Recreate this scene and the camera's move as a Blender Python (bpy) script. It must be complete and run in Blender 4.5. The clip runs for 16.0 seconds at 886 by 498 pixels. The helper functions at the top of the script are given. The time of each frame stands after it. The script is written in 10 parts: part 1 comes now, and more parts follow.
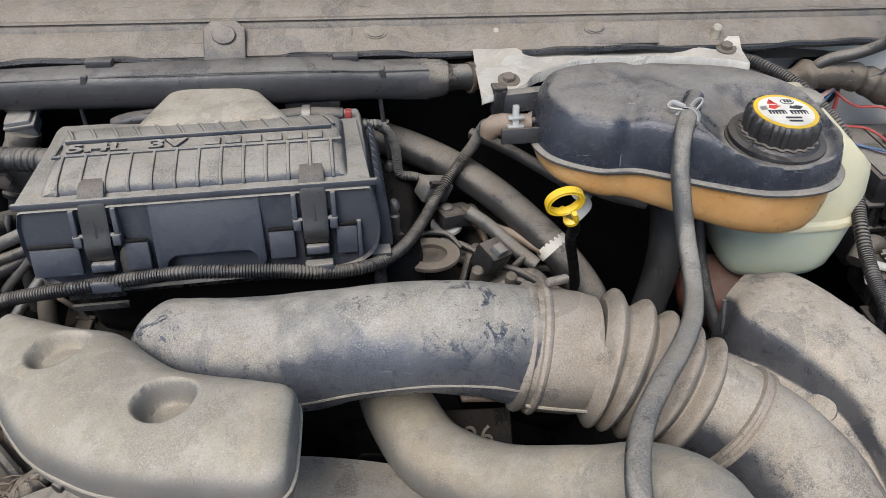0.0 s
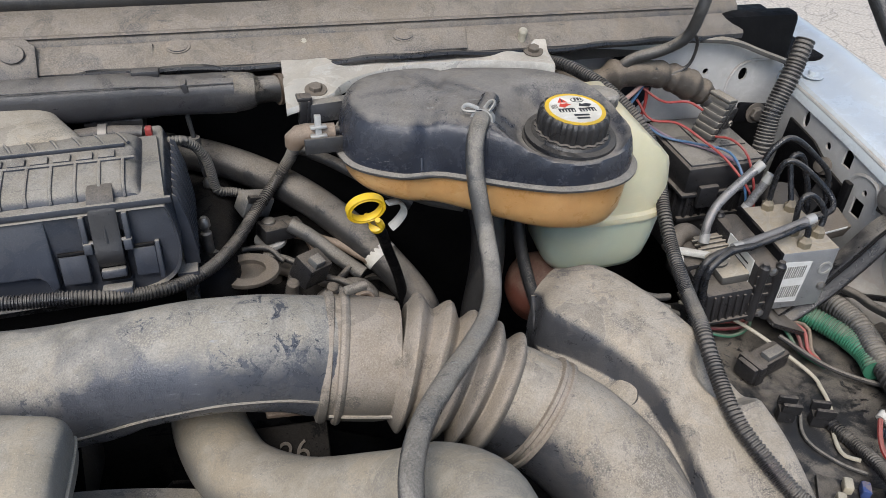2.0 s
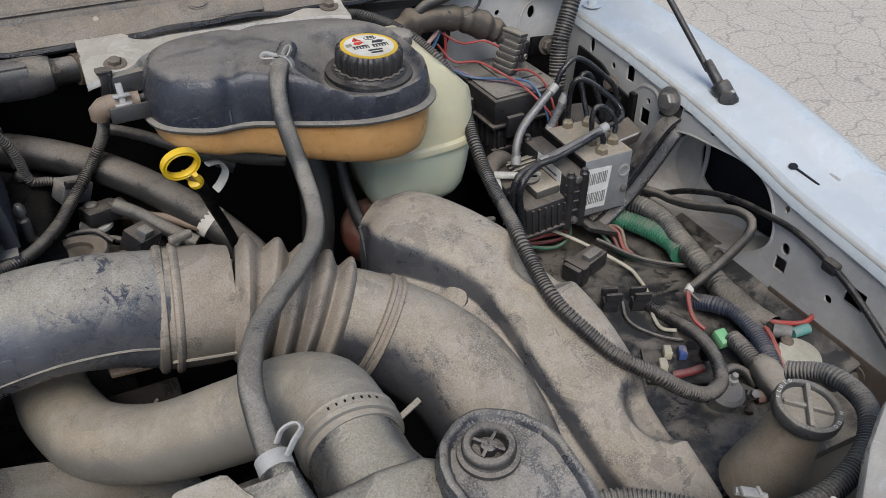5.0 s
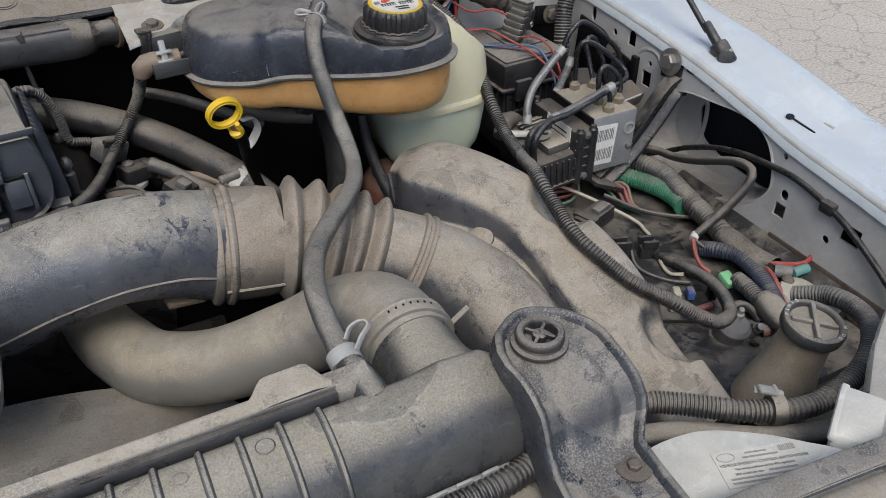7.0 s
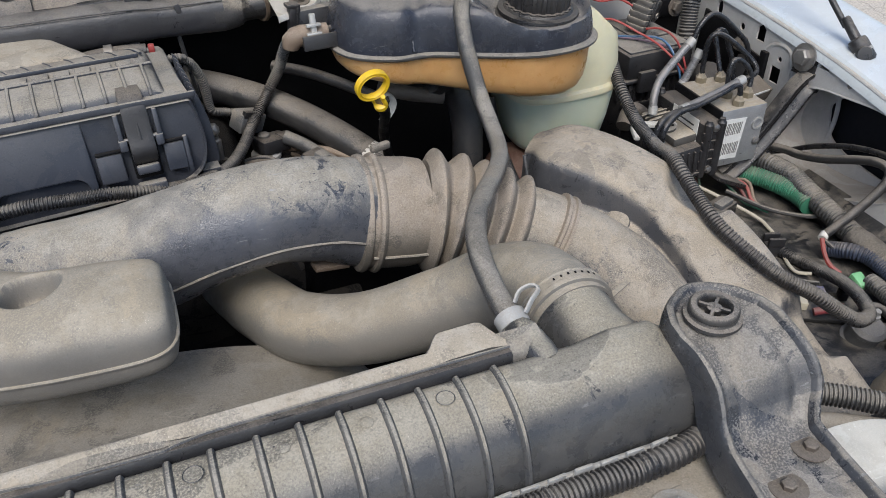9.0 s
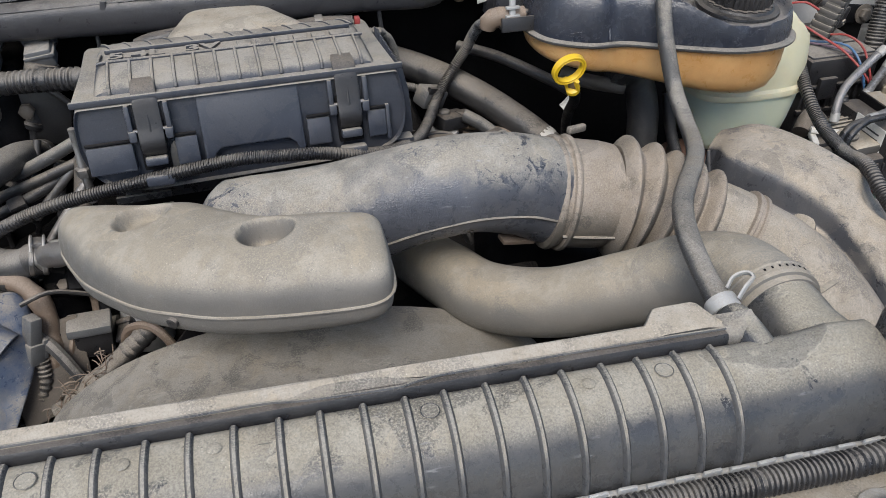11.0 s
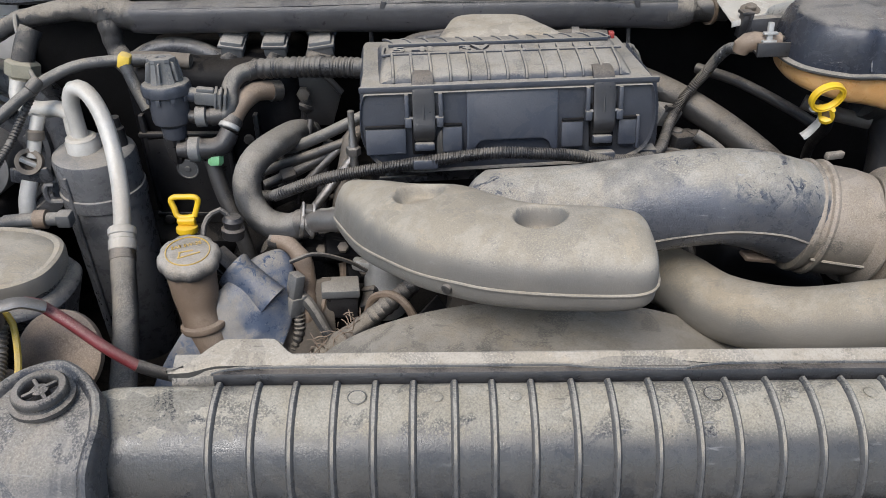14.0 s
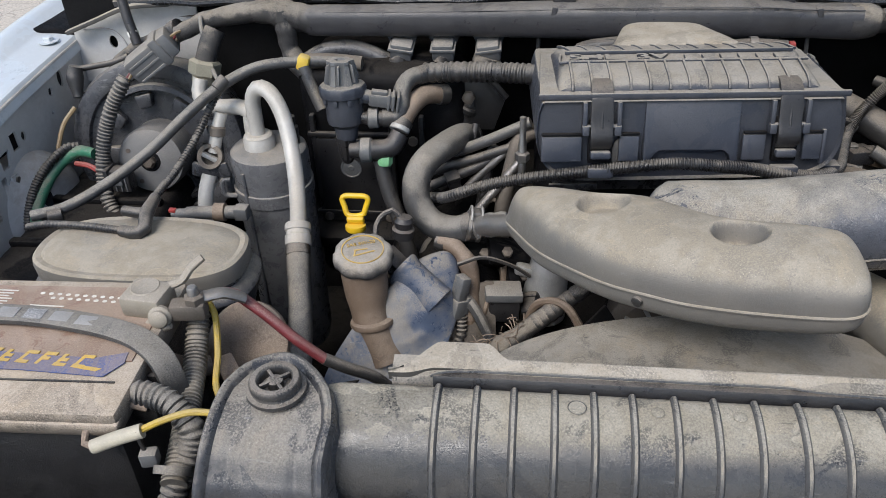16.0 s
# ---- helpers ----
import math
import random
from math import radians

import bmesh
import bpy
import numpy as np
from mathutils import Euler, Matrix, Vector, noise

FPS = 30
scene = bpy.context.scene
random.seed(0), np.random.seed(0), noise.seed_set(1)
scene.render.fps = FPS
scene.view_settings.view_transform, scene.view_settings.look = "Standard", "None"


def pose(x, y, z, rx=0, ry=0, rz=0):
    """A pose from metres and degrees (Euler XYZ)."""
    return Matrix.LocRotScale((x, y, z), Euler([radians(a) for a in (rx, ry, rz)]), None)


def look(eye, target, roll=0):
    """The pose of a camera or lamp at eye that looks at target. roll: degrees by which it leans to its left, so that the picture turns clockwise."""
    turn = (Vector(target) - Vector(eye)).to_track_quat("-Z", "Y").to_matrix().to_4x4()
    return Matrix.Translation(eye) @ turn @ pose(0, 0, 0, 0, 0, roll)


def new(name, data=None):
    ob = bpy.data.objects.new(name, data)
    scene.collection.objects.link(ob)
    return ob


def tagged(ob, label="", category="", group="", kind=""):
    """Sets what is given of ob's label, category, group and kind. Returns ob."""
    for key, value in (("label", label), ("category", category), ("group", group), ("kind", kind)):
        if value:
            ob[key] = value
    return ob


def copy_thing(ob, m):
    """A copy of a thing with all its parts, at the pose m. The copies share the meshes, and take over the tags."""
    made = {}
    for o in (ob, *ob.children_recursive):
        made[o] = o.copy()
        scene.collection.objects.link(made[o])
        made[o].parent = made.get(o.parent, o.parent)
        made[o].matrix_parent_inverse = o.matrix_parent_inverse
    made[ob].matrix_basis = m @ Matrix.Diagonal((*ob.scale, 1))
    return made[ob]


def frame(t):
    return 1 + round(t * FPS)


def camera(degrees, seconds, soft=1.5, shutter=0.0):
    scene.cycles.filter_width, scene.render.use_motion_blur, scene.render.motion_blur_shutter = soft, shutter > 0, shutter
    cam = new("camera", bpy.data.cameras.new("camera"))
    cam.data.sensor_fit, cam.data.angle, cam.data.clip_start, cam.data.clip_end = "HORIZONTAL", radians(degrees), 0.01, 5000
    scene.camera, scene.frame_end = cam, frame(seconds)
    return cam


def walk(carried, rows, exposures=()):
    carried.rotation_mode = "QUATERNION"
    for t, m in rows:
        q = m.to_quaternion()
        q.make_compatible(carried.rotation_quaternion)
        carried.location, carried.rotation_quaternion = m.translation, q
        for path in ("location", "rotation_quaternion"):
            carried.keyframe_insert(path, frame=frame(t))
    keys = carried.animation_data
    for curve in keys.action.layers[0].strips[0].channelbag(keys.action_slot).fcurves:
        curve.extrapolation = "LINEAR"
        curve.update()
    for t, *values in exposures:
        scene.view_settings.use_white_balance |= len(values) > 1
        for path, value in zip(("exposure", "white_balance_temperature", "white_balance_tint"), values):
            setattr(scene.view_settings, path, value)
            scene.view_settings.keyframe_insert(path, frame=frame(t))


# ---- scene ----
cam = camera(58.4, 16.0, soft=0.6)
METRES, EYE, TILT, LEAN, TURN = 0.65, 1.4167, -38.0, -0.5, -4.3
ROWS = [
    (0.0, 0.0, 0.0, 0.0, 0.0, 0.0, -0.0),
    (0.5, 0.0326, -0.003, -0.0032, -1.56, 0.33, 0.86),
    (1.0, 0.0644, 0.0015, -0.0025, -2.52, 0.56, 1.7),
    (1.5, 0.0931, -0.0007, -0.0043, -4.47, 0.67, 2.51),
    (2.0, 0.1291, -0.0026, -0.0087, -6.95, 0.63, 3.77),
    (2.5, 0.1677, -0.0115, -0.0155, -7.58, 0.89, 5.05),
    (3.0, 0.1946, -0.027, -0.0249, -8.59, 1.08, 6.54),
    (3.5, 0.2113, -0.0318, -0.0431, -9.82, 1.03, 8.31),
    (4.0, 0.1965, -0.048, -0.0676, -12.88, 0.3, 10.78),
    (4.5, 0.1789, -0.0591, -0.0909, -15.53, -0.57, 12.24),
    (7.0, 0.0563, -0.1188, -0.1803, -17.97, -1.1, 14.39),
    (7.5, 0.0314, -0.1166, -0.1889, -17.26, -0.73, 14.28),
    (8.0, 0.0026, -0.113, -0.1921, -16.39, -0.38, 13.86),
    (8.5, -0.0269, -0.1021, -0.1923, -15.15, -0.11, 12.77),
    (9.0, -0.0555, -0.0937, -0.1933, -13.41, 0.19, 11.37),
    (9.5, -0.0954, -0.0936, -0.1931, -11.33, 0.45, 9.73),
    (12.0, -0.2309, -0.1231, -0.2157, -3.37, 1.45, 3.15),
    (12.5, -0.2586, -0.1382, -0.2244, -1.79, 1.85, 1.77),
    (13.0, -0.2814, -0.1585, -0.2302, -0.18, 2.27, 0.71),
    (13.5, -0.3099, -0.1669, -0.236, 1.82, 2.64, -0.6),
    (14.0, -0.333, -0.1674, -0.2393, 3.47, 2.89, -1.67),
    (14.5, -0.3553, -0.1765, -0.2457, 5.3, 2.87, -2.3),
    (15.0, -0.3894, -0.1776, -0.2451, 6.85, 2.69, -2.99),
    (15.5, -0.4269, -0.1831, -0.2411, 8.29, 2.57, -3.96),
    (16.0, -0.4561, -0.1869, -0.2379, 9.75, 2.57, -4.62),
]
walk(cam, [(t, pose(0.1067, 0, EYE, TILT, LEAN, TURN) @ pose(METRES * x, METRES * y, METRES * z, 90 + pitch, roll, yaw)) for t, x, y, z, yaw, pitch, roll in ROWS],
     exposures=((0, 0.85), (1.5, 0.75), (2.8, 0.56), (3.5, 0.42), (7.0, 0.38), (7.6, 0.39), (8.5, 0.55), (9.5, 0.72), (12.5, 0.72), (13.6, 0.86), (16.0, 0.71)))

# ---- world, sun, exposure ----
world = bpy.data.worlds.new("sky")
scene.world = world
world.use_nodes = True
wn, wl = world.node_tree.nodes, world.node_tree.links
sky = wn.new("ShaderNodeTexSky")
sky.sky_type, sky.sun_disc = "NISHITA", False
SUN_ELEVATION, SUN_ROTATION = radians(52), radians(205)
sky.sun_elevation, sky.sun_rotation = SUN_ELEVATION, SUN_ROTATION
sky.dust_density, sky.air_density = 1.5, 1.0
wl.new(sky.outputs[0], wn["Background"].inputs[0])
wn["Background"].inputs[1].default_value = 0.13
lamp = bpy.data.lights.new("sun", "SUN")
lamp.energy, lamp.angle, lamp.color = 1.9, radians(30), (1.0, 0.97, 0.925)
sun = new("sun", lamp)
sun_way = Vector((math.sin(SUN_ROTATION) * math.cos(SUN_ELEVATION), math.cos(SUN_ROTATION) * math.cos(SUN_ELEVATION), math.sin(SUN_ELEVATION)))
sun.matrix_world = look(sun_way * 20, (0, 0, 0))


# ---- materials ----
def mat(name, base, rough=0.55, metal=0.0, dust=0.0, dust_color=(0.33, 0.305, 0.265), grain=1.0, bump=0.32, base2=None, spots=0.0, clear=0.0, subsurface=0.0, low=0.05, high=0.85, scale=1.0, edge=0.5, scuff=0.0, patch=0.6):
    """A worn surface: two tones, fine grain, and dust that lies on what faces up, scuffed away in spots."""
    m = bpy.data.materials.new(name)
    m.use_nodes = True
    n, l = m.node_tree.nodes, m.node_tree.links
    b = n["Principled BSDF"]
    geo, tex = n.new("ShaderNodeNewGeometry"), n.new("ShaderNodeTexCoord")

    def noise_tex(size, detail=4, r=0.6, twist=0.0):
        t = n.new("ShaderNodeTexNoise")
        t.inputs["Scale"].default_value, t.inputs["Detail"].default_value, t.inputs["Roughness"].default_value = size * scale, detail, r
        t.inputs["Distortion"].default_value = twist
        l.new(tex.outputs["Object"], t.inputs["Vector"])
        return t

    def span(src, a, c, lo=0.0, hi=1.0):
        r = n.new("ShaderNodeMapRange")
        r.interpolation_type = "SMOOTHSTEP"
        for k, v in ((1, a), (2, c), (3, lo), (4, hi)):
            r.inputs[k].default_value = v
        l.new(src, r.inputs[0])
        return r.outputs[0]

    def math_node(op, a, c):
        r = n.new("ShaderNodeMath")
        r.operation, r.use_clamp = op, True
        for k, v in ((0, a), (1, c)):
            if isinstance(v, (int, float)):
                r.inputs[k].default_value = v
            else:
                l.new(v, r.inputs[k])
        return r.outputs[0]

    def mix(fac, a, c):
        r = n.new("ShaderNodeMix")
        r.data_type = "RGBA"
        if isinstance(fac, (int, float)):
            r.inputs[0].default_value = fac
        else:
            l.new(fac, r.inputs[0])
        for k, v in ((6, a), (7, c)):
            if isinstance(v, tuple):
                r.inputs[k].default_value = (*v, 1)
            else:
                l.new(v, r.inputs[k])
        return r.outputs[2]

    big, mid, fine, grit = noise_tex(11, 4), noise_tex(75, 8, 0.72, 0.4), noise_tex(380, 5, 0.78), noise_tex(760, 3, 0.7)
    base2 = base2 or tuple(0.7 * c for c in base)
    color = mix(span(big.outputs[0], 0.35, 0.65), base, base2)
    color = mix(span(mid.outputs[0], 0.45, 0.72, 0, 0.22 * grain), color, tuple(min(1, 1.6 * c + 0.008) for c in base))
    color = mix(span(grit.outputs[0], 0.45, 0.75, 0, 0.22 * grain), color, tuple(min(1, 1.5 * c + 0.012) for c in base))
    roughness = span(mid.outputs[0], 0.3, 0.7, max(0.05, rough - 0.12), min(1, rough + 0.14))
    if dust:
        xyz = n.new("ShaderNodeSeparateXYZ")
        l.new(geo.outputs["Normal"], xyz.inputs[0])
        lean = n.new("ShaderNodeMath")
        lean.operation = "MULTIPLY_ADD"
        l.new(noise_tex(42, 3, 0.5, 0.3).outputs[0], lean.inputs[0])
        lean.inputs[1].default_value = 0.9 * edge
        l.new(xyz.outputs[2], lean.inputs[2])
        lean2 = n.new("ShaderNodeMath")
        lean2.operation = "MULTIPLY_ADD"
        l.new(big.outputs[0], lean2.inputs[0])
        lean2.inputs[1].default_value = 0.9 * edge
        l.new(lean.outputs[0], lean2.inputs[2])
        up = span(lean2.outputs[0], low + 0.9 * edge, high + 0.9 * edge)
        # dust thins out as separate grains, not as a veil
        powder = noise_tex(820, 4, 0.75)
        loose = n.new("ShaderNodeMath")
        loose.operation = "MULTIPLY_ADD"
        l.new(powder.outputs[0], loose.inputs[0])
        loose.inputs[1].default_value = 2.2
        l.new(up, loose.inputs[2])
        stipple = span(loose.outputs[0], 1.38, 1.82)
        up = math_node("ADD", math_node("MULTIPLY", up, 0.72), math_node("MULTIPLY", stipple, 0.28))
        speck = math_node("MULTIPLY", span(fine.outputs[0], 0.36, 0.52, 0.87, 1.0), span(grit.outputs[0], 0.38, 0.52, 0.84, 1.0))
        film = math_node("MULTIPLY", math_node("ADD", math_node("MULTIPLY", up, 0.95), 0.05), math_node("MULTIPLY", speck, dust * 1.12))
        grains = []
        for size in (330, 520):
            cell = n.new("ShaderNodeTexVoronoi")
            cell.inputs["Scale"].default_value = size
            l.new(tex.outputs["Object"], cell.inputs["Vector"])
            pick = n.new("ShaderNodeSeparateColor")
            l.new(cell.outputs["Color"], pick.inputs[0])
            dot = math_node("MULTIPLY", span(cell.outputs["Distance"], 0.1, 0.3, 1.0, 0.0), span(pick.outputs[0], 0.6, 0.7))
            grains.append(math_node("MULTIPLY", dot, span(mid.outputs[0], 0.46, 0.56)))
        film = math_node("SUBTRACT", film, math_node("MULTIPLY", grains[0], 0.42))
        if spots:
            bare = span(noise_tex(70, 10, 0.74, 1.2).outputs[0], 0.55, 0.575)
            area = span(noise_tex(10, 3).outputs[0], 0.5, 0.58)
            film = math_node("SUBTRACT", film, math_node("MULTIPLY", math_node("MULTIPLY", bare, area), spots))
            rub = span(noise_tex(7, 5, 0.6, 0.6).outputs[0], 0.56, 0.64)
            film = math_node("SUBTRACT", film, math_node("MULTIPLY", rub, 0.5 * spots))
        dust_color = tuple(c * k for c, k in zip(dust_color, (1.0, 1.0, 1.03)))
        tone = mix(span(noise_tex(30, 7, 0.7).outputs[0], 0.42, 0.58), dust_color, tuple(k * c for k, c in zip((0.86, 0.84, 0.8), dust_color)))
        tone = mix(span(noise_tex(24, 9, 0.72, 1.0).outputs[0], 0.55, 0.59, 0.0, 0.22), tone, tuple(k * c for k, c in zip((0.62, 0.63, 0.62), dust_color)))
        tone = mix(span(noise_tex(16, 8, 0.62, 1.6).outputs[0], 0.57, 0.6, 0.0, 0.3), tone, tuple(min(1, k * c) for k, c in zip((1.22, 1.12, 0.98), dust_color)))
        thin = span(noise_tex(19, 7, 0.6, 0.8).outputs[0], 0.55, 0.58)
        film = math_node("SUBTRACT", film, math_node("MULTIPLY", math_node("MULTIPLY", thin, span(grit.outputs[0], 0.62, 0.48)), 0.42 * patch))
        tone = mix(span(grit.outputs[0], 0.48, 0.62, 0.0, 0.34 * grain), tone, tuple(min(1, 1.36 * c) for c in dust_color))
        tone = mix(span(powder.outputs[0], 0.48, 0.36, 0.0, 0.46 * grain), tone, tuple(0.55 * c for c in dust_color))
        tide = noise_tex(13, 6, 0.55, 0.9)
        shore = n.new("ShaderNodeMath")
        shore.operation = "PINGPONG"
        l.new(tide.outputs[0], shore.inputs[0])
        shore.inputs[1].default_value = 0.09
        where = span(noise_tex(6, 2).outputs[0], 0.48, 0.56)
        tone = mix(math_node("MULTIPLY", span(shore.outputs[0], 0.012, 0.004), math_node("MULTIPLY", where, 0.5 * patch)), tone, tuple(min(1, 1.32 * c) for c in dust_color))
        rinse = math_node("MULTIPLY", span(tide.outputs[0], 0.535, 0.545), span(tide.outputs[0], 0.64, 0.63))
        film = math_node("SUBTRACT", film, math_node("MULTIPLY", math_node("MULTIPLY", rinse, where), 0.3 * patch))
        scratch = n.new("ShaderNodeMapping")
        scratch.inputs["Rotation"].default_value, scratch.inputs["Scale"].default_value = (0.2, 0.9, 0.4), (0.1, 1.0, 1.0)
        l.new(tex.outputs["Object"], scratch.inputs["Vector"])
        nick = n.new("ShaderNodeTexNoise")
        nick.inputs["Scale"].default_value, nick.inputs["Detail"].default_value = 330, 3
        l.new(scratch.outputs[0], nick.inputs["Vector"])
        film = math_node("SUBTRACT", film, math_node("MULTIPLY", math_node("MULTIPLY", span(nick.outputs[0], 0.66, 0.7), span(noise_tex(9, 3).outputs[0], 0.5, 0.6)), 0.45))
        color = mix(film, color, tone)
        color = mix(math_node("MULTIPLY", math_node("MULTIPLY", grains[1], film), 0.8), color, tuple(min(1, 1.4 * c) for c in dust_color))
        r = n.new("ShaderNodeMix")
        l.new(film, r.inputs[0]), l.new(roughness, r.inputs[2])
        r.inputs[3].default_value = 0.9
        roughness = r.outputs[0]
    if scuff:
        turn = n.new("ShaderNodeMapping")
        turn.inputs["Rotation"].default_value, turn.inputs["Scale"].default_value = (0.4, 0.3, 0.5), (0.16, 1.0, 1.0)
        l.new(tex.outputs["Object"], turn.inputs["Vector"])
        streak = n.new("ShaderNodeTexNoise")
        streak.inputs["Scale"].default_value, streak.inputs["Detail"].default_value, streak.inputs["Roughness"].default_value = 260, 5, 0.7
        l.new(turn.outputs[0], streak.inputs["Vector"])
        line = span(streak.outputs[0], 0.6, 0.68)
        where = span(noise_tex(15, 3).outputs[0], 0.5, 0.66, 0.0, scuff)
        color = mix(math_node("MULTIPLY", line, where), color, (0.3, 0.3, 0.3))
    l.new(color, b.inputs["Base Color"])
    l.new(roughness, b.inputs["Roughness"])
    b.inputs["Metallic"].default_value = metal
    b.inputs["Coat Weight"].default_value = clear
    if subsurface:
        b.inputs["Subsurface Weight"].default_value = subsurface
        b.inputs["Subsurface Radius"].default_value = (0.02, 0.015, 0.01)
        b.inputs["Subsurface Scale"].default_value = 0.5
    if bump:
        k = n.new("ShaderNodeBump")
        k.inputs["Strength"].default_value, k.inputs["Distance"].default_value = bump, 0.002
        l.new(math_node("ADD", math_node("MULTIPLY", fine.outputs[0], 0.5), math_node("ADD", math_node("MULTIPLY", grit.outputs[0], 0.3), math_node("MULTIPLY", mid.outputs[0], 0.5))), k.inputs["Height"])
        l.new(k.outputs[0], b.inputs["Normal"])
    return m


BLACK = mat("dusty_black_plastic", (0.042, 0.044, 0.05), 0.28, dust=0.74, dust_color=(0.285, 0.262, 0.222), low=0.52, high=1.0, edge=0.5, scuff=0.45, patch=1.0)
TANKM = mat("dusty_tank_plastic", (0.042, 0.043, 0.045), 0.26, dust=0.88, dust_color=(0.33, 0.302, 0.238), low=0.64, high=1.02, grain=0.75, edge=0.16, scuff=0.5, bump=0.2, patch=1.0)
TUBEM = mat("dusty_duct_plastic", (0.07, 0.075, 0.088), 0.3, dust=0.93, dust_color=(0.315, 0.292, 0.245), spots=0.85, low=0.3, high=0.9, edge=0.6, scuff=0.9)
DOMEM = mat("caked_duct_plastic", (0.165, 0.155, 0.138), 0.5, dust=0.95, dust_color=(0.325, 0.29, 0.228), base2=(0.135, 0.13, 0.12), low=0.15, high=0.8, grain=0.5, edge=0.25, scuff=0.2)
BELLM = mat("dusty_bellows_rubber", (0.1, 0.09, 0.075), 0.7, dust=1.0, dust_color=(0.295, 0.252, 0.2), low=-0.4, high=0.6, patch=0.9)
BOXM = mat("dusty_grey_housing", (0.034, 0.039, 0.052), 0.4, dust=1.0, dust_color=(0.265, 0.245, 0.208), low=0.4, high=0.9, base2=(0.028, 0.033, 0.045), scuff=0.25)
DEGASM = mat("dusty_navy_plastic", (0.022, 0.026, 0.038), 0.22, dust=0.7, dust_color=(0.265, 0.245, 0.215), low=0.6, high=1.05, spots=0.3, edge=0.5, scuff=0.9)
RUBBER = mat("dusty_rubber", (0.024, 0.024, 0.025), 0.4, dust=0.65, dust_color=(0.27, 0.24, 0.2), low=0.25, high=0.9, edge=0.5)
HOSE = mat("hose_rubber", (0.045, 0.046, 0.048), 0.36, dust=0.72, dust_color=(0.27, 0.248, 0.21), low=0.15, high=0.8, edge=0.8, scuff=0.5)
CONDUIT = mat("split_conduit", (0.017, 0.017, 0.019), 0.32, dust=0.6, dust_color=(0.25, 0.228, 0.192), low=0.25, high=0.95, edge=0.8)
SLEEK = mat("clean_black_conduit", (0.011, 0.011, 0.013), 0.3, dust=0.3, dust_color=(0.22, 0.2, 0.17), low=0.45, high=1.0)
# black parts and grime, with the bay's shade put into the base colour
DARK = mat("shaded_grimy_black", (0.005, 0.005, 0.006), 0.5, dust=0.14, dust_color=(0.17, 0.15, 0.125), low=0.65, high=1.0)
# shade as a near-black colour, for firewall and hinge gaps
VOID = mat("painted_shade_black", (0.004, 0.004, 0.0045), 0.7, dust=0.05, dust_color=(0.12, 0.1, 0.08), low=0.5)
# depth of the bay: shade given as near-black base and thin dust
DEEP = mat("painted_engine_shade", (0.006, 0.006, 0.006), 0.8, dust=0.12, dust_color=(0.129, 0.110, 0.091), low=0.2)
GRIME = mat("grimy_metal", (0.16, 0.14, 0.12), 0.6, metal=0.5, dust=0.8, dust_color=(0.231, 0.200, 0.163))
ALU = mat("dull_aluminium", (0.5, 0.5, 0.49), 0.4, metal=0.45, dust=0.7, dust_color=(0.36, 0.335, 0.28), low=0.4)
STEEL = mat("dusty_steel", (0.35, 0.34, 0.33), 0.4, metal=0.9, dust=0.5, dust_color=(0.281, 0.250, 0.207))
ZINC = mat("pale_clamp_steel", (0.42, 0.42, 0.41), 0.4, metal=0.25, dust=0.45, dust_color=(0.36, 0.33, 0.28))
RUST = mat("rusty_steel", (0.06, 0.042, 0.032), 0.7, dust=0.55, dust_color=(0.2, 0.165, 0.13), low=0.0, edge=1.0)
RUSTBOLT = mat("rusted_bolt", (0.1, 0.08, 0.065), 0.6, metal=0.3, dust=0.5, dust_color=(0.24, 0.21, 0.17))
SHIELD = mat("pale_heat_shield", (0.62, 0.6, 0.55), 0.32, metal=0.3, dust=0.6, dust_color=(0.45, 0.4, 0.33), low=0.5, edge=0.6, patch=1.0, scuff=0.3)
PAINT = mat("white_body_paint", (0.545, 0.585, 0.605), 0.3, clear=0.5, dust=0.25, dust_color=(0.45, 0.44, 0.42), bump=0.03, base2=(0.5, 0.545, 0.58), grain=0.15)
APRON = mat("grey_apron_paint", (0.48, 0.475, 0.465), 0.45, dust=0.6, dust_color=(0.3, 0.26, 0.21), base2=(0.41, 0.405, 0.395), low=0.0, bump=0.1, edge=1.2)
COWLM = mat("dusty_cowl_plastic", (0.05, 0.05, 0.054), 0.42, dust=0.82, dust_color=(0.258, 0.222, 0.178), low=0.15, high=0.8, spots=0.1, edge=0.35, scuff=0.25, patch=0.5)
RAILM = mat("dusty_trough_plastic", (0.03, 0.03, 0.034), 0.36, dust=0.48, dust_color=(0.28, 0.26, 0.23), low=0.4, high=0.95, edge=0.8)
SHROUD = mat("dusty_shroud_plastic", (0.1, 0.096, 0.088), 0.55, dust=0.85, dust_color=(0.31, 0.282, 0.232), low=-0.2, high=0.9, grain=0.5, edge=0.25, patch=1.0)
LIPM = mat("dusty_lip_plastic", (0.06, 0.058, 0.055), 0.6, dust=1.0, dust_color=(0.355, 0.318, 0.256), low=0.2, high=0.8, grain=0.6, edge=0.2)
AMBER = mat("amber_reservoir", (0.5, 0.3, 0.13), 0.34, subsurface=0.35, base2=(0.38, 0.2, 0.07), dust=0.15, dust_color=(0.370, 0.320, 0.246), bump=0.06, grain=0.5)
MILK = mat("milky_reservoir", (0.5, 0.53, 0.40), 0.4, subsurface=0.4, base2=(0.44, 0.5, 0.4), dust=0.25, dust_color=(0.42, 0.39, 0.3), bump=0.05, grain=0.3)
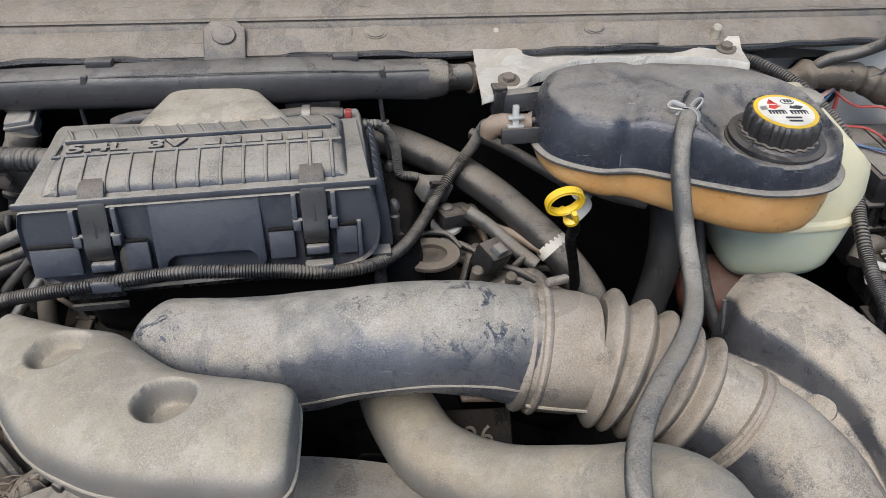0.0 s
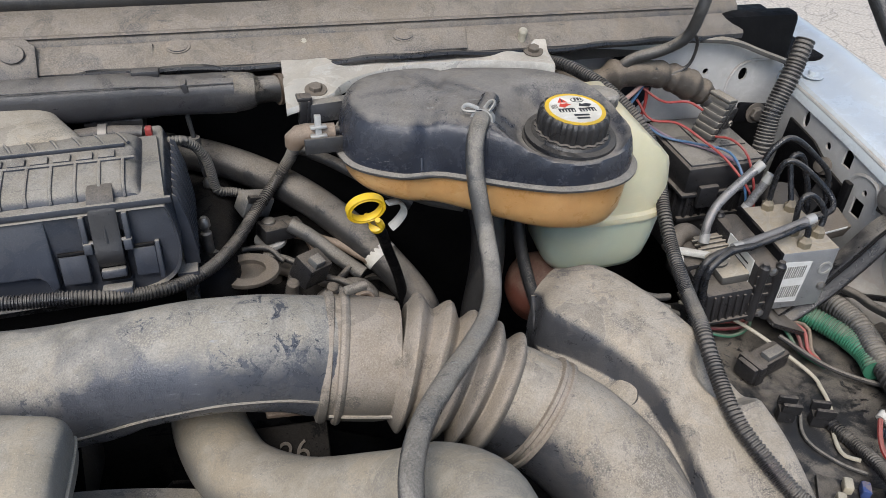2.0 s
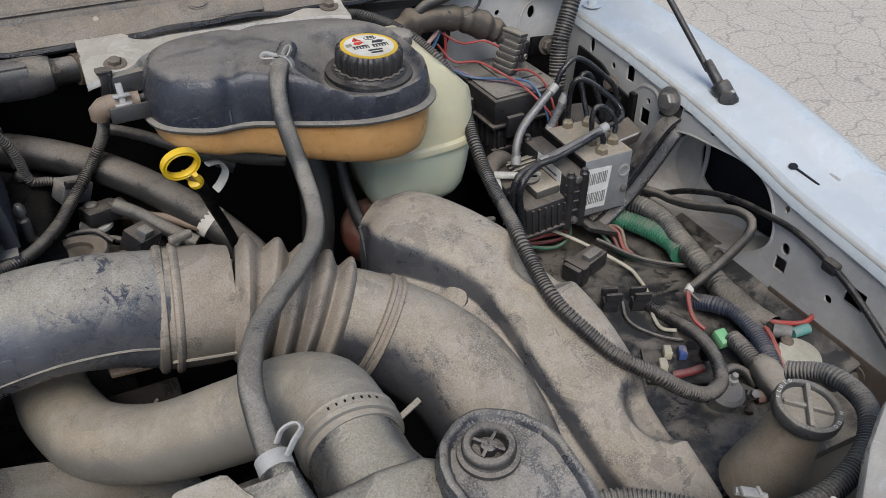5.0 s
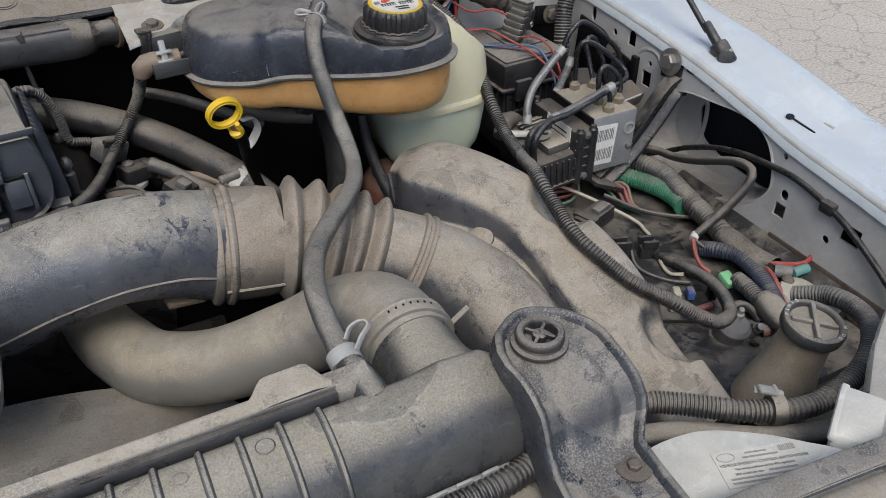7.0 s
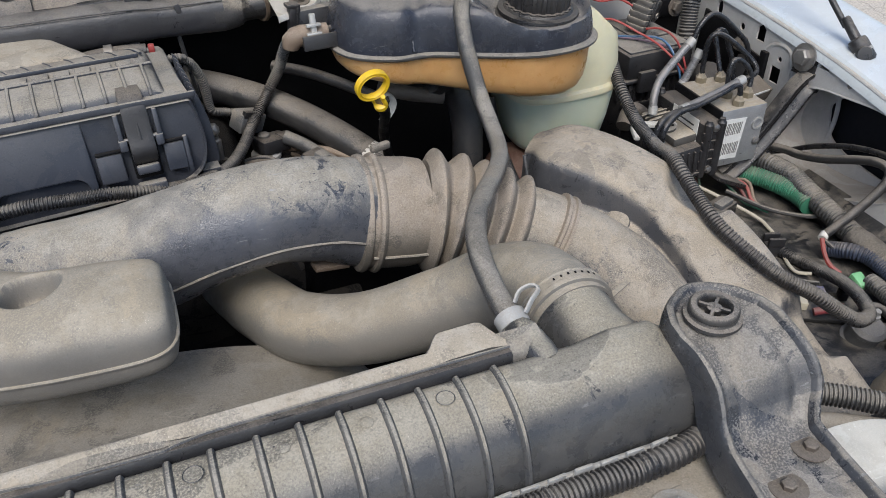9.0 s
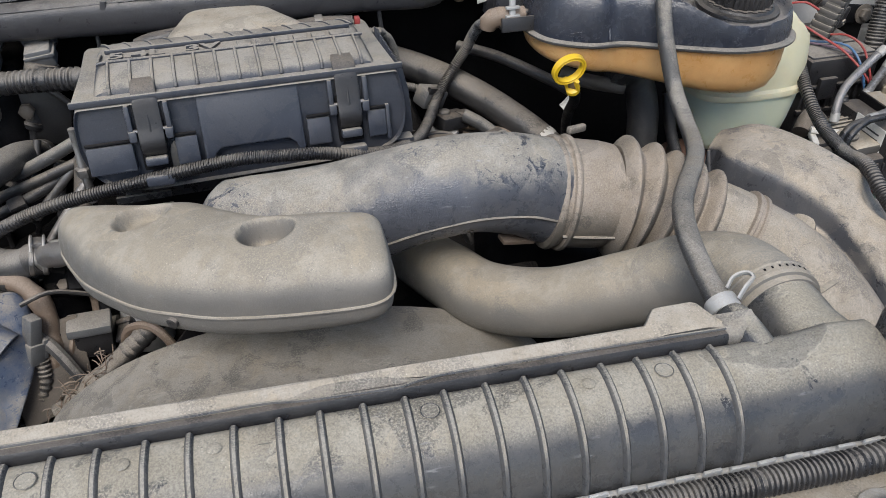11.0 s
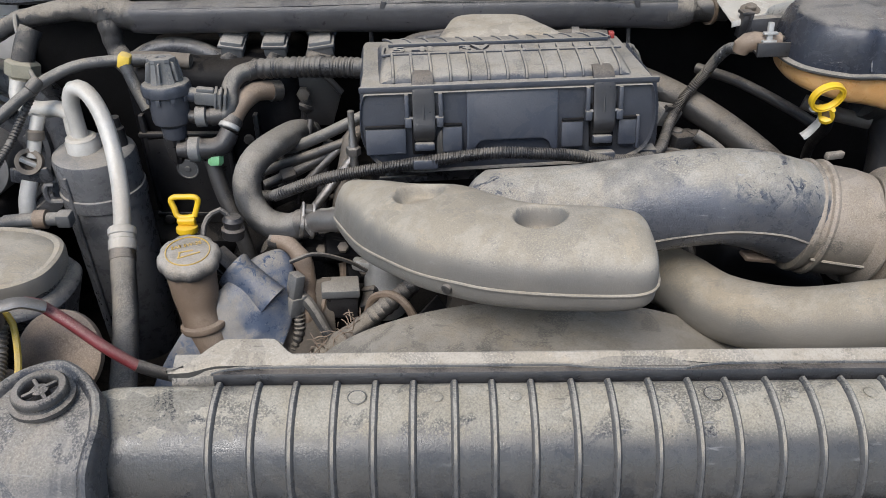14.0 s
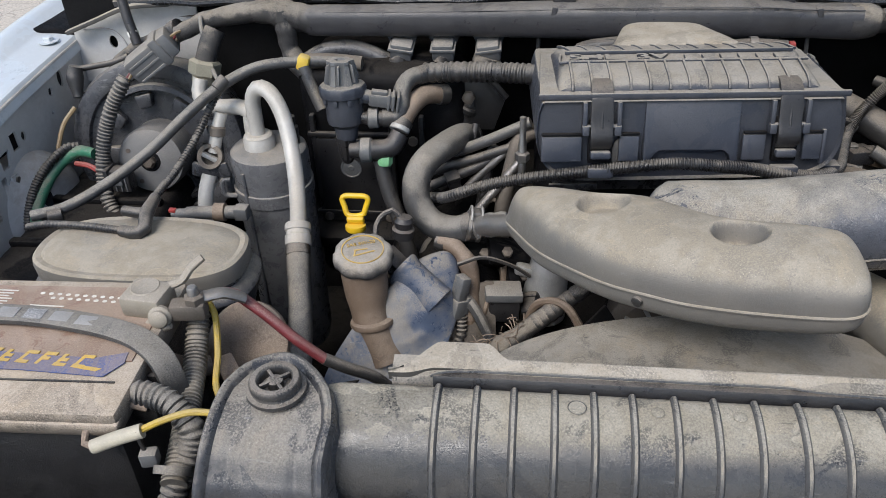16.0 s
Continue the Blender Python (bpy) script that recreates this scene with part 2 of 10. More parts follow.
MILKY = mat("yellowed_reservoir", (0.56, 0.51, 0.34), 0.4, subsurface=0.4, base2=(0.5, 0.48, 0.34), dust=0.35, dust_color=(0.42, 0.37, 0.28), bump=0.05, grain=0.4)
YELLOW = mat("yellow_plastic", (0.75, 0.48, 0.02), 0.38, dust=0.18, dust_color=(0.354, 0.280, 0.181), bump=0.06, grain=0.3)
CAPM = mat("black_cap_plastic", (0.018, 0.018, 0.02), 0.36, dust=0.5, dust_color=(0.241, 0.210, 0.173), low=0.5, high=1.0)
OILCAP = mat("dusty_cap_plastic", (0.05, 0.05, 0.052), 0.6, dust=1.0, dust_color=(0.325, 0.300, 0.257), low=-0.3, high=0.7)
BROWNM = mat("brown_worn_plastic", (0.15, 0.11, 0.08), 0.5, dust=0.8, dust_color=(0.27, 0.215, 0.165), low=0.0, high=0.9, edge=0.7, spots=0.4)
NECKM = mat("brown_neck_plastic", (0.2, 0.165, 0.125), 0.5, dust=0.95, dust_color=(0.38, 0.325, 0.25), low=-0.6, high=0.6, edge=0.6)
COVER = mat("blue_grey_casting", (0.05, 0.07, 0.115), 0.3, dust=0.8, dust_color=(0.26, 0.24, 0.205), spots=1.0, base2=(0.14, 0.16, 0.2), low=-0.1, high=1.1, edge=1.8, scuff=1.0, scale=1.3, patch=1.0)
CANM = mat("black_canister", (0.13, 0.132, 0.138), 0.3, dust=0.7, dust_color=(0.29, 0.265, 0.225), low=0.1, high=0.9, edge=1.0, scuff=0.5)
RED = mat("red_cable", (0.17, 0.03, 0.035), 0.4, dust=0.4, dust_color=(0.262, 0.200, 0.169), low=0.3)
PINK = mat("faded_red_wire", (0.34, 0.045, 0.04), 0.45, dust=0.25)
YWIRE = mat("yellow_wire", (0.6, 0.42, 0.06), 0.5, dust=0.3)
CREAM = mat("cream_wire", (0.5, 0.46, 0.36), 0.55, dust=0.3)
BLUEW = mat("blue_wire", (0.06, 0.15, 0.29), 0.45, dust=0.3)
BLUE = mat("navy_conduit", (0.03, 0.04, 0.066), 0.42, dust=0.5, dust_color=(0.235, 0.210, 0.179), low=0.25)
GREEN = mat("green_conduit", (0.035, 0.17, 0.1), 0.5, dust=0.55, dust_color=(0.23, 0.21, 0.17), low=0.2, edge=0.8, scuff=0.6)
GREENC = mat("pale_green_plastic", (0.2, 0.48, 0.24), 0.45, dust=0.2)
WHITE = mat("white_plastic", (0.68, 0.67, 0.62), 0.45, dust=0.35, dust_color=(0.473, 0.430, 0.368))
LABEL = mat("white_label", (0.75, 0.75, 0.72), 0.5, dust=0.3, dust_color=(0.481, 0.450, 0.394), bump=0.03)
INK = mat("label_ink", (0.03, 0.03, 0.035), 0.6)
INKRED = mat("label_red_ink", (0.5, 0.05, 0.03), 0.6)
CONNECT = mat("grey_connector", (0.11, 0.115, 0.12), 0.5, dust=0.75, dust_color=(0.29, 0.265, 0.225), low=0.2, edge=0.9)
BATM = mat("battery_case", (0.012, 0.012, 0.013), 0.5, dust=0.35, dust_color=(0.189, 0.170, 0.145), bump=0.6)
BATTOP = mat("dusty_battery_lid", (0.09, 0.075, 0.06), 0.65, dust=1.0, dust_color=(0.43, 0.365, 0.285), low=-0.4)
LAMPM = mat("cream_lamp_panel", (0.8, 0.785, 0.71), 0.4, dust=0.4, dust_color=(0.47, 0.43, 0.35), low=0.3, edge=0.9, bump=0.06)
FADE = mat("faded_paper", (0.7, 0.68, 0.62), 0.55, dust=0.35, dust_color=(0.47, 0.43, 0.35), bump=0.03)
GREYINK = mat("worn_grey_print", (0.2, 0.2, 0.2), 0.6, dust=0.4, dust_color=(0.42, 0.385, 0.31), low=-0.5)
BATLAB = mat("brown_battery_label", (0.2, 0.12, 0.085), 0.42, dust=0.6, dust_color=(0.37, 0.3, 0.235), base2=(0.27, 0.18, 0.13), spots=0.9, edge=0.7)
BLUELAB = mat("blue_label", (0.05, 0.09, 0.26), 0.4, dust=0.6, dust_color=(0.3, 0.24, 0.19), spots=0.9, low=0.4, edge=0.8)
GOLD = mat("gold_print", (0.58, 0.38, 0.08), 0.45, dust=0.3, dust_color=(0.36, 0.3, 0.22), low=0.2)
# glossy recess; the sky's reflection is put into the pale base colour
RECESS = mat("strap_recess_sky_sheen", (0.27, 0.27, 0.275), 0.14, dust=0.35, dust_color=(0.37, 0.34, 0.29), low=0.6)
TRAY = mat("grimy_tray", (0.022, 0.022, 0.023), 0.4, dust=0.6, dust_color=(0.23, 0.205, 0.17), low=0.7, high=1.15, edge=1.3, spots=0.9)
HORNM = mat("dusty_inlet_plastic", (0.05, 0.051, 0.056), 0.34, dust=1.0, dust_color=(0.335, 0.295, 0.235), low=0.25, high=0.8, spots=0.35, edge=0.4, patch=0.8)
RIBM = mat("dusty_rib_plastic", (0.06, 0.062, 0.066), 0.34, dust=0.8, dust_color=(0.31, 0.285, 0.235), low=0.35, high=0.95, edge=0.25, scuff=0.4)
ALUP = mat("dusty_aluminium_pipe", (0.47, 0.455, 0.425), 0.36, metal=0.2, dust=0.6, dust_color=(0.4, 0.36, 0.295), low=0.3, base2=(0.39, 0.375, 0.345), scuff=0.5)
HUBM = mat("dusty_grey_hub", (0.16, 0.16, 0.16), 0.45, metal=0.2, dust=0.6, dust_color=(0.3, 0.28, 0.25), low=0.0, spots=0.5)
TAPE = mat("grey_loom_tape", (0.03, 0.029, 0.03), 0.42, dust=0.8, dust_color=(0.27, 0.24, 0.195), low=0.1, high=0.8, edge=1.6, bump=0.9, spots=0.7)
HEXM = mat("olive_hex_steel", (0.3, 0.28, 0.215), 0.42, metal=0.3, dust=0.6, dust_color=(0.36, 0.325, 0.25), low=0.2)
TANWIRE = mat("tan_wire", (0.26, 0.18, 0.09), 0.5, dust=0.4)
# shade inside openings, given as a dark colour on solid pieces
INNER = mat("painted_cavity_shade", (0.02, 0.021, 0.026), 0.7)
# reflection cut so the shade-coloured surfaces stay near black
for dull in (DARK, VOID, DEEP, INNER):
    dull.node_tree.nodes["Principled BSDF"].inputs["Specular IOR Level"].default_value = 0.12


def asphalt():
    m = bpy.data.materials.new("pale_cracked_pavement")
    m.use_nodes = True
    n, l = m.node_tree.nodes, m.node_tree.links
    b = n["Principled BSDF"]
    tex = n.new("ShaderNodeTexCoord")
    big, grit = n.new("ShaderNodeTexNoise"), n.new("ShaderNodeTexNoise")
    big.inputs["Scale"].default_value, grit.inputs["Scale"].default_value, grit.inputs["Detail"].default_value = 1.3, 90, 6
    cell = n.new("ShaderNodeTexVoronoi")
    cell.feature, cell.inputs["Scale"].default_value = "DISTANCE_TO_EDGE", 7
    warp = n.new("ShaderNodeTexNoise")
    warp.inputs["Scale"].default_value, warp.inputs["Detail"].default_value = 5, 6
    add = n.new("ShaderNodeMix")
    add.data_type = "VECTOR"
    add.inputs[0].default_value = 0.18
    for t in (big, grit, warp):
        l.new(tex.outputs["Object"], t.inputs["Vector"])
    l.new(tex.outputs["Object"], add.inputs[4]), l.new(warp.outputs["Color"], add.inputs[5])
    l.new(add.outputs[1], cell.inputs["Vector"])
    crack = n.new("ShaderNodeMapRange")
    crack.inputs[1].default_value, crack.inputs[2].default_value = 0.002, 0.03
    l.new(cell.outputs["Distance"], crack.inputs[0])
    a = n.new("ShaderNodeMix")
    a.data_type = "RGBA"
    a.inputs[6].default_value, a.inputs[7].default_value = (0.42, 0.37, 0.31, 1), (0.52, 0.46, 0.38, 1)
    l.new(big.outputs[0], a.inputs[0])
    g = n.new("ShaderNodeMix")
    g.data_type, g.blend_type = "RGBA", "OVERLAY"
    g.inputs[0].default_value = 0.7
    l.new(a.outputs[2], g.inputs[6]), l.new(grit.outputs[0], g.inputs[7])
    c = n.new("ShaderNodeMix")
    c.data_type = "RGBA"
    c.inputs[6].default_value = (0.3, 0.265, 0.225, 1)
    l.new(crack.outputs[0], c.inputs[0]), l.new(g.outputs[2], c.inputs[7])
    l.new(c.outputs[2], b.inputs["Base Color"])
    b.inputs["Roughness"].default_value = 0.9
    k = n.new("ShaderNodeBump")
    k.inputs["Strength"].default_value = 0.5
    k.inputs["Distance"].default_value = 0.004
    l.new(grit.outputs[0], k.inputs["Height"]), l.new(k.outputs[0], b.inputs["Normal"])
    return m


PAVING = asphalt()


# ---- builders ----
def part(name, bm, material, parent=None, label="", smooth=True):
    me = bpy.data.meshes.new(name)
    bmesh.ops.recalc_face_normals(bm, faces=bm.faces)
    bm.to_mesh(me)
    bm.free()
    me.materials.append(material)
    if smooth:
        for p in me.polygons:
            p.use_smooth = True
        me.set_sharp_from_angle(angle=radians(38))
    ob = new(name, me)
    if parent:
        ob.parent = parent
    if label:
        ob["label"] = label
    return ob


def thing(name, label, category, group="", kind=""):
    return tagged(new(name), label, category, group, kind)


def spline(points, step=0.004):
    """Smooth line through the points, at even steps."""
    p = [Vector(q) for q in points]
    p = [2 * p[0] - p[1]] + p + [2 * p[-1] - p[-2]]
    fine = []
    for i in range(1, len(p) - 2):
        a, b, c, d = p[i - 1:i + 3]
        k = max(4, int((c - b).length / step * 2))
        for j in range(k):
            t = j / k
            fine.append((0.5 * ((2 * b) + (c - a) * t + (2 * a - 5 * b + 4 * c - d) * t * t + (3 * b - a - 3 * c + d) * t ** 3), i - 1 + t))
    fine.append((p[-2], len(p) - 3.0))
    out, run, last = [fine[0]], 0.0, fine[0][0]
    for q, u in fine[1:]:
        run += (q - last).length
        last = q
        if run >= step:
            out.append((q, u))
            run = 0.0
    if run > step * 0.3:
        out.append(fine[-1])
    return out


def at(values, u):
    """Linear look-up in a list of values by a running index."""
    if isinstance(values, (int, float)):
        return values
    i = min(int(u), len(values) - 2)
    f = min(1.0, max(0.0, u - i))
    f = f * f * (3 - 2 * f)
    return values[i] * (1 - f) + values[i + 1] * f


def rings(bm, loops, cap=True, closed=True):
    """Skin a list of equal vertex loops."""
    made = [[bm.verts.new(v) for v in loop] for loop in loops]
    n = len(made[0])
    for a, b in zip(made, made[1:]):
        for j in range(n if closed else n - 1):
            bm.faces.new((a[j], a[(j + 1) % n], b[(j + 1) % n], b[j]))
    if cap and closed:
        bm.faces.new(made[0])
        bm.faces.new(made[-1])
    return made


def tube(points, radius, seg=14, step=0.006, pitch=0.0, depth=0.0, flat=1.0, bm=None, power=2.0, up=(0, 0, 1), wobble=0.0, open_end=False):
    """A hose along a smooth line; pitch and depth make it corrugated."""
    bm = bm or bmesh.new()
    line = spline(points, pitch / 4 if pitch else step)
    loops, side = [], None
    run, last = 0.0, line[0][0]
    for i, (q, u) in enumerate(line):
        t = (line[min(i + 1, len(line) - 1)][0] - line[max(i - 1, 0)][0]).normalized()
        if side is None:
            side = t.cross(Vector(up))
            if side.length < 0.1:
                side = t.cross(Vector((1, 0, 0)))
        side = (side - t * side.dot(t)).normalized()
        over = side.cross(t)
        run += (q - last).length
        last = q
        r = at(radius, u)
        if pitch:
            r -= depth * (0, 0, 1, 1)[i % 4]
        if wobble:
            r *= 1 + wobble * (noise.noise(q * 90) + 0.6 * noise.noise(q * 30))
        loop = []
        for j in range(seg):
            a = 2 * math.pi * j / seg
            ca, sa = math.cos(a), math.sin(a)
            ca = math.copysign(abs(ca) ** (2 / power), ca)
            sa = math.copysign(abs(sa) ** (2 / power), sa)
            loop.append(q + side * (r * ca) + over * (r * flat * sa))
        loops.append(loop)
    rings(bm, loops, cap=not open_end)
    return bm


def loft(sections, seg=32, sub=6, dent=None, cap=True):
    """Skin through sections (centre, side axis, up axis, half width, half height, squareness), eased between them."""
    bm, loops = bmesh.new(), []
    for k in range(len(sections) - 1):
        quad = [sections[max(0, min(len(sections) - 1, k + d))] for d in (-1, 0, 1, 2)]
        for j in range(sub + (k == len(sections) - 2)):
            t = j / sub

            def ease(f):
                a, b, c, d = [f(s) for s in quad]
                return 0.5 * ((2 * b) + (c - a) * t + (2 * a - 5 * b + 4 * c - d) * t * t + (3 * b - a - 3 * c + d) * t ** 3)
            c, sx, sy = [ease(lambda s, i=i: Vector(s[i])) for i in range(3)]
            w, h, e = [ease(lambda s, i=i: s[i]) for i in range(3, 6)]
            sx.normalize(), sy.normalize()
            loop = []
            for i in range(seg):
                a = 2 * math.pi * i / seg
                ca, sa = math.cos(a), math.sin(a)
                v = c + sx * (w * math.copysign(abs(ca) ** (2 / e), ca)) + sy * (h * math.copysign(abs(sa) ** (2 / e), sa))
                loop.append(dent(v) if dent else v)
            loops.append(loop)
    rings(bm, loops, cap)
    return bm


def fillet(poly, radii, k=4):
    """Round the corners of a closed 3D polygon."""
    out = []
    for i, p in enumerate(poly):
        a, b, r = poly[i - 1], poly[(i + 1) % len(poly)], radii[i]
        u, v = (a - p), (b - p)
        u, v = u.normalized() * min(r, u.length * 0.45), v.normalized() * min(r, v.length * 0.45)
        for j in range(k + 1):
            t = j / k
            out.append(p + u * (1 - t) ** 2 + v * t ** 2)
    return out


def skin(loops, sub=6, dent=None):
    """Smooth skin through closed loops of equal count."""
    bm, out = bmesh.new(), []
    n = len(loops)
    for k in range(n - 1):
        a, b, c, d = [loops[max(0, min(n - 1, k + o))] for o in (-1, 0, 1, 2)]
        for j in range(sub + (k == n - 2)):
            t = j / sub
            ring = [0.5 * ((2 * q) + (r - p) * t + (2 * p - 5 * q + 4 * r - s) * t * t + (3 * q - p - 3 * r + s) * t ** 3) for p, q, r, s in zip(a, b, c, d)]
            out.append([dent(v) for v in ring] if dent else ring)
    rings(bm, out)
    return bm


def box(sx, sy, sz, m=None, bevel=0.003, bm=None, seg=2):
    own = bmesh.new()
    bmesh.ops.create_cube(own, size=1, matrix=Matrix.Diagonal((sx, sy, sz, 1)))
    if bevel:
        bmesh.ops.bevel(own, geom=own.edges[:], offset=min(bevel, 0.45 * min(sx, sy, sz)), segments=seg, profile=0.5, affect="EDGES")
    if m is not None:
        own.transform(m)
    if bm is None:
        return own
    join(bm, own)
    return bm


def join(bm, other):
    me = bpy.data.meshes.new("tmp")
    other.to_mesh(me)
    other.free()
    bm.from_mesh(me)
    bpy.data.meshes.remove(me)


def lathe(profile, m=None, seg=28, bm=None, lobes=0, lobe=0.0):
    """Turn (radius, height) pairs about z; lobes flute the rim."""
    own = bmesh.new()
    loops = []
    for r, z in profile:
        loops.append([Vector((math.cos(2 * math.pi * j / seg) * (r - (lobe * r if lobes and math.cos(2 * math.pi * j / seg * lobes) < -0.3 else 0)), math.sin(2 * math.pi * j / seg) * (r - (lobe * r if lobes and math.cos(2 * math.pi * j / seg * lobes) < -0.3 else 0)), z)) for j in range(seg)])
    rings(own, loops)
    if m is not None:
        own.transform(m)
    if bm is None:
        return own
    join(bm, own)
    return bm


def slab(outline, thick, m=None, bevel=0.0015, bm=None):
    """A plate of given outline (x, y), its top at z = 0."""
    own = bmesh.new()
    f = own.faces.new([own.verts.new((x, y, 0)) for x, y in outline])
    r = bmesh.ops.extrude_face_region(own, geom=[f])
    for v in r["geom"]:
        if isinstance(v, bmesh.types.BMVert):
            v.co.z -= thick
    bmesh.ops.recalc_face_normals(own, faces=own.faces)
    if bevel:
        bmesh.ops.bevel(own, geom=own.edges[:], offset=bevel, segments=2, profile=0.5, affect="EDGES", clamp_overlap=True)
    if m is not None:
        own.transform(m)
    if bm is None:
        return own
    join(bm, own)
    return bm


def frame_to(p, way, spin=0.0):
    """A pose at p whose z axis points along way."""
    return Matrix.Translation(p) @ Vector(way).to_track_quat("Z", "Y").to_matrix().to_4x4() @ pose(0, 0, 0, 0, 0, spin)


def bolt(name, p, way, size, material, label, washer=1.7, group=""):
    t = thing(name, label, "bolt", group)
    t.matrix_world = frame_to(p, way, 12)
    part("washer", lathe([(size * 0.3, 0), (size * washer, 0), (size * washer, size * 0.18), (size * 0.3, size * 0.2)], seg=24), material, t)
    part("head", lathe([(size, size * 0.19), (size, size * 0.85), (size * 0.8, size * 1.0), (size * 0.1, size * 1.02)], seg=6), material, t, smooth=False)
    return t


def letters(body, size, m, material, parent, name="lettering", depth=0.0004, align="CENTER", bold=0.0):
    """Words as a mesh of their own."""
    cu = bpy.data.curves.new("words", "FONT")
    cu.body, cu.size, cu.extrude, cu.align_x, cu.align_y, cu.offset, cu.resolution_u = body, size, depth, align, "CENTER", bold, 3
    tmp = new("words", cu)
    bpy.context.view_layer.update()
    me = bpy.data.meshes.new_from_object(tmp.evaluated_get(bpy.context.evaluated_depsgraph_get()))
    bpy.data.objects.remove(tmp)
    bpy.data.curves.remove(cu)
    me.materials.clear()
    me.materials.append(material)
    ob = new(name, me)
    ob.parent = parent
    ob.matrix_local = m
    return ob


def cuff(pts, r, end, long=0.012):
    """Start of a short sleeve round one end of a line."""
    p, q = (Vector(pts[0]), Vector(pts[1])) if end == 0 else (Vector(pts[-1]), Vector(pts[-2]))
    return [p, p + (q - p).normalized() * long * 0.5, p + (q - p).normalized() * long]


def hose(name, label, category, pts, r, material, seg=14, step=0.006, group="", **kw):
    wide = r if isinstance(r, (int, float)) else max(r)
    if wide < 0.0095 or kw.get("open_end"):
        return tagged(part(name, tube(pts, r, seg, step, **kw), material), label, category, group)
    t = thing(name, label, category, group)
    part("hose_body", tube(pts, r, seg, step, **kw), material, t)
    part("end_sleeve", tube(cuff(pts, wide, 0), (r if isinstance(r, (int, float)) else r[0]) * 1.07, 14, 0.003), RUBBER, t)
    part("end_sleeve", tube(cuff(pts, wide, 1), (r if isinstance(r, (int, float)) else r[-1]) * 1.07, 14, 0.003), RUBBER, t)
    return t


def conduit(name, label, pts, r, material=None, pitch=0.0038, group="corrugated wiring conduits", **kw):
    t = thing(name, label, "conduit", group)
    part("corrugated_tube", tube(pts, r, 14, pitch=pitch, depth=min(0.17 * r, 0.0014), **kw), material or CONDUIT, t)
    for end in (0, 1):
        part("taped_end", tube([(0.162, 0.741, 1.057), (0.175, 0.742, 1.0565), (0.188, 0.743, 1.0555), (0.2, 0.745, 1.055)], [0.017, 0.0135, 0.0128, 0.0135], 16, 0.002, wobble=0.12), TAPE, t)
    part("tail_ring", tube([(0.191, 0.743, 1.0555), (0.194, 0.744, 1.0553), (0.197, 0.7445, 1.055)], 0.0158, 16, 0.002), BROWNM, t)
    return t


def curb(x, lo=0.3):
    return max(0.0, abs(x) - lo) ** 2


# ---- setting ----
def holed_plate(outline, holes, thick, m):
    """A sheet in the (u, v) plane with openings cut through it."""
    bm = bmesh.new()
    edges = []
    for loop in (outline, *holes):
        vs = [bm.verts.new((u, v, 0)) for u, v in loop]
        edges += [bm.edges.new((vs[i], vs[(i + 1) % len(vs)])) for i in range(len(vs))]
    bmesh.ops.triangle_fill(bm, edges=edges, use_beauty=True, use_dissolve=False)
    r = bmesh.ops.extrude_face_region(bm, geom=bm.faces[:])
    for v in r["geom"]:
        if isinstance(v, bmesh.types.BMVert):
            v.co.z -= thick
    bm.transform(m)
    return bm


def oval(u, v, a, b=None, n=14, turn=0.0):
    b = b or a
    c, s = math.cos(radians(turn)), math.sin(radians(turn))
    return [(u + a * math.cos(2 * math.pi * i / n) * c - b * math.sin(2 * math.pi * i / n) * s, v + a * math.cos(2 * math.pi * i / n) * s + b * math.sin(2 * math.pi * i / n) * c) for i in range(n)]


def quad(u, v, a, b):
    return [(u - a, v - b), (u + a, v - b), (u + a, v + b), (u - a, v + b)]


def smooth_loop(pts, k=5):
    """A closed smooth curve through points of a plane."""
    n, out = len(pts), []
    for i in range(n):
        a, b, c, d = [Vector(pts[(i + o) % n]) for o in (-1, 0, 1, 2)]
        for j in range(k):
            f = j / k
            q = 0.5 * ((2 * b) + (c - a) * f + (2 * a - 5 * b + 4 * c - d) * f * f + (3 * b - a - 3 * c + d) * f ** 3)
            out.append((q.x, q.y))
    return out


EDGE = ((-0.3, 0.80), (0.0, 0.865), (0.2, 0.912), (0.295, 0.925), (0.386, 0.935), (0.432, 0.945), (0.55, 0.966), (0.7, 0.982), (0.9, 0.994), (1.2, 1.0))


def edge_z(y):
    for (a, za), (b, zb) in zip(EDGE, EDGE[1:]):
        if y <= b:
            return za + (zb - za) * (y - a) / (b - a)
    return EDGE[-1][1]


g = bmesh.new()
bmesh.ops.create_grid(g, x_segments=2, y_segments=2, size=150)
tagged(part("ground", g, PAVING), "pale cracked concrete pavement around the truck", "ground", kind="structure")

# sheet in the plane x = const: u runs along y, v along z
SIDE_R = Matrix(((0, 0, 1, 0.848), (1, 0, 0, 0), (0, 1, 0, 0), (0, 0, 0, 1)))
SIDE_L = Matrix(((0, 0, -1, -0.848), (1, 0, 0, 0), (0, 1, 0, 0), (0, 0, 0, 1)))
apron_outline = [(0.1, 0.45), (1.0, 0.45), (1.0, 0.988), (0.9, 0.986), (0.7, 0.974), (0.55, 0.958), (0.432, 0.937), (0.386, 0.927), (0.295, 0.917), (0.2, 0.904), (0.1, 0.88)]
bowl_rim = [(0.6, 0.9), (0.565, 0.917), (0.518, 0.924), (0.472, 0.929), (0.439, 0.925), (0.418, 0.91), (0.404, 0.88), (0.406, 0.852), (0.437, 0.822), (0.5, 0.8), (0.58, 0.795), (0.625, 0.82), (0.628, 0.86)]
bowl_rim = smooth_loop(bowl_rim)
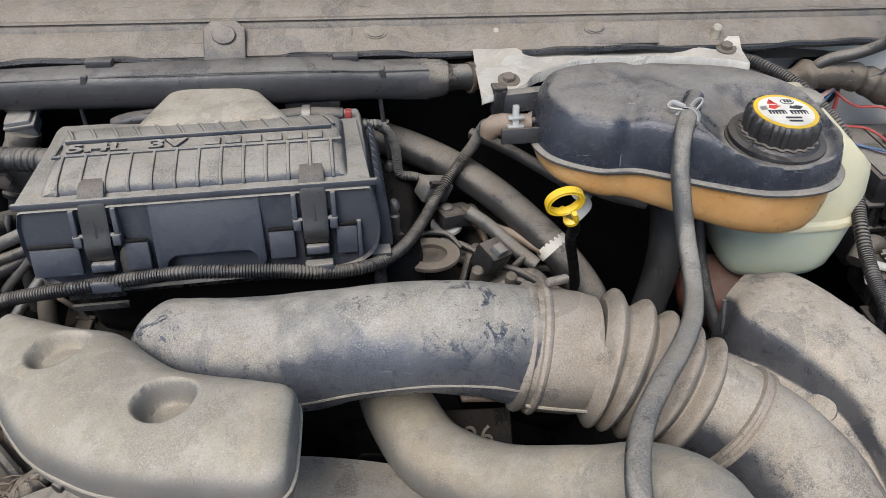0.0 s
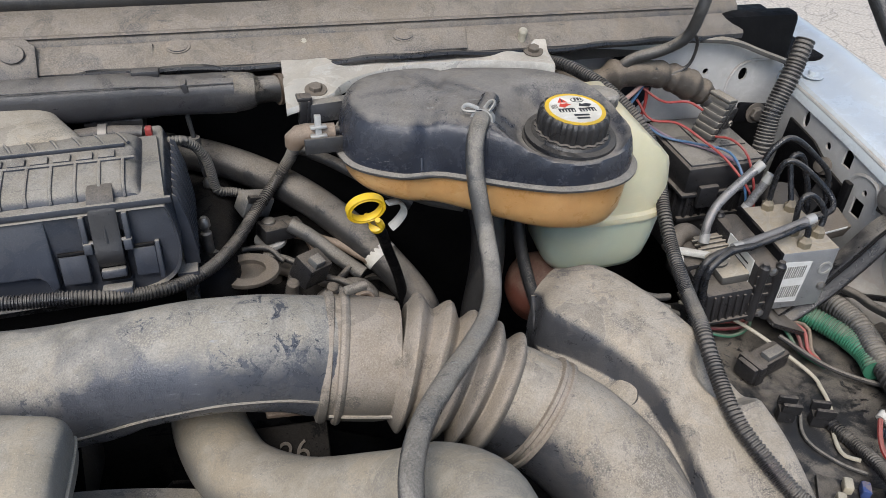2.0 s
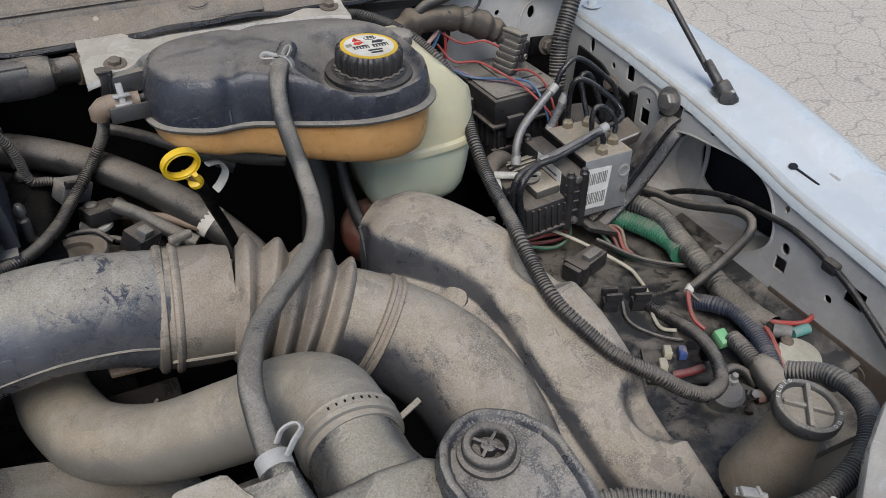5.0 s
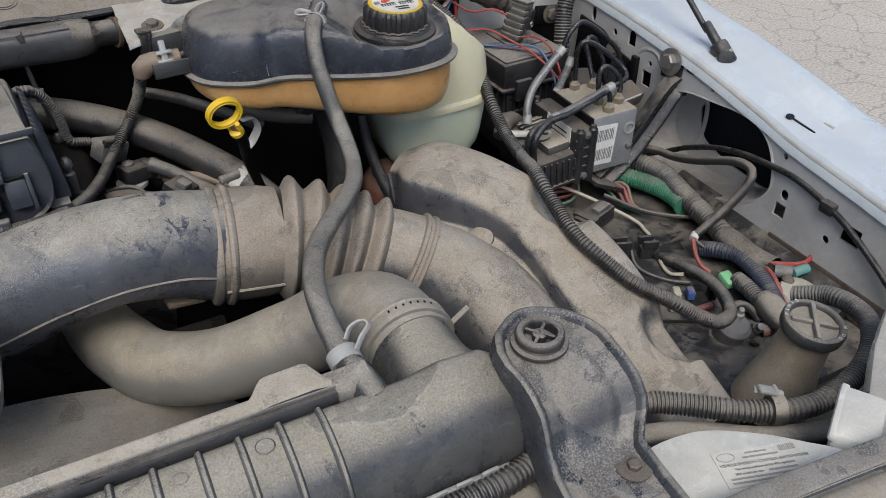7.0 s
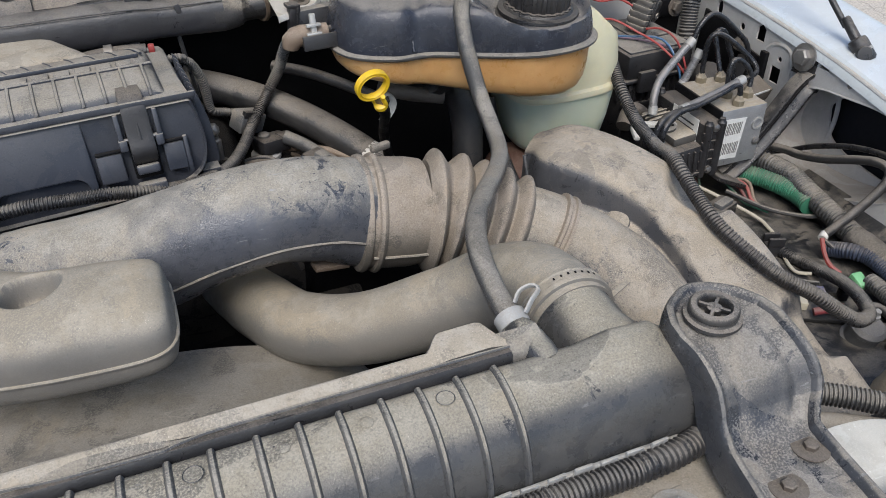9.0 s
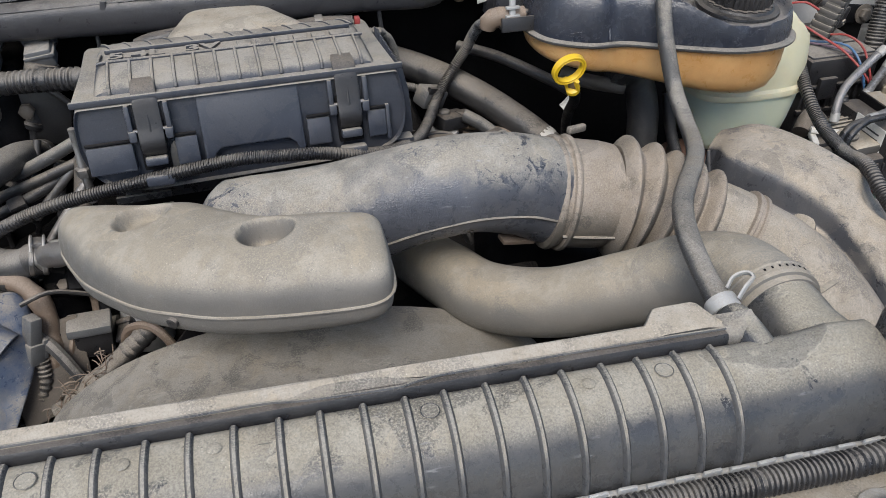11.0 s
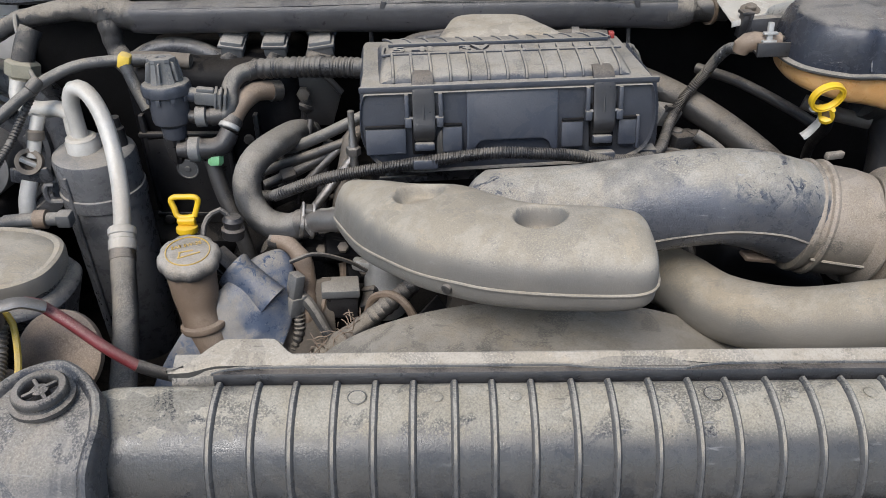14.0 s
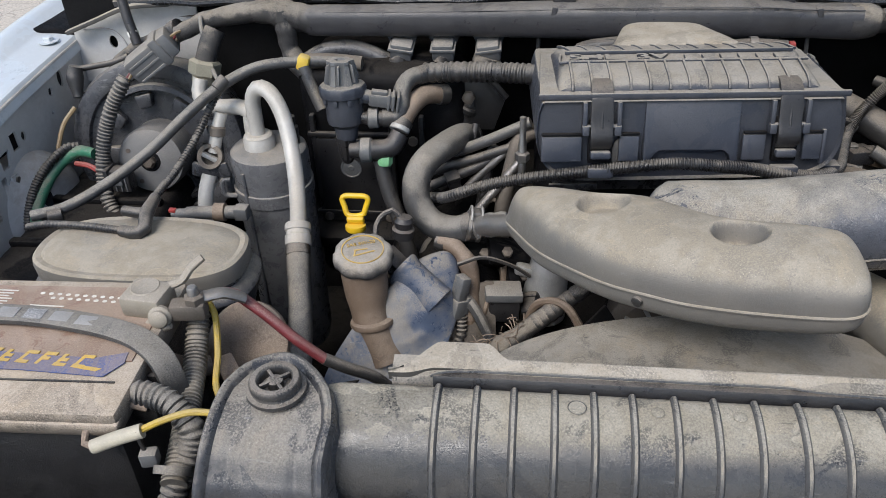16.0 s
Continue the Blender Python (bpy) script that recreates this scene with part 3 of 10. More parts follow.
right_holes = [bowl_rim, quad(0.642, 0.905, 0.009, 0.011), oval(0.639, 0.928, 0.004), [(0.626, 0.956), (0.6, 0.951), (0.585, 0.954), (0.59, 0.96), (0.62, 0.963)], [(0.572, 0.944), (0.556, 0.944), (0.56, 0.956), (0.57, 0.954)], oval(0.52, 0.94, 0.0035), oval(0.392, 0.91, 0.0035, 0.0045), oval(0.379, 0.865, 0.006, 0.007), quad(0.38, 0.843, 0.008, 0.009), quad(0.285, 0.866, 0.012, 0.011), oval(0.312, 0.844, 0.005),
               [(0.69, 0.938), (0.674, 0.938), (0.674, 0.956), (0.682, 0.962), (0.69, 0.955)], oval(0.772, 0.955, 0.006, 0.011), oval(0.72, 0.945, 0.005), oval(0.34, 0.79, 0.006)]
left_holes = [oval(0.786, 0.957, 0.0065, 0.012), oval(0.757, 0.95, 0.005, 0.006), oval(0.747, 0.924, 0.0025), oval(0.675, 0.926, 0.005, 0.006), quad(0.655, 0.928, 0.007, 0.011), [(0.64, 0.926), (0.618, 0.924), (0.618, 0.906), (0.632, 0.905)], quad(0.612, 0.885, 0.005, 0.014), oval(0.58, 0.86, 0.006)]


def inner_fender(name, holes, side, sign):
    t = thing(name, "light grey painted inner fender panel with punched holes", "inner fender", kind="structure")
    part("panel", holed_plate(apron_outline, holes, 0.003, side), APRON, t, smooth=False)
    part("upper_flange", tube([(sign * 0.846, y, edge_z(y) - 0.006) for y in (0.1, 0.2, 0.295, 0.386, 0.432, 0.55, 0.7, 0.9)], 0.003, 8, 0.02), APRON, t)
    return t


east = inner_fender("inner_fender_east", right_holes, SIDE_R, 1)
inner_fender("inner_fender_west", left_holes, SIDE_L, -1)
# added dark sheets that make the punched holes look shaded
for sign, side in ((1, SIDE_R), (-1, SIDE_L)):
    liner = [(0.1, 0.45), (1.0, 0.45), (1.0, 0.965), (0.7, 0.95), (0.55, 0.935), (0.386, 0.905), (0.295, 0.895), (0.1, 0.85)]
    tagged(part("hole_backing", holed_plate(liner, [], 0.003, Matrix.Translation((sign * 0.07, 0, 0)) @ side), INNER, smooth=False), "dark sheet added behind the inner fender so its holes look shaded", "liner", kind="structure")
wall = bmesh.new()
rings(wall, [[Vector((x, 0.51 + (u - 0.51) * k, 0.86 + (v - 0.86) * k)) for u, v in bowl_rim] for x, k in ((0.8475, 1.05), (0.8445, 1.035), (0.844, 1.012), (0.8465, 0.996), (0.853, 0.985), (0.865, 0.977), (0.885, 0.965), (0.894, 0.955), (0.897, 0.94))], cap=False)
part("bowl_wall", wall, APRON, east)
floor_hole = smooth_loop([(0.575, 0.886), (0.579, 0.864), (0.568, 0.838), (0.545, 0.828), (0.517, 0.823), (0.49, 0.821), (0.445, 0.82), (0.41, 0.83), (0.4, 0.88), (0.43, 0.92), (0.52, 0.922)])
part("bowl_floor", holed_plate([(0.66, 0.77), (0.66, 0.94), (0.38, 0.94), (0.38, 0.77)], [floor_hole], 0.003, Matrix.Translation((0.052, 0, 0)) @ SIDE_R), APRON, east, smooth=False)
part("bowl_bead", tube([(0.898, 0.59 - 0.02 * math.cos(a), 0.862 + 0.05 * math.sin(a)) for a in [-1.2 + 0.3 * k for k in range(9)]], 0.003, 8), APRON, east)
part("stiffening_bead", tube([(0.8465, 0.668, 0.88), (0.8465, 0.668, 0.925), (0.8465, 0.655, 0.943), (0.8465, 0.63, 0.947), (0.8465, 0.618, 0.935), (0.8465, 0.615, 0.915)], 0.0035, 8), APRON, east)


def fender(sign, name):
    bm, loops = bmesh.new(), []
    for i in range(34):
        y = -0.12 + i * 0.034
        e = edge_z(y)
        prof = [(0.843, e - 0.016), (0.8445, e - 0.004), (0.849, e + 0.001), (0.875, e + 0.003), (0.898, e + 0.003), (0.904, e + 0.0045), (0.916, e + 0.0125), (0.924, e + 0.0155), (0.932, e + 0.0155), (0.945, e + 0.012), (0.97, e - 0.002), (0.998, e - 0.04), (1.012, e - 0.11), (1.015, 0.45)]
        loops.append([Vector((sign * x, y, z)) for x, z in prof])
    rings(bm, loops, cap=False, closed=False)
    r = bmesh.ops.extrude_face_region(bm, geom=bm.faces[:])
    for v in r["geom"]:
        if isinstance(v, bmesh.types.BMVert):
            v.co.z -= 0.002
            v.co.x -= sign * 0.001
    return tagged(part(name, bm, PAINT), "glossy pale white front fender with a raised shoulder", "fender", kind="structure")


fender_e = fender(1, "fender_east")
fender_w = fender(-1, "fender_west")
# uncut slot: thin dark slabs on the flange stand for its shaded opening
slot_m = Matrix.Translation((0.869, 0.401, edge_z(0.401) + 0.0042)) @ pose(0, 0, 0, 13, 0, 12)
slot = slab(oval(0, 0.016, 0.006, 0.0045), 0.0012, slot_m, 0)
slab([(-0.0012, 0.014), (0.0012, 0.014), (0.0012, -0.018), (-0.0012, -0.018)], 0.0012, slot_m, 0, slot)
part("keyhole_slot_shade", slot, INNER, fender_e, smooth=False)


def band(profile, xs, name, material, bend_y=0.4, bend_z=0.16, lo=0.3):
    """A strip of (y, z) profile that runs across the bay and bows back at its ends."""
    bm, loops = bmesh.new(), []
    for x in xs:
        loops.append([Vector((x, y + bend_y * curb(x, lo), z - bend_z * curb(x, lo))) for y, z in profile])
    rings(bm, loops, cap=False, closed=False)
    return part(name, bm, material)


XS = [-1.0 + 0.05 * i for i in range(41)]
CX = [-0.78 + 0.04 * i for i in range(40)]
tagged(band([(0.772, 1.066), (0.766, 1.068), (0.765, 1.075), (0.771, 1.082), (0.781, 1.09), (0.79, 1.093), (0.794, 1.101), (0.81, 1.112), (0.83, 1.117), (0.85, 1.118), (1.0, 1.13), (1.0, 1.04), (0.79, 1.045)], CX, "cowl", COWLM), "dusty black cowl panel below the windscreen", "cowl", kind="structure")
tagged(part("cowl_lip_trim", tube([(x, 0.7665 + 0.4 * curb(x), 1.0715 - 0.16 * curb(x) + 0.0016 * math.sin(23 * x) + 0.001 * math.sin(71 * x)) for x in [-0.76 + 0.02 * i for i in range(77)]], 0.0042, 8, 0.012), SLEEK), "wavy dark trim bead under the cowl lip", "trim", kind="structure")
tagged(part("cowl_step", tube([(x, 0.7935 + 0.4 * curb(x), 1.1015 - 0.16 * curb(x)) for x in CX[1:-1:2]], 0.0032, 8, 0.02, flat=0.6), COWLM), "raised step line along the cowl panel", "trim", kind="structure")
tagged(part("cowl_seal", tube([(x, 0.838 + 0.4 * curb(x), 1.123 - 0.16 * curb(x)) for x in XS[2:-2:2]], 0.012, 10, 0.02), RUBBER), "black rubber weather seal along the cowl", "seal", kind="structure")
# the firewall's shade is in its near-black colour
tagged(part("firewall", box(1.72, 0.03, 0.62, pose(0, 0.875, 0.75), 0.01), VOID), "firewall behind the engine, coloured near black for its shade", "firewall", kind="structure")
# added floor: hides the ground and keeps bounce light out, coloured as shade
tagged(part("closing_floor", box(1.7, 0.9, 0.02, pose(0, 0.43, 0.55), 0.004), DEEP), "near-black floor added below the engine to close the view", "tray", kind="structure")
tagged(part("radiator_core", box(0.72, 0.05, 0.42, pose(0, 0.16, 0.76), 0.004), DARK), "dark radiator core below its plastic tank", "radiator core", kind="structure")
sup = box(0.80, 0.1, 0.03, pose(-0.06, 0.068, 0.945), 0.006)
box(1.66, 0.03, 0.4, pose(0, 0.02, 0.74), 0.006, sup)
box(0.4, 0.12, 0.03, pose(0.64, 0.06, 0.80), 0.006, sup)
box(0.3, 0.12, 0.03, pose(-0.65, 0.08, 0.78), 0.006, sup)
tagged(part("radiator_support", sup, LIPM), "dusty painted crossmember in front of the radiator", "crossmember", kind="structure")

# open bonnet above the bay, hinged at the cowl
hood_m = Matrix.Translation((0, 0.97, 1.14)) @ pose(0, 0, 0, -56, 0, 0)
hood = box(1.72, 1.02, 0.02, hood_m @ pose(0, -0.52, 0.02), 0.008)
for u in (-0.6, -0.2, 0.2, 0.6):
    box(0.07, 0.95, 0.03, hood_m @ pose(u, -0.52, -0.004), 0.01, hood)
for v in (-0.05, -0.98):
    box(1.66, 0.07, 0.03, hood_m @ pose(0, v, -0.005), 0.01, hood)
tagged(part("hood", hood, PAINT), "white steel bonnet propped open above the engine", "bonnet", kind="structure")

# ---- engine mass below the visible parts ----
# block, manifold and covers carry the shade in their near-black colours
eng = thing("engine_block", "grimy engine block below hoses and wiring, darkened as shade", "engine")
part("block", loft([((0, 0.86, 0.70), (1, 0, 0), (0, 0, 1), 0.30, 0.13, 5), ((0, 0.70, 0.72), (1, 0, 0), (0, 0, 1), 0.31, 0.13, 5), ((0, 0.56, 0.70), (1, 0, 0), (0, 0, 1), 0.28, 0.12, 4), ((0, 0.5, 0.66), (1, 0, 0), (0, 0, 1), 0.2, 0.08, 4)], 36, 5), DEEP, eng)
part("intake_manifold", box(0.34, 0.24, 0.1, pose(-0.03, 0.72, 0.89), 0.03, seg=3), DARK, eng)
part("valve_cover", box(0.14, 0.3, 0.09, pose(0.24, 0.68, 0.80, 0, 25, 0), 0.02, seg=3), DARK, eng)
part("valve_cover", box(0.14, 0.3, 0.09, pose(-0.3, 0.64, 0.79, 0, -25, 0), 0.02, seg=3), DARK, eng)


# ---- radiator tank ----
def tank():
    t = thing("radiator_tank", "ribbed black plastic radiator top tank under dust", "radiator")
    bend = [(0.179, 0.985), (0.1792, 1.016), (0.1765, 1.0215), (0.169, 1.0228), (0.159, 1.0218), (0.149, 1.0186), (0.1405, 1.0135), (0.1335, 1.006), (0.1285, 0.9965), (0.1253, 0.985), (0.1235, 0.97), (0.1225, 0.955)]
    prof = [(q.y, q.z) for q, u in spline([(0, y, z) for y, z in bend], 0.0032)] + [(0.15, 0.95)]
    bm = bmesh.new()
    loops = []
    for x, k, b in ((-0.335, 0.45, 0.0), (-0.333, 0.75, 0.0), (-0.327, 0.93, 0.0), (-0.316, 0.99, 0.0), (-0.3, 1, 0), (-0.26, 1, 0), (0.0, 1, 0), (0.245, 1, 0), (0.262, 1.0, 0.0), (0.29, 1.04, 0.3), (0.318, 1.0, 0.3), (0.333, 0.8, 0.5), (0.34, 0.45, 0.9)):
        loops.append([Vector((x, 0.15 + (y - 0.15) * (1 + 0.25 * b * (y > 0.15)) * (1 if k > 0.7 else 0.8), 0.96 + (z - 0.96) * k)) for y, z in prof])
    rings(bm, loops)
    part("tank_shell", bm, TANKM, t)
    # raised end field without ribs, and the ribs: rounded ridges over the whole bend
    ridge = [(q.y, q.z) for q, u in spline([(0, y, z) for y, z in bend[2:]], 0.004)]
    way = []
    for i, (y, z) in enumerate(ridge):
        (ya, za), (yb, zb) = ridge[max(0, i - 1)], ridge[min(len(ridge) - 1, i + 1)]
        k = math.hypot(yb - ya, zb - za)
        way.append(((zb - za) / k, -(yb - ya) / k))
    rib_mesh = bmesh.new()
    rows = []
    for (y, z), (ny, nz) in zip(ridge, way):
        rows.append([Vector((dx, y + ny * h, z + nz * h)) for dx, h in ((-0.0028, -0.001), (-0.0019, 0.0016), (-0.0009, 0.0027), (0.0009, 0.0027), (0.0019, 0.0016), (0.0028, -0.001))])
    rings(rib_mesh, rows)
    first = part("rib", rib_mesh, RIBM, t)
    first.location.x = -0.254
    for i in range(1, 21):
        rib = new("rib", first.data)
        rib.parent, rib.location.x = t, -0.254 + 0.0232 * i + 0.0006 * math.sin(2.3 * i)
    for i, k in ((3, 1), (5, 0), (7, 0), (12, 1), (14, 0), (16, 0), (18, 1)):
        x = -0.252 + 0.0231 * i + 0.0115
        mark = lathe([(0.005, 0), (0.0053, 0.0003), (0.0057, 0.0), (0.005, -0.0005)] if k else [(0.004, -0.0003), (0.003, 0.0002), (0.0005, 0.0002)], Matrix.Translation((x, 0.164, 1.0237)), 20)
        part("embossed_mark", mark, TANKM, t)
    # hose neck on the end of the tank
    part("hose_neck", tube([(0.292, 0.23, 0.993), (0.2925, 0.208, 0.99), (0.294, 0.19, 0.985), (0.2955, 0.172, 0.98), (0.2965, 0.156, 0.977)], [0.0305, 0.0315, 0.036, 0.041, 0.042], 36, 0.003), TANKM, t)
    part("vent_neck", tube([(0.242, 0.215, 1.012), (0.243, 0.196, 1.018), (0.246, 0.175, 1.012)], [0.009, 0.0105, 0.012], 14, 0.004), TANKM, t)
    # crimped aluminium header along the foot of the tank
    part("header_strip", box(0.63, 0.004, 0.007, pose(-0.005, 0.1206, 0.9765), 0.0015), ALU, t, "bare aluminium header strip")
    for i in range(36):
        x = -0.308 + 0.0172 * i
        part("crimp_tab", box(0.0115, 0.0022, 0.0095, pose(x, 0.1192, 0.9785 + 0.0006 * (i % 3), 6, 0, 3 * (i % 2)), 0.0007), ALU, t)
    return t


tank()


def shroud():
    t = thing("fan_shroud", "dusty black fan shroud behind the radiator tank", "fan shroud")
    bm, loops = bmesh.new(), []
    for i in range(61):
        x = -0.284 + 0.532 * i / 60
        hump = 0.0
        back = 0.196 + (hump > 0) * (hump ** 0.5) * 0.12
        arc = max(0.0, 1 - ((x + 0.03) / 0.235) ** 2) ** 0.5
        rim_z = 0.79 + 0.125 * arc
        loops.append([Vector((x, 0.1795, 1.012)), Vector((x, 0.181, 1.021 + hump * 0.1)), Vector((x, 0.1845, 1.026 + 0.3 * hump)), Vector((x, back, 1.029 + hump * 0.5)), Vector((x, back + 0.004, 1.022 + hump * 0.3)),
                      Vector((x, 0.215, 0.99 - 0.04 * (1 - arc))), Vector((x, 0.25, 0.95 - 0.09 * (1 - arc))), Vector((x, 0.31, max(rim_z, 0.80))), Vector((x, 0.40, rim_z - 0.01)), Vector((x, 0.405, rim_z - 0.03)), Vector((x, 0.40, 0.6))])
    rings(bm, loops, cap=False, closed=False)
    part("shroud_panel", bm, SHROUD, t)
    lip = bmesh.new()
    loops = []
    def step(x, a, b):
        k = min(1.0, max(0.0, (x - a) / (b - a)))
        return k * k * (3 - 2 * k)
    for i in range(161):
        x = -0.286 + 0.51 * i / 160
        hump = step(x, -0.284, -0.256) * (1 - step(x, -0.227, -0.211)) + step(x, 0.174, 0.188) * (1 - step(x, 0.212, 0.2235))
        back = 0.1965 + 0.0125 * hump
        z = 1.0288 + 0.0022 * hump + 0.0006 * math.sin(31 * x)
        end = min(1.0, (x + 0.2865) / 0.03) * min(1.0, max(0.0, (0.2255 - x) / 0.01)) ** 0.5
        front = 0.1862 + 0.0042 * math.exp(-((x + 0.002) / 0.03) ** 4) - 0.004 * (1 - step(x, -0.275, -0.255))
        back = front + (back - front) * max(0.1, end)
        loops.append([Vector((x, front, z - 0.008)), Vector((x, front, z - 0.002)), Vector((x, front + 0.0025, z)), Vector((x, back - 0.0025, z + 0.0015)), Vector((x, back, z - 0.0008)), Vector((x, back, z - 0.008))])
    rings(lip, loops)
    part("shroud_lip", lip, LIPM, t, "pale dust-caked lip of the shroud")
    strip = bmesh.new()
    rings(strip, [[Vector((x, 0.1785, 1.018)), Vector((x, 0.1788, 1.0245)), Vector((x, 0.1805, 1.0268)), Vector((x, 0.1852, 1.0262)), Vector((x, 0.1856, 1.018))] for x in [-0.258 + 0.0201 * i for i in range(25)]])
    part("bowed_edge", tube([(-0.26, 0.1815, 1.0262), (-0.235, 0.1858, 1.0272), (-0.1, 0.1858, 1.0274), (-0.05, 0.186, 1.0272), (-0.03, 0.1838, 1.0268), (0.025, 0.182, 1.0268), (0.045, 0.1856, 1.0272), (0.16, 0.1856, 1.0272), (0.225, 0.185, 1.027)], 0.0011, 6, 0.006), RIBM, t, "scuffed pale edge of the strip")
    part("dark_strip", strip, CAPM, t, "bare black strip before the lip")
    return t


shroud()


def fan():
    t = thing("engine_fan", "black plastic engine fan deep behind the shroud", "fan")
    m = frame_to((-0.03, 0.43, 0.70), (0, -1, 0.05))
    part("hub", lathe([(0.01, -0.02), (0.055, -0.015), (0.06, 0.0), (0.05, 0.02), (0.01, 0.025)], m), GRIME, t)
    for i in range(9):
        part("blade", slab([(-0.015, 0.05), (0.02, 0.05), (0.04, 0.19), (-0.025, 0.19)], 0.004, m @ pose(0, 0, 0, 0, 0, 40 * i) @ pose(0, 0, 0, 0, 25, 0)), DARK, t)
    return t


fan()


def mount(sign, name, plate):
    """Moulded radiator mount: arched top with a rolled rim and a rubber grommet, swept down the front."""
    t = thing(name, "black plastic radiator mount bracket with round rubber grommet", "bracket", "radiator mounts")
    t.location = (sign * 0.35, 0, 0)
    prof = [(0.193, 1.0282), (0.1908, 1.0286), (0.186, 1.0292), (0.176, 1.03), (0.163, 1.0298), (0.15, 1.029), (0.137, 1.0262), (0.1265, 1.0215), (0.1175, 1.0155), (0.11, 1.007), (0.1045, 0.9995)]
    if plate:
        prof += [(0.098, 0.9935), (0.09, 0.99), (0.07, 0.988), (0.03, 0.9865)]
        left = [0.006, -0.0045, -0.0135, -0.0248, -0.0305, -0.0318, -0.029, -0.028, -0.0275, -0.0285, -0.0295, -0.031, -0.0325, -0.035, -0.042]
        right = [0.006, 0.0145, 0.0235, 0.034, 0.0425, 0.046, 0.0468, 0.0485, 0.0502, 0.0505, 0.0485, 0.041, 0.0362, 0.0352, 0.0335]
    else:
        prof += [(0.1005, 0.985), (0.098, 0.965), (0.097, 0.93), (0.096, 0.89)]
        left = [-0.003, -0.0105, -0.02, -0.0285, -0.0348, -0.0362, -0.0368, -0.0375, -0.038, -0.039, -0.0396, -0.041, -0.042, -0.043, -0.043]
        right = [-0.003, 0.0055, 0.014, 0.0235, 0.034, 0.0385, 0.0408, 0.0395, 0.0385, 0.0392, 0.04, 0.041, 0.042, 0.043, 0.043]
    # distance in from the edge (metres) and height of the moulding there
    brim = [(-0.0006, -0.02), (0.0, -0.005), (0.0008, -0.0005), (0.0022, 0.0022), (0.0042, 0.0031), (0.0058, 0.0026), (0.0072, 0.0009), (0.0086, -0.0013), (0.0112, -0.0022)]
    pts = [q for q, u in spline([(0, y, z) for y, z in prof], 0.002)]
    arc = [0.0]
    for a, b in zip(pts, pts[1:]):
        arc.append(arc[-1] + (b - a).length)
    marks = [min(range(len(pts)), key=lambda i: (pts[i] - Vector((0, y, z))).length) for y, z in prof]
    stops = [arc[i] for i in marks]

    def place(x, along_s, h):
        """A point of the moulding: across, along the swept profile, and out from it."""
        i = min(range(len(arc)), key=lambda k: abs(arc[k] - along_s))
        i = min(len(pts) - 2, max(1, i))
        a, b = pts[i - 1], pts[i + 1]
        k = (b - a).normalized()
        q = pts[i] + k * (along_s - arc[i])
        return Vector((x, q.y + k.z * h, q.z - k.y * h))
    ends = len(prof) - 1
    steps = [i / 6 for i in range(6 * ends + 1)]
    rim = [(at(left, u), at(stops, u), u) for u in reversed(steps)] + [(at(right, u), at(stops, u), u) for u in steps[1:]]
    # round the crown where the two sides meet
    for turn in range(6):
        rim = [rim[0]] + [tuple((rim[i - 1][k] + 2 * rim[i][k] + rim[i + 1][k]) / 4 if k < 2 and rim[i][2] < 3.5 else rim[i][k] for k in range(3)) for i in range(1, len(rim) - 1)] + [rim[-1]]
    bm, loops = bmesh.new(), []
    for i, (x, v, u) in enumerate(rim):
        a, b = rim[max(0, i - 1)], rim[min(len(rim) - 1, i + 1)]
        way = Vector((b[0] - a[0], b[1] - a[1])).normalized()
        nx, nv = -way.y, way.x
        if i == 0 or i == len(rim) - 1 or u > 6:
            nx, nv = (1.0 if i < len(rim) / 2 else -1.0), 0.0
        spine_v = max(v, stops[4])
        mid = (at(left, max(u, 4)) + at(right, max(u, 4))) / 2
        low = max(0.0, min(1.0, (u - 10.0) / 1.2)) if plate else 0.0
        row = [place(x + nx * d, v + nv * d, h + (0.0016 * low if 0.0005 < d < 0.008 else 0.0)) for d, h in brim]
        ex, ev = x + nx * 0.0112, v + nv * 0.0112
        flute = min(1.0, max(0.0, (u - 5.0) / 1.5)) * (1 - low)
        for f in (0.12, 0.22, 0.34, 0.42, 0.6, 0.8, 1.0):
            row.append(place(ex + (mid - ex) * f, ev + (spine_v - ev) * f, -0.0022 - 0.0014 * flute * (1 if f in (0.22, 0.34) else 0) - 0.0006 * f * flute))
        loops.append(row)
    rings(bm, loops, cap=False, closed=False)
    bmesh.ops.remove_doubles(bm, verts=bm.verts[:], dist=0.00005)
    bmesh.ops.recalc_face_normals(bm, faces=bm.faces[:])
    part("cover", bm, BLACK, t)
    m = Matrix.Translation((0.0005, 0.159, 1.0285)) @ Matrix.Scale(0.68, 4)
    g = lathe([(0.0145, 0.0), (0.0255, 0.0), (0.027, 0.002), (0.0265, 0.005), (0.0225, 0.006), (0.0215, 0.008), (0.023, 0.0095), (0.0228, 0.014), (0.021, 0.0162), (0.0165, 0.0165), (0.0145, 0.014), (0.0142, 0.006), (0.002, 0.0055)], m, 32)
    gr = part("grommet", g, RUBBER, t, "ribbed black rubber grommet with a cross in its eye")
    part("cross_bar", box(0.029, 0.0035, 0.005, m @ pose(0, 0, 0.0125, 0, 0, 40), 0.001), RUBBER, gr)
    part("cross_bar", box(0.029, 0.0035, 0.005, m @ pose(0, 0, 0.0125, 0, 0, 130), 0.001), RUBBER, gr)
    part("pin", lathe([(0.007, 0.004), (0.007, 0.0135), (0.005, 0.0145), (0.001, 0.0145)], m, 14), RUBBER, gr)
    return t


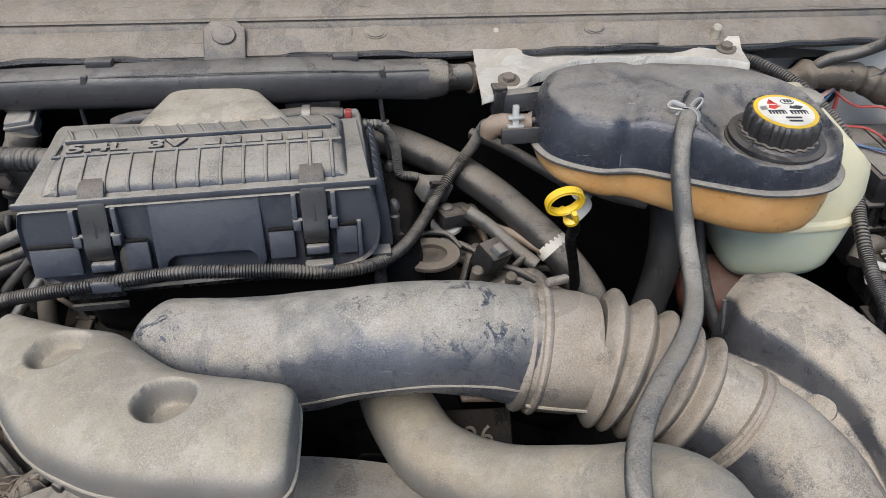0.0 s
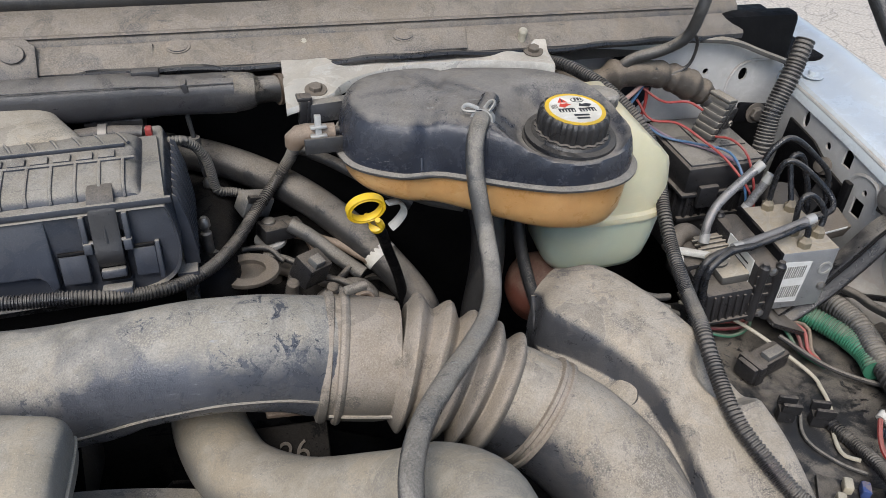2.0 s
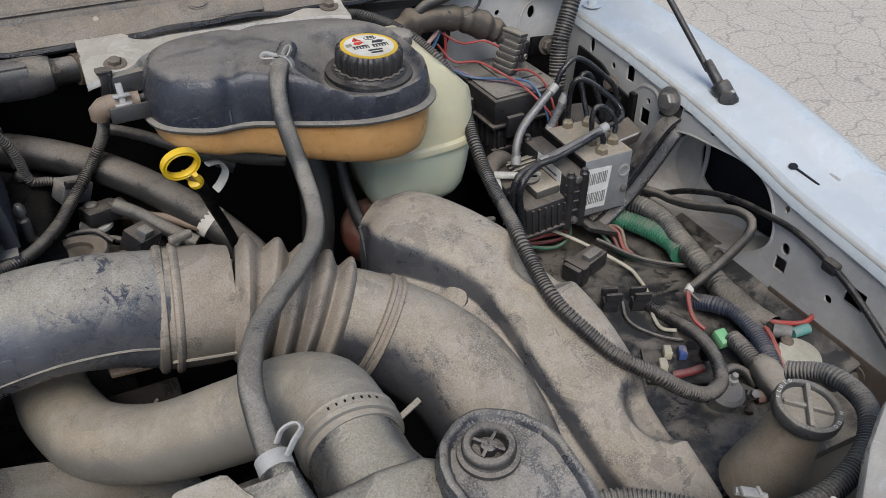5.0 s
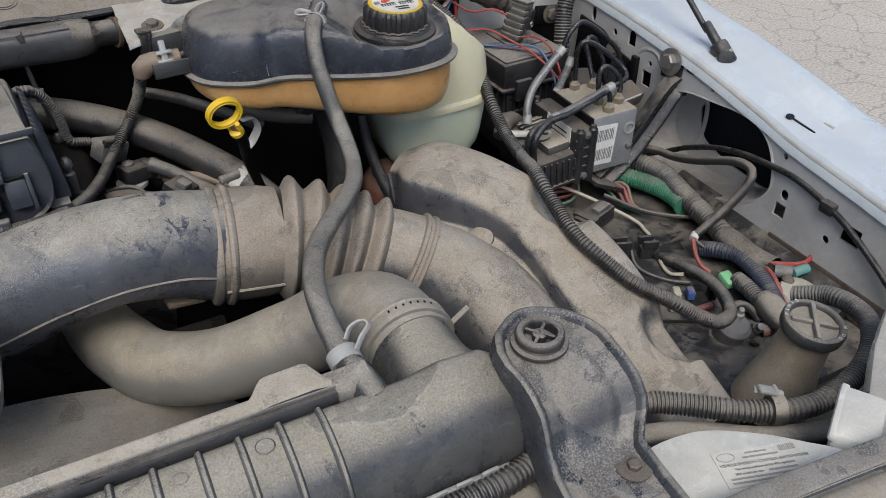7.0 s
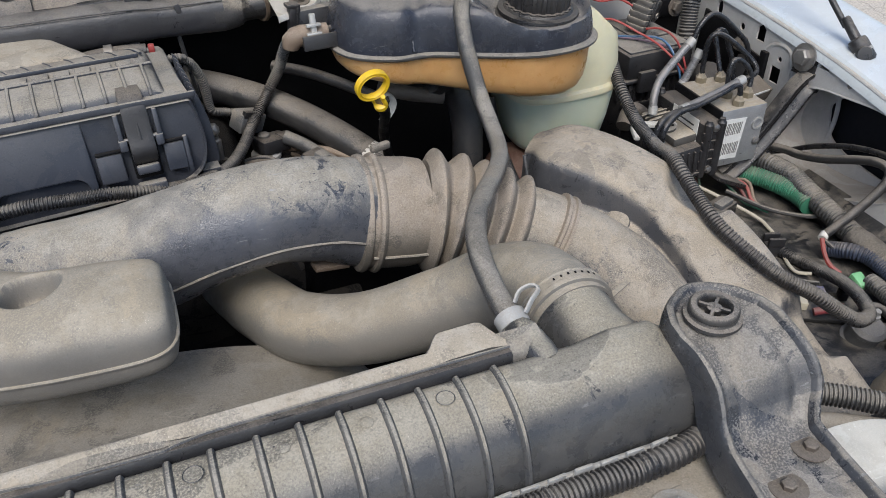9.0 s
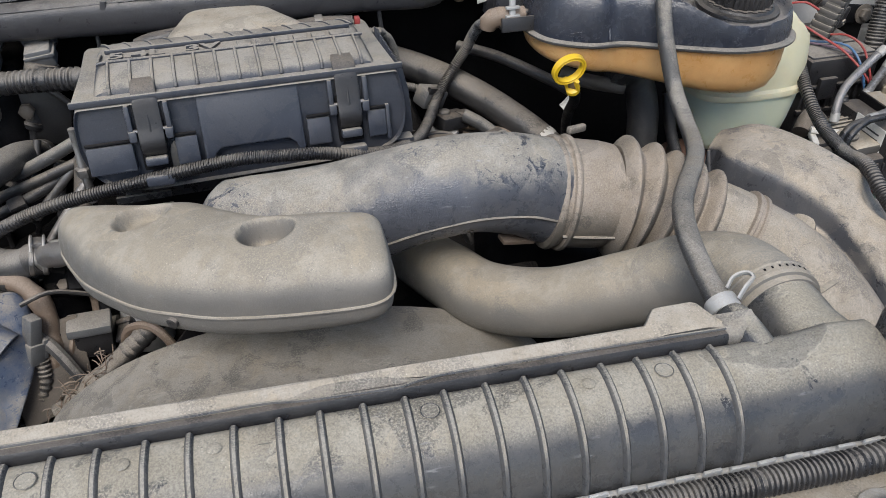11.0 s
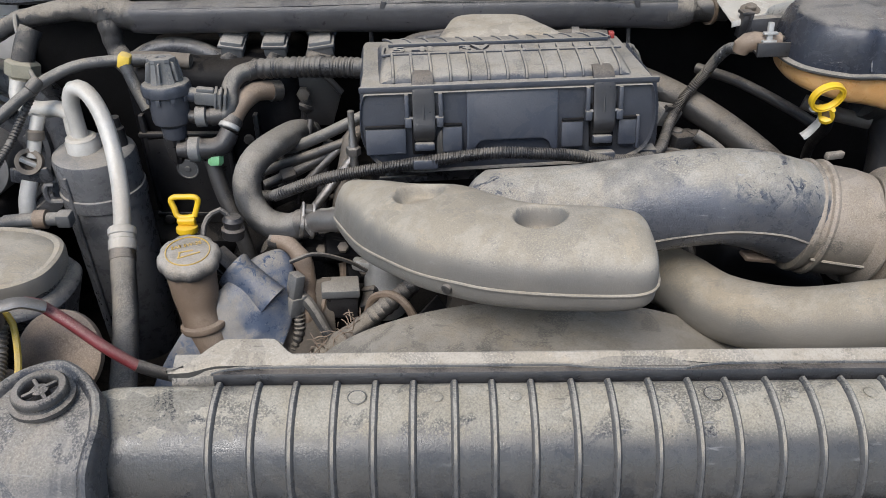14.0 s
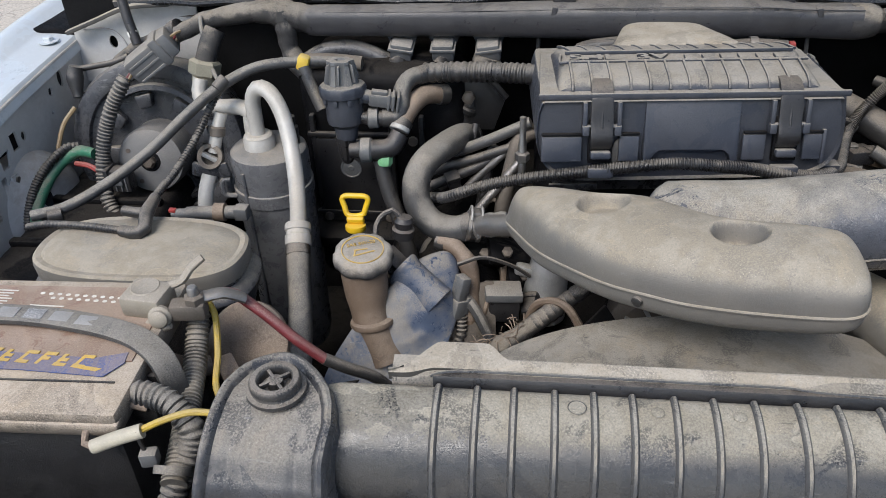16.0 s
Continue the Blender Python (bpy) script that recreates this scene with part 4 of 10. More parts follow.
mount(1, "radiator_mount", True)
mount(-1, "radiator_mount", False)
bolt("mount_bolt", (0.3695, 0.0795, 0.9868), (0, 0.06, 1), 0.0044, RUSTBOLT, "rust-brown hex bolt on the mount plate", washer=2.5, group="mount bolts")
bolt("mount_bolt", (0.3395, 0.063, 0.9854), (0, 0.06, 1), 0.0044, RUSTBOLT, "rust-brown hex bolt on the mount plate", washer=2.5, group="mount bolts")
bolt("support_bolt", (0.287, 0.083, 0.9605), (0, 0, 1), 0.009, ALU, "dusty pale bolt on the crossmember", washer=2.0)


# ---- air cleaner ----
def airbox():
    t = thing("air_filter_housing", "dusty grey plastic air filter housing with two latches", "air cleaner")
    x0, x1 = -0.187, 0.079
    cx, w = (x0 + x1) / 2, (x1 - x0) / 2
    # lower body
    bm, loops = bmesh.new(), []
    front = [(-0.196, 1.0425), (0.09, 1.0425), (0.094, 1.03), (0.098, 1.0), (0.092, 0.974), (0.068, 0.96), (-0.16, 0.957), (-0.19, 0.969), (-0.202, 0.997), (-0.2, 1.03)]
    for y, k in ((0.5465, 0.965), (0.5435, 0.985), (0.5428, 0.992), (0.5435, 0.998), (0.547, 1.0), (0.62, 1.0), (0.68, 0.99), (0.69, 0.97)):
        loops.append(fillet([Vector((-0.052 + (x + 0.052) * (1 - (1 - k) * 0.5), y + (1.03 - z) * -0.06 * (y < 0.56), 1.0 + (z - 1.0) * (1 - (1 - k) * 1.5))) for x, z in front], (0.003, 0.003, 0.006, 0.014, 0.016, 0.02, 0.02, 0.018, 0.016, 0.006), 4))
    rings(bm, loops)
    part("lower_body", bm, BOXM, t)
    part("lower_case", box(0.25, 0.1, 0.04, pose(cx, 0.62, 0.945), 0.008), BLACK, t)
    tilt = 14
    part("front_plate", slab([(-0.052, 0.033), (0.052, 0.034), (0.053, -0.03), (0.046, -0.034), (0.043, -0.024), (0.036, -0.019), (-0.034, -0.019), (-0.041, -0.024), (-0.045, -0.034), (-0.052, -0.03)], 0.012, pose(-0.05, 0.5395, 1.011, 90 - tilt, 0, 0) @ Matrix.Diagonal((0.88, 1, 1, 1)), 0.002), BOXM, t)
    for u in (-0.172, 0.064):
        part("side_pocket", slab([(-0.016, 0.014), (0.014, 0.014), (0.016, -0.016), (-0.016, -0.016)], 0.006, pose(u, 0.546, 1.002, 90 - tilt, 0, 0), 0.003), BOXM, t)
    part("flange", slab([(x0 - 0.012, 0.5475), (x1 + 0.012, 0.5475), (x1 + 0.006, 0.66), (x0 - 0.004, 0.66)], 0.0045, pose(0, 0, 1.047), 0.0015), BOXM, t)
    # lid: stepped, with a sunken lettering band
    def lid_z(y):
        for (a, za), (b, zb) in zip(LID, LID[1:]):
            if y <= b:
                return za + (zb - za) * (y - a) / (b - a)
        return LID[-1][1]
    LID = ((0.557, 1.044), (0.5585, 1.0505), (0.563, 1.0545), (0.572, 1.057), (0.596, 1.0605), (0.599, 1.0585), (0.617, 1.0595), (0.62, 1.062), (0.635, 1.0615), (0.648, 1.0585), (0.654, 1.054), (0.658, 1.044))
    bm, loops = bmesh.new(), []
    for k, x in ((0.0, x0 + 0.006), (0.35, x0 + 0.0075), (0.7, x0 + 0.0115), (0.92, x0 + 0.017), (1.0, x0 + 0.024), (1.0, cx), (1.0, x1 - 0.024), (0.92, x1 - 0.017), (0.7, x1 - 0.0115), (0.35, x1 - 0.0075), (0.0, x1 - 0.006)):
        loops.append([Vector((x, y, 1.044 + (z - 1.044) * k)) for y, z in LID])
    rings(bm, loops)
    lid = part("lid", bm, BOXM, t, "dust-covered ribbed lid with raised lettering")
    for i in range(13):
        x = x0 + 0.021 + i * 0.0188
        part("lid_rib", tube([(x, 0.5565, 1.048), (x, 0.5582, 1.0508), (x, 0.563, 1.0548), (x, 0.572, 1.0575), (x, 0.584, 1.0592), (x, 0.5965, 1.0608)], 0.0016, 8, 0.004), BOXM, lid)
        part("lid_rib", tube([(x + 0.004, 0.6215, 1.0622), (x, 0.632, 1.0618), (x - 0.004, 0.642, 1.06), (x - 0.0075, 0.6505, 1.0568)], 0.0015, 8, 0.004), BOXM, lid)
    part("band_rim", tube([(x0 + 0.014, 0.6195, 1.0595), (x0 + 0.012, 0.61, 1.0585), (x0 + 0.013, 0.599, 1.0595), (x0 + 0.02, 0.597, 1.0612), (cx, 0.597, 1.0614), (x1 - 0.02, 0.597, 1.0612), (x1 - 0.012, 0.602, 1.0595)], 0.0017, 8, 0.006), BOXM, lid)
    part("band_rim", box(x1 - x0 - 0.036, 0.0036, 0.0045, pose(cx, 0.6192, 1.0622), 0.0014), BOXM, lid)
    wide = Matrix.Diagonal((1.5, 0.86, 1, 1))
    letters("5.4L", 0.0195, pose(-0.166, 0.6085, 1.0592, 3, 0, 0) @ wide, BOXM, lid, depth=0.0026, align="LEFT", bold=0.0005)
    letters("3V", 0.0195, pose(-0.098, 0.6085, 1.0592, 3, 0, 0) @ wide, BOXM, lid, depth=0.0026, align="LEFT", bold=0.0005)
    for i in range(6):
        part("raised_bar", box(0.0135, 0.0115, 0.005, pose(-0.043 + 0.0178 * i, 0.6082, 1.0592, 3, 0, 0), 0.0012), BOXM, lid)
    part("mud_stain", slab(oval(0, 0, 0.0075, 0.017, 20), 0.0006, pose(-0.119, 0.5373, 0.987, 80, 0, 4), 0.0002), LIPM, t, "dried tan mud splash")
    # outlet scoop behind the lid
    part("outlet_scoop", loft([((-0.046, 0.63, 1.034), (1, 0, 0), (0, 0, 1), 0.078, 0.022, 5), ((-0.047, 0.655, 1.037), (1, 0, 0), (0, 0, 1), 0.07, 0.025, 5), ((-0.05, 0.69, 1.036), (1, 0, 0), (0, 0, 1), 0.056, 0.026, 4.5), ((-0.053, 0.73, 1.034), (1, 0, 0), (0, 0, 1), 0.041, 0.026, 4), ((-0.055, 0.76, 1.028), (1, 0, 0), (0, 0, 1), 0.034, 0.025, 4), ((-0.056, 0.81, 1.008), (1, 0, 0), (0, 0, 1), 0.033, 0.024, 3.5)], 40, 8), LIPM, t, "tan dusty outlet scoop")
    for i in range(6):
        part("scoop_fin", box(0.0016, 0.016, 0.003, pose(-0.04 + 0.0055 * i, 0.724, 1.0495 - 0.0004 * i * i, -14, 0, 0), 0.0006), BOXM, t)
    for u in (-0.138, 0.041):
        l = part("latch", tube([(u, 0.5665, 1.0545), (u, 0.557, 1.0535), (u, 0.5475, 1.046), (u, 0.5425, 1.034), (u, 0.5375, 1.02), (u, 0.532, 1.008), (u, 0.5335, 0.9995), (u, 0.537, 0.996)], [0.0098, 0.0105, 0.011, 0.0112, 0.0112, 0.011, 0.0105, 0.01], 14, 0.003, flat=0.2, power=6, up=(0, 0.5, 1)), CAPM, t, "black plastic latch")
        part("latch_rib", tube([(u, 0.5455, 1.0425), (u, 0.5405, 1.031), (u, 0.5352, 1.018)], 0.0016, 8), CAPM, l)
        for s in (-1, 1):
            part("latch_ear", box(0.0045, 0.014, 0.026, pose(u + s * 0.0165, 0.5445, 1.028, -14, 0, 0), 0.0012), BOXM, l)
            part("latch_hook", box(0.007, 0.011, 0.01, pose(u + s * 0.0155, 0.538, 1.0145, -14, 0, 0), 0.0015), BOXM, l)
        part("latch_pin", tube([(u - 0.019, 0.5375, 1.019), (u, 0.5375, 1.019), (u + 0.019, 0.5375, 1.019)], 0.0018, 8), STEEL, l)
        part("latch_seat", box(0.024, 0.006, 0.044, pose(u, 0.5405, 1.002, -14, 0, 0), 0.0015), DARK, t)
        part("latch_foot", box(0.02, 0.012, 0.008, pose(u, 0.534, 0.990, -14, 0, 0), 0.002), BOXM, t)
        part("latch_foot", box(0.025, 0.014, 0.01, pose(u, 0.5275, 0.974, -14, 0, 0), 0.002), BOXM, t)
    for a, b in ((-0.196, -0.156), (-0.12, -0.1), (0.0, 0.022), (0.058, 0.076)):
        # near-black bar draws the shade in the groove along the step
        part("body_step", box(b - a, 0.004, 0.003, pose((a + b) / 2, 0.5395, 1.0095, -14, 0, 0), 0.001), DARK, t)
        part("body_step", box(b - a, 0.006, 0.026, pose((a + b) / 2, 0.5385, 0.9945, -14, 0, 0), 0.0015), BOXM, t)
    part("pocket_wall", box(0.004, 0.006, 0.034, pose(0.078, 0.5385, 0.994, -14, 0, 0), 0.0012), BOXM, t)
    part("flange_lip", box(x1 - x0 + 0.03, 0.004, 0.0065, pose(cx + 0.002, 0.5468, 1.0462), 0.0015), BOXM, t)
    for i in range(9):
        part("side_fin", slab([(0, 0), (0.004, -0.004), (0.01, -0.03), (0.013, -0.066), (0.013, -0.076), (0, -0.076)], 0.0026, pose(0.0955, 0.562 + 0.0125 * i, 1.041, 90, 0, 0), 0.0006), BOXM, t)
    part("side_flange", box(0.018, 0.125, 0.005, pose(0.097, 0.611, 0.964), 0.001), BOXM, t)
    part("side_skirt", box(0.012, 0.11, 0.05, pose(0.096, 0.616, 0.937), 0.002), BLACK, t)
    for i in range(3):
        part("lower_grille_bar", box(0.05, 0.004, 0.007, pose(-0.16, 0.556, 0.955 - 0.014 * i), 0.001), BLACK, t)
    t.matrix_world = pose(-0.055, 0.572, 0, 0, 0, 4.2) @ pose(0.055, -0.56, 0)
    return t


airbox()


# ---- intake duct ----
def along(points, radii, seg, material, name, parent, step=0.006, **kw):
    return part(name, tube(points, radii, seg, step, **kw), material, parent)


def intake():
    t = thing("air_intake_duct", "dust-caked black intake duct with ribbed rubber bellows", "duct")
    along([(-0.0885, 0.482, 0.946), (-0.0855, 0.48, 0.946), (-0.075, 0.474, 0.949), (-0.05, 0.463, 0.954), (-0.01, 0.454, 0.96), (0.034, 0.447, 0.970), (0.081, 0.438, 0.986), (0.127, 0.434, 0.993), (0.17, 0.438, 0.984), (0.205, 0.447, 0.966)], [0.026, 0.036, 0.0445, 0.047, 0.0475, 0.0465, 0.043, 0.0425, 0.0445, 0.0475], 36, TUBEM, "front_tube", t)
    part("mould_line", tube([(x, y - r * math.cos(radians(a)), z - r * math.sin(radians(a))) for x, y, z, r, a in ((-0.055, 0.464, 0.953, 0.047, 20), (-0.01, 0.454, 0.96, 0.0475, 16), (0.034, 0.447, 0.970, 0.0465, 13), (0.081, 0.438, 0.986, 0.043, 16), (0.127, 0.434, 0.993, 0.0425, 15), (0.17, 0.438, 0.984, 0.0445, 8), (0.201, 0.446, 0.968, 0.0475, 4))], 0.0014, 6), LIPM, t, "pale scuffed mould line")
    part("bracket_tab", box(0.032, 0.014, 0.004, pose(0.172, 0.428, 0.931, 0, 12, 8), 0.001), BROWNM, t)
    c0, c1 = Vector((0.203, 0.4475, 0.965)), Vector((0.262, 0.442, 0.956))
    d = (c1 - c0).normalized()
    m = frame_to(c0, d)
    part("collar", lathe([(0.047, -0.002), (0.0515, 0.0), (0.0525, 0.003), (0.0515, 0.006), (0.0495, 0.007), (0.0495, 0.011), (0.0525, 0.012), (0.0535, 0.0145), (0.0525, 0.017), (0.05, 0.0185), (0.0495, 0.045), (0.0475, 0.058)], m, 44), BELLM, t, "stepped rubber collar")
    part("collar_seam", tube([c0 + d * 0.001 + Vector((0, -0.049, -0.016)), c0 + d * 0.02 + Vector((0, -0.049, -0.016)), c0 + d * 0.05 + Vector((0, -0.0475, -0.016))], 0.0014, 6), LIPM, t)
    # bellows: ridges along a gently bending line
    line = spline([c1, (0.285, 0.4365, 0.951), (0.318, 0.4245, 0.940), (0.348, 0.4105, 0.928)], 0.0015)
    bm, loops, side = bmesh.new(), [], None
    run, last = 0.0, line[0][0]
    total = sum((b[0] - a[0]).length for a, b in zip(line, line[1:]))
    for i, (q, u) in enumerate(line):
        tdir = (line[min(i + 1, len(line) - 1)][0] - line[max(i - 1, 0)][0]).normalized()
        run += (q - last).length
        last = q
        s = tdir.cross(Vector((0, 0, 1))).normalized()
        o = s.cross(tdir)
        wave = 0.5 - 0.5 * math.cos(2 * math.pi * run / total * 5)
        r = 0.0465 + 0.0115 * wave ** 0.8 - 0.004 * run / total
        loops.append([q + s * (r * math.cos(2 * math.pi * j / 44)) + o * (r * math.sin(2 * math.pi * j / 44)) for j in range(44)])
    rings(bm, loops)
    part("bellows", bm, BELLM, t, "brown dusty ribbed rubber bellows")
    along([(0.343, 0.413, 0.930), (0.36, 0.405, 0.924), (0.38, 0.395, 0.914), (0.405, 0.378, 0.899), (0.428, 0.35, 0.881), (0.44, 0.31, 0.858), (0.445, 0.26, 0.825), (0.445, 0.22, 0.79)], [0.0455, 0.046, 0.047, 0.049, 0.05, 0.05, 0.049, 0.047], 36, HORNM, "rear_elbow", t)
    m = frame_to((0.372, 0.399, 0.919), Vector((0.6, -0.36, -0.35)))
    part("clamp_band", lathe([(0.046, -0.006), (0.0495, -0.005), (0.0495, -0.002), (0.048, -0.001), (0.048, 0.002), (0.05, 0.003), (0.05, 0.006), (0.047, 0.007)], m, 40), BELLM, t)
    part("clamp_screw", box(0.02, 0.006, 0.007, pose(0.235, 0.466, 1.0155, 0, 5, 20), 0.002), BELLM, t)
    return t


intake()


def inlet():
    t = thing("air_inlet_horn", "dusty black plastic air inlet duct beside the battery tray", "duct")

    def dent(v):
        for c, r, d in (((0.538, 0.4), 0.034, 0.016), ((0.567, 0.248), 0.034, 0.02)):
            k = (Vector((v.x, v.y)) - Vector(c)).length / r
            if k < 1 and v.z > 0.84:
                v = v - Vector((0, 0, d * min(1.0, 1.6 * (1 - k * k) ** 1.2)))
        return v
    # inner top edge, outer top edge, depth of the wall, width of the ledge
    ribs = (((0.402, 0.498, 0.956), (0.437, 0.53, 0.96), 0.045, 0.003), ((0.403, 0.474, 0.963), (0.466, 0.52, 0.967), 0.042, 0.008), ((0.432, 0.441, 0.958), (0.497, 0.477, 0.965), 0.034, 0.022), ((0.468, 0.405, 0.943), (0.527, 0.432, 0.952), 0.026, 0.028), ((0.482, 0.365, 0.926), (0.552, 0.384, 0.934), 0.022, 0.026), ((0.487, 0.325, 0.91), (0.566, 0.338, 0.916), 0.021, 0.022), ((0.494, 0.28, 0.892), (0.57, 0.288, 0.896), 0.02, 0.02), ((0.5, 0.235, 0.874), (0.572, 0.24, 0.877), 0.02, 0.018), ((0.508, 0.18, 0.85), (0.575, 0.178, 0.853), 0.02, 0.016), ((0.51, 0.165, 0.842), (0.575, 0.164, 0.845), 0.02, 0.014))
    loops = []
    for k, (l, r, deep, ledge) in enumerate(ribs):
        l, r = Vector(l), Vector(r)
        s = (r - l)
        s.z = 0
        s.normalize()
        z = Vector((0, 0, 1))
        mid = (l + r) / 2 + z * 0.003
        poly = [l, l.lerp(r, 0.3) + z * 0.003, mid, l.lerp(r, 0.7) + z * 0.003, r, r + s * 0.006 - z * 0.014, r + s * 0.01 - z * 0.085, l - s * (ledge + 0.004) - z * (deep + 0.045), l - s * (ledge + 0.002) - z * (deep + 0.001), l - s * 0.007 - z * deep]
        loops.append(fillet(poly, (0.011, 0.006, 0.006, 0.006, 0.012, 0.01, 0.01, 0.01, 0.005, 0.004), 4))
    head = sum(loops[0], Vector()) / len(loops[0])
    back = Vector((-0.004, 0.008, 0.0))
    loops.insert(0, [head + (v - head) * 0.86 + back for v in loops[0]])
    part("horn_shell", skin(loops, 10, dent), HORNM, t)
    part("boss", lathe([(0.0145, -0.03), (0.014, 0.0), (0.012, 0.006), (0.005, 0.009), (0.001, 0.009)], frame_to((0.452, 0.407, 0.914), (-0.35, -0.45, 1)), 20), HORNM, t)
    part("mould_edge", tube([(0.399, 0.505, 0.951), (0.3995, 0.49, 0.92), (0.4, 0.478, 0.912), (0.402, 0.468, 0.911), (0.412, 0.456, 0.91)], 0.0022, 8), HORNM, t)
    return t


inlet()


def resonator():
    t = thing("intake_resonator", "sandy dust-caked resonator pod with two dished hollows", "resonator")
    # front and back of the seam, height of the crown, depth of the skirt
    sec = [((-0.226, 0.497, 0.935), (-0.224, 0.505, 0.935), 0.006, 0.006), ((-0.219, 0.473, 0.945), (-0.211, 0.515, 0.945), 0.026, 0.018), ((-0.194, 0.419, 0.957), (-0.18, 0.495, 0.955), 0.035, 0.024), ((-0.162, 0.374, 0.97), (-0.142, 0.474, 0.965), 0.035, 0.026), ((-0.137, 0.347, 0.978), (-0.1, 0.454, 0.974), 0.037, 0.028), ((-0.11, 0.327, 0.985), (-0.07, 0.424, 0.981), 0.037, 0.029), ((-0.085, 0.313, 0.989), (-0.045, 0.402, 0.986), 0.037, 0.029), ((-0.052, 0.302, 0.993), (-0.018, 0.389, 0.991), 0.037, 0.029), ((-0.02, 0.295, 0.996), (0.003, 0.381, 0.995), 0.037, 0.028), ((0.008, 0.29, 0.999), (0.02, 0.376, 0.998), 0.034, 0.027), ((0.026, 0.289, 1.001), (0.032, 0.373, 1.0), 0.03, 0.025), ((0.037, 0.295, 1.002), (0.039, 0.367, 1.001), 0.023, 0.021), ((0.0415, 0.31, 1.002), (0.0415, 0.353, 1.002), 0.012, 0.012)]

    def on_shell(f, b, up, low, a):
        """A rounded crown above the seam and a steeper skirt below it."""
        f, b = Vector(f), Vector(b)
        ca, sa = math.cos(a), math.sin(a)
        e, h = (2.6, up) if sa >= 0 else (4.0, low)
        return (f + b) / 2 + (b - f) / 2 * math.copysign(abs(ca) ** (2 / e), ca) + Vector((0, 0, h * math.copysign(abs(sa) ** (2 / e), sa)))

    def dent(v):
        for c, a, d in (((-0.139, 0.43), 0.025, 0.015), ((-0.043, 0.355), 0.0225, 0.022)):
            o = Vector((v.x, v.y)) - Vector(c)
            k = (o.length / a)
            if k < 1 and v.z > 0.97:
                v = v - Vector((0, 0, d * min(1.0, (1 - k) / 0.42) ** 2 * (3 - 2 * min(1.0, (1 - k) / 0.42))))
        return v
    part("pod_shell", skin([[on_shell(*q, 2 * math.pi * (i + 0.5) / 240) for i in range(240)] for q in sec], 18, dent), DOMEM, t)
    rim = [on_shell(*q, math.pi * 1.004) for q in sec] + [on_shell(*q, math.pi * 1.996) for q in sec[-1:-3:-1]]
    part("mould_seam", tube(rim, 0.0016, 8, 0.004), DOMEM, t)
    part("drain_plug", lathe([(0.0045, 0), (0.0045, 0.003), (0.003, 0.004), (0.0005, 0.004)], frame_to((-0.116, 0.3315, 0.973), (-0.55, -0.83, -0.1)), 12), RUBBER, t)
    part("spout", tube([(-0.256, 0.536, 0.904), (-0.236, 0.516, 0.918), (-0.21, 0.492, 0.935)], 0.0115, 14), STEEL, t, "bright metal spout")
    return t


resonator()


# ---- cooling ----
def rad_hose():
    t = thing("radiator_hose", "thick dusty black upper radiator hose", "hose")
    along([(0.09, 0.56, 0.84), (0.1, 0.5, 0.866), (0.112, 0.445, 0.887), (0.135, 0.392, 0.9), (0.18, 0.352, 0.917), (0.235, 0.322, 0.946), (0.27, 0.302, 0.968), (0.288, 0.275, 0.984), (0.292, 0.245, 0.992), (0.293, 0.222, 0.992)], [0.03, 0.031, 0.031, 0.0305, 0.03, 0.031, 0.0335, 0.0345, 0.033, 0.032], 32, DOMEM, "hose_body", t)
    for k in range(14):
        a, u = radians(100 + 11 * (k % 7)), k // 7
        part("print_bar", box(0.0012, 0.0035, 0.0006, frame_to((0.172 + 0.022 * u, 0.356 - 0.016 * u - 0.0305 * math.cos(a) * -0.6, 0.9145 + 0.01 * u + 0.0305 * math.sin(a)), (0, math.cos(a), math.sin(a))), 0), INK, t, smooth=False)
    m = frame_to((0.2925, 0.234, 0.992), (0, -1, 0))
    c = part("hose_clamp", lathe([(0.0325, -0.008), (0.0345, -0.0075), (0.035, -0.004), (0.0342, -0.003), (0.0342, 0.003), (0.035, 0.004), (0.0345, 0.0075), (0.0325, 0.008)], m, 40), DOMEM, t, "grey worm-drive hose clamp")
    part("clamp_tail", box(0.017, 0.0045, 0.0012, pose(0.333, 0.231, 1.003, 0, -25, 10), 0.0004), DOMEM, c)
    for i in range(7):
        a = radians(55 + 9 * i)
        # small dark bars on the band stand for its shaded holes
        part("clamp_slot", box(0.0012, 0.0018, 0.0005, Matrix.Translation((0.2925 + 0.0347 * math.cos(a), 0.234, 0.992 + 0.0347 * math.sin(a))) @ pose(0, 0, 0, 0, 90 - math.degrees(a), 0), 0), DARK, c)
    return t


rad_hose()


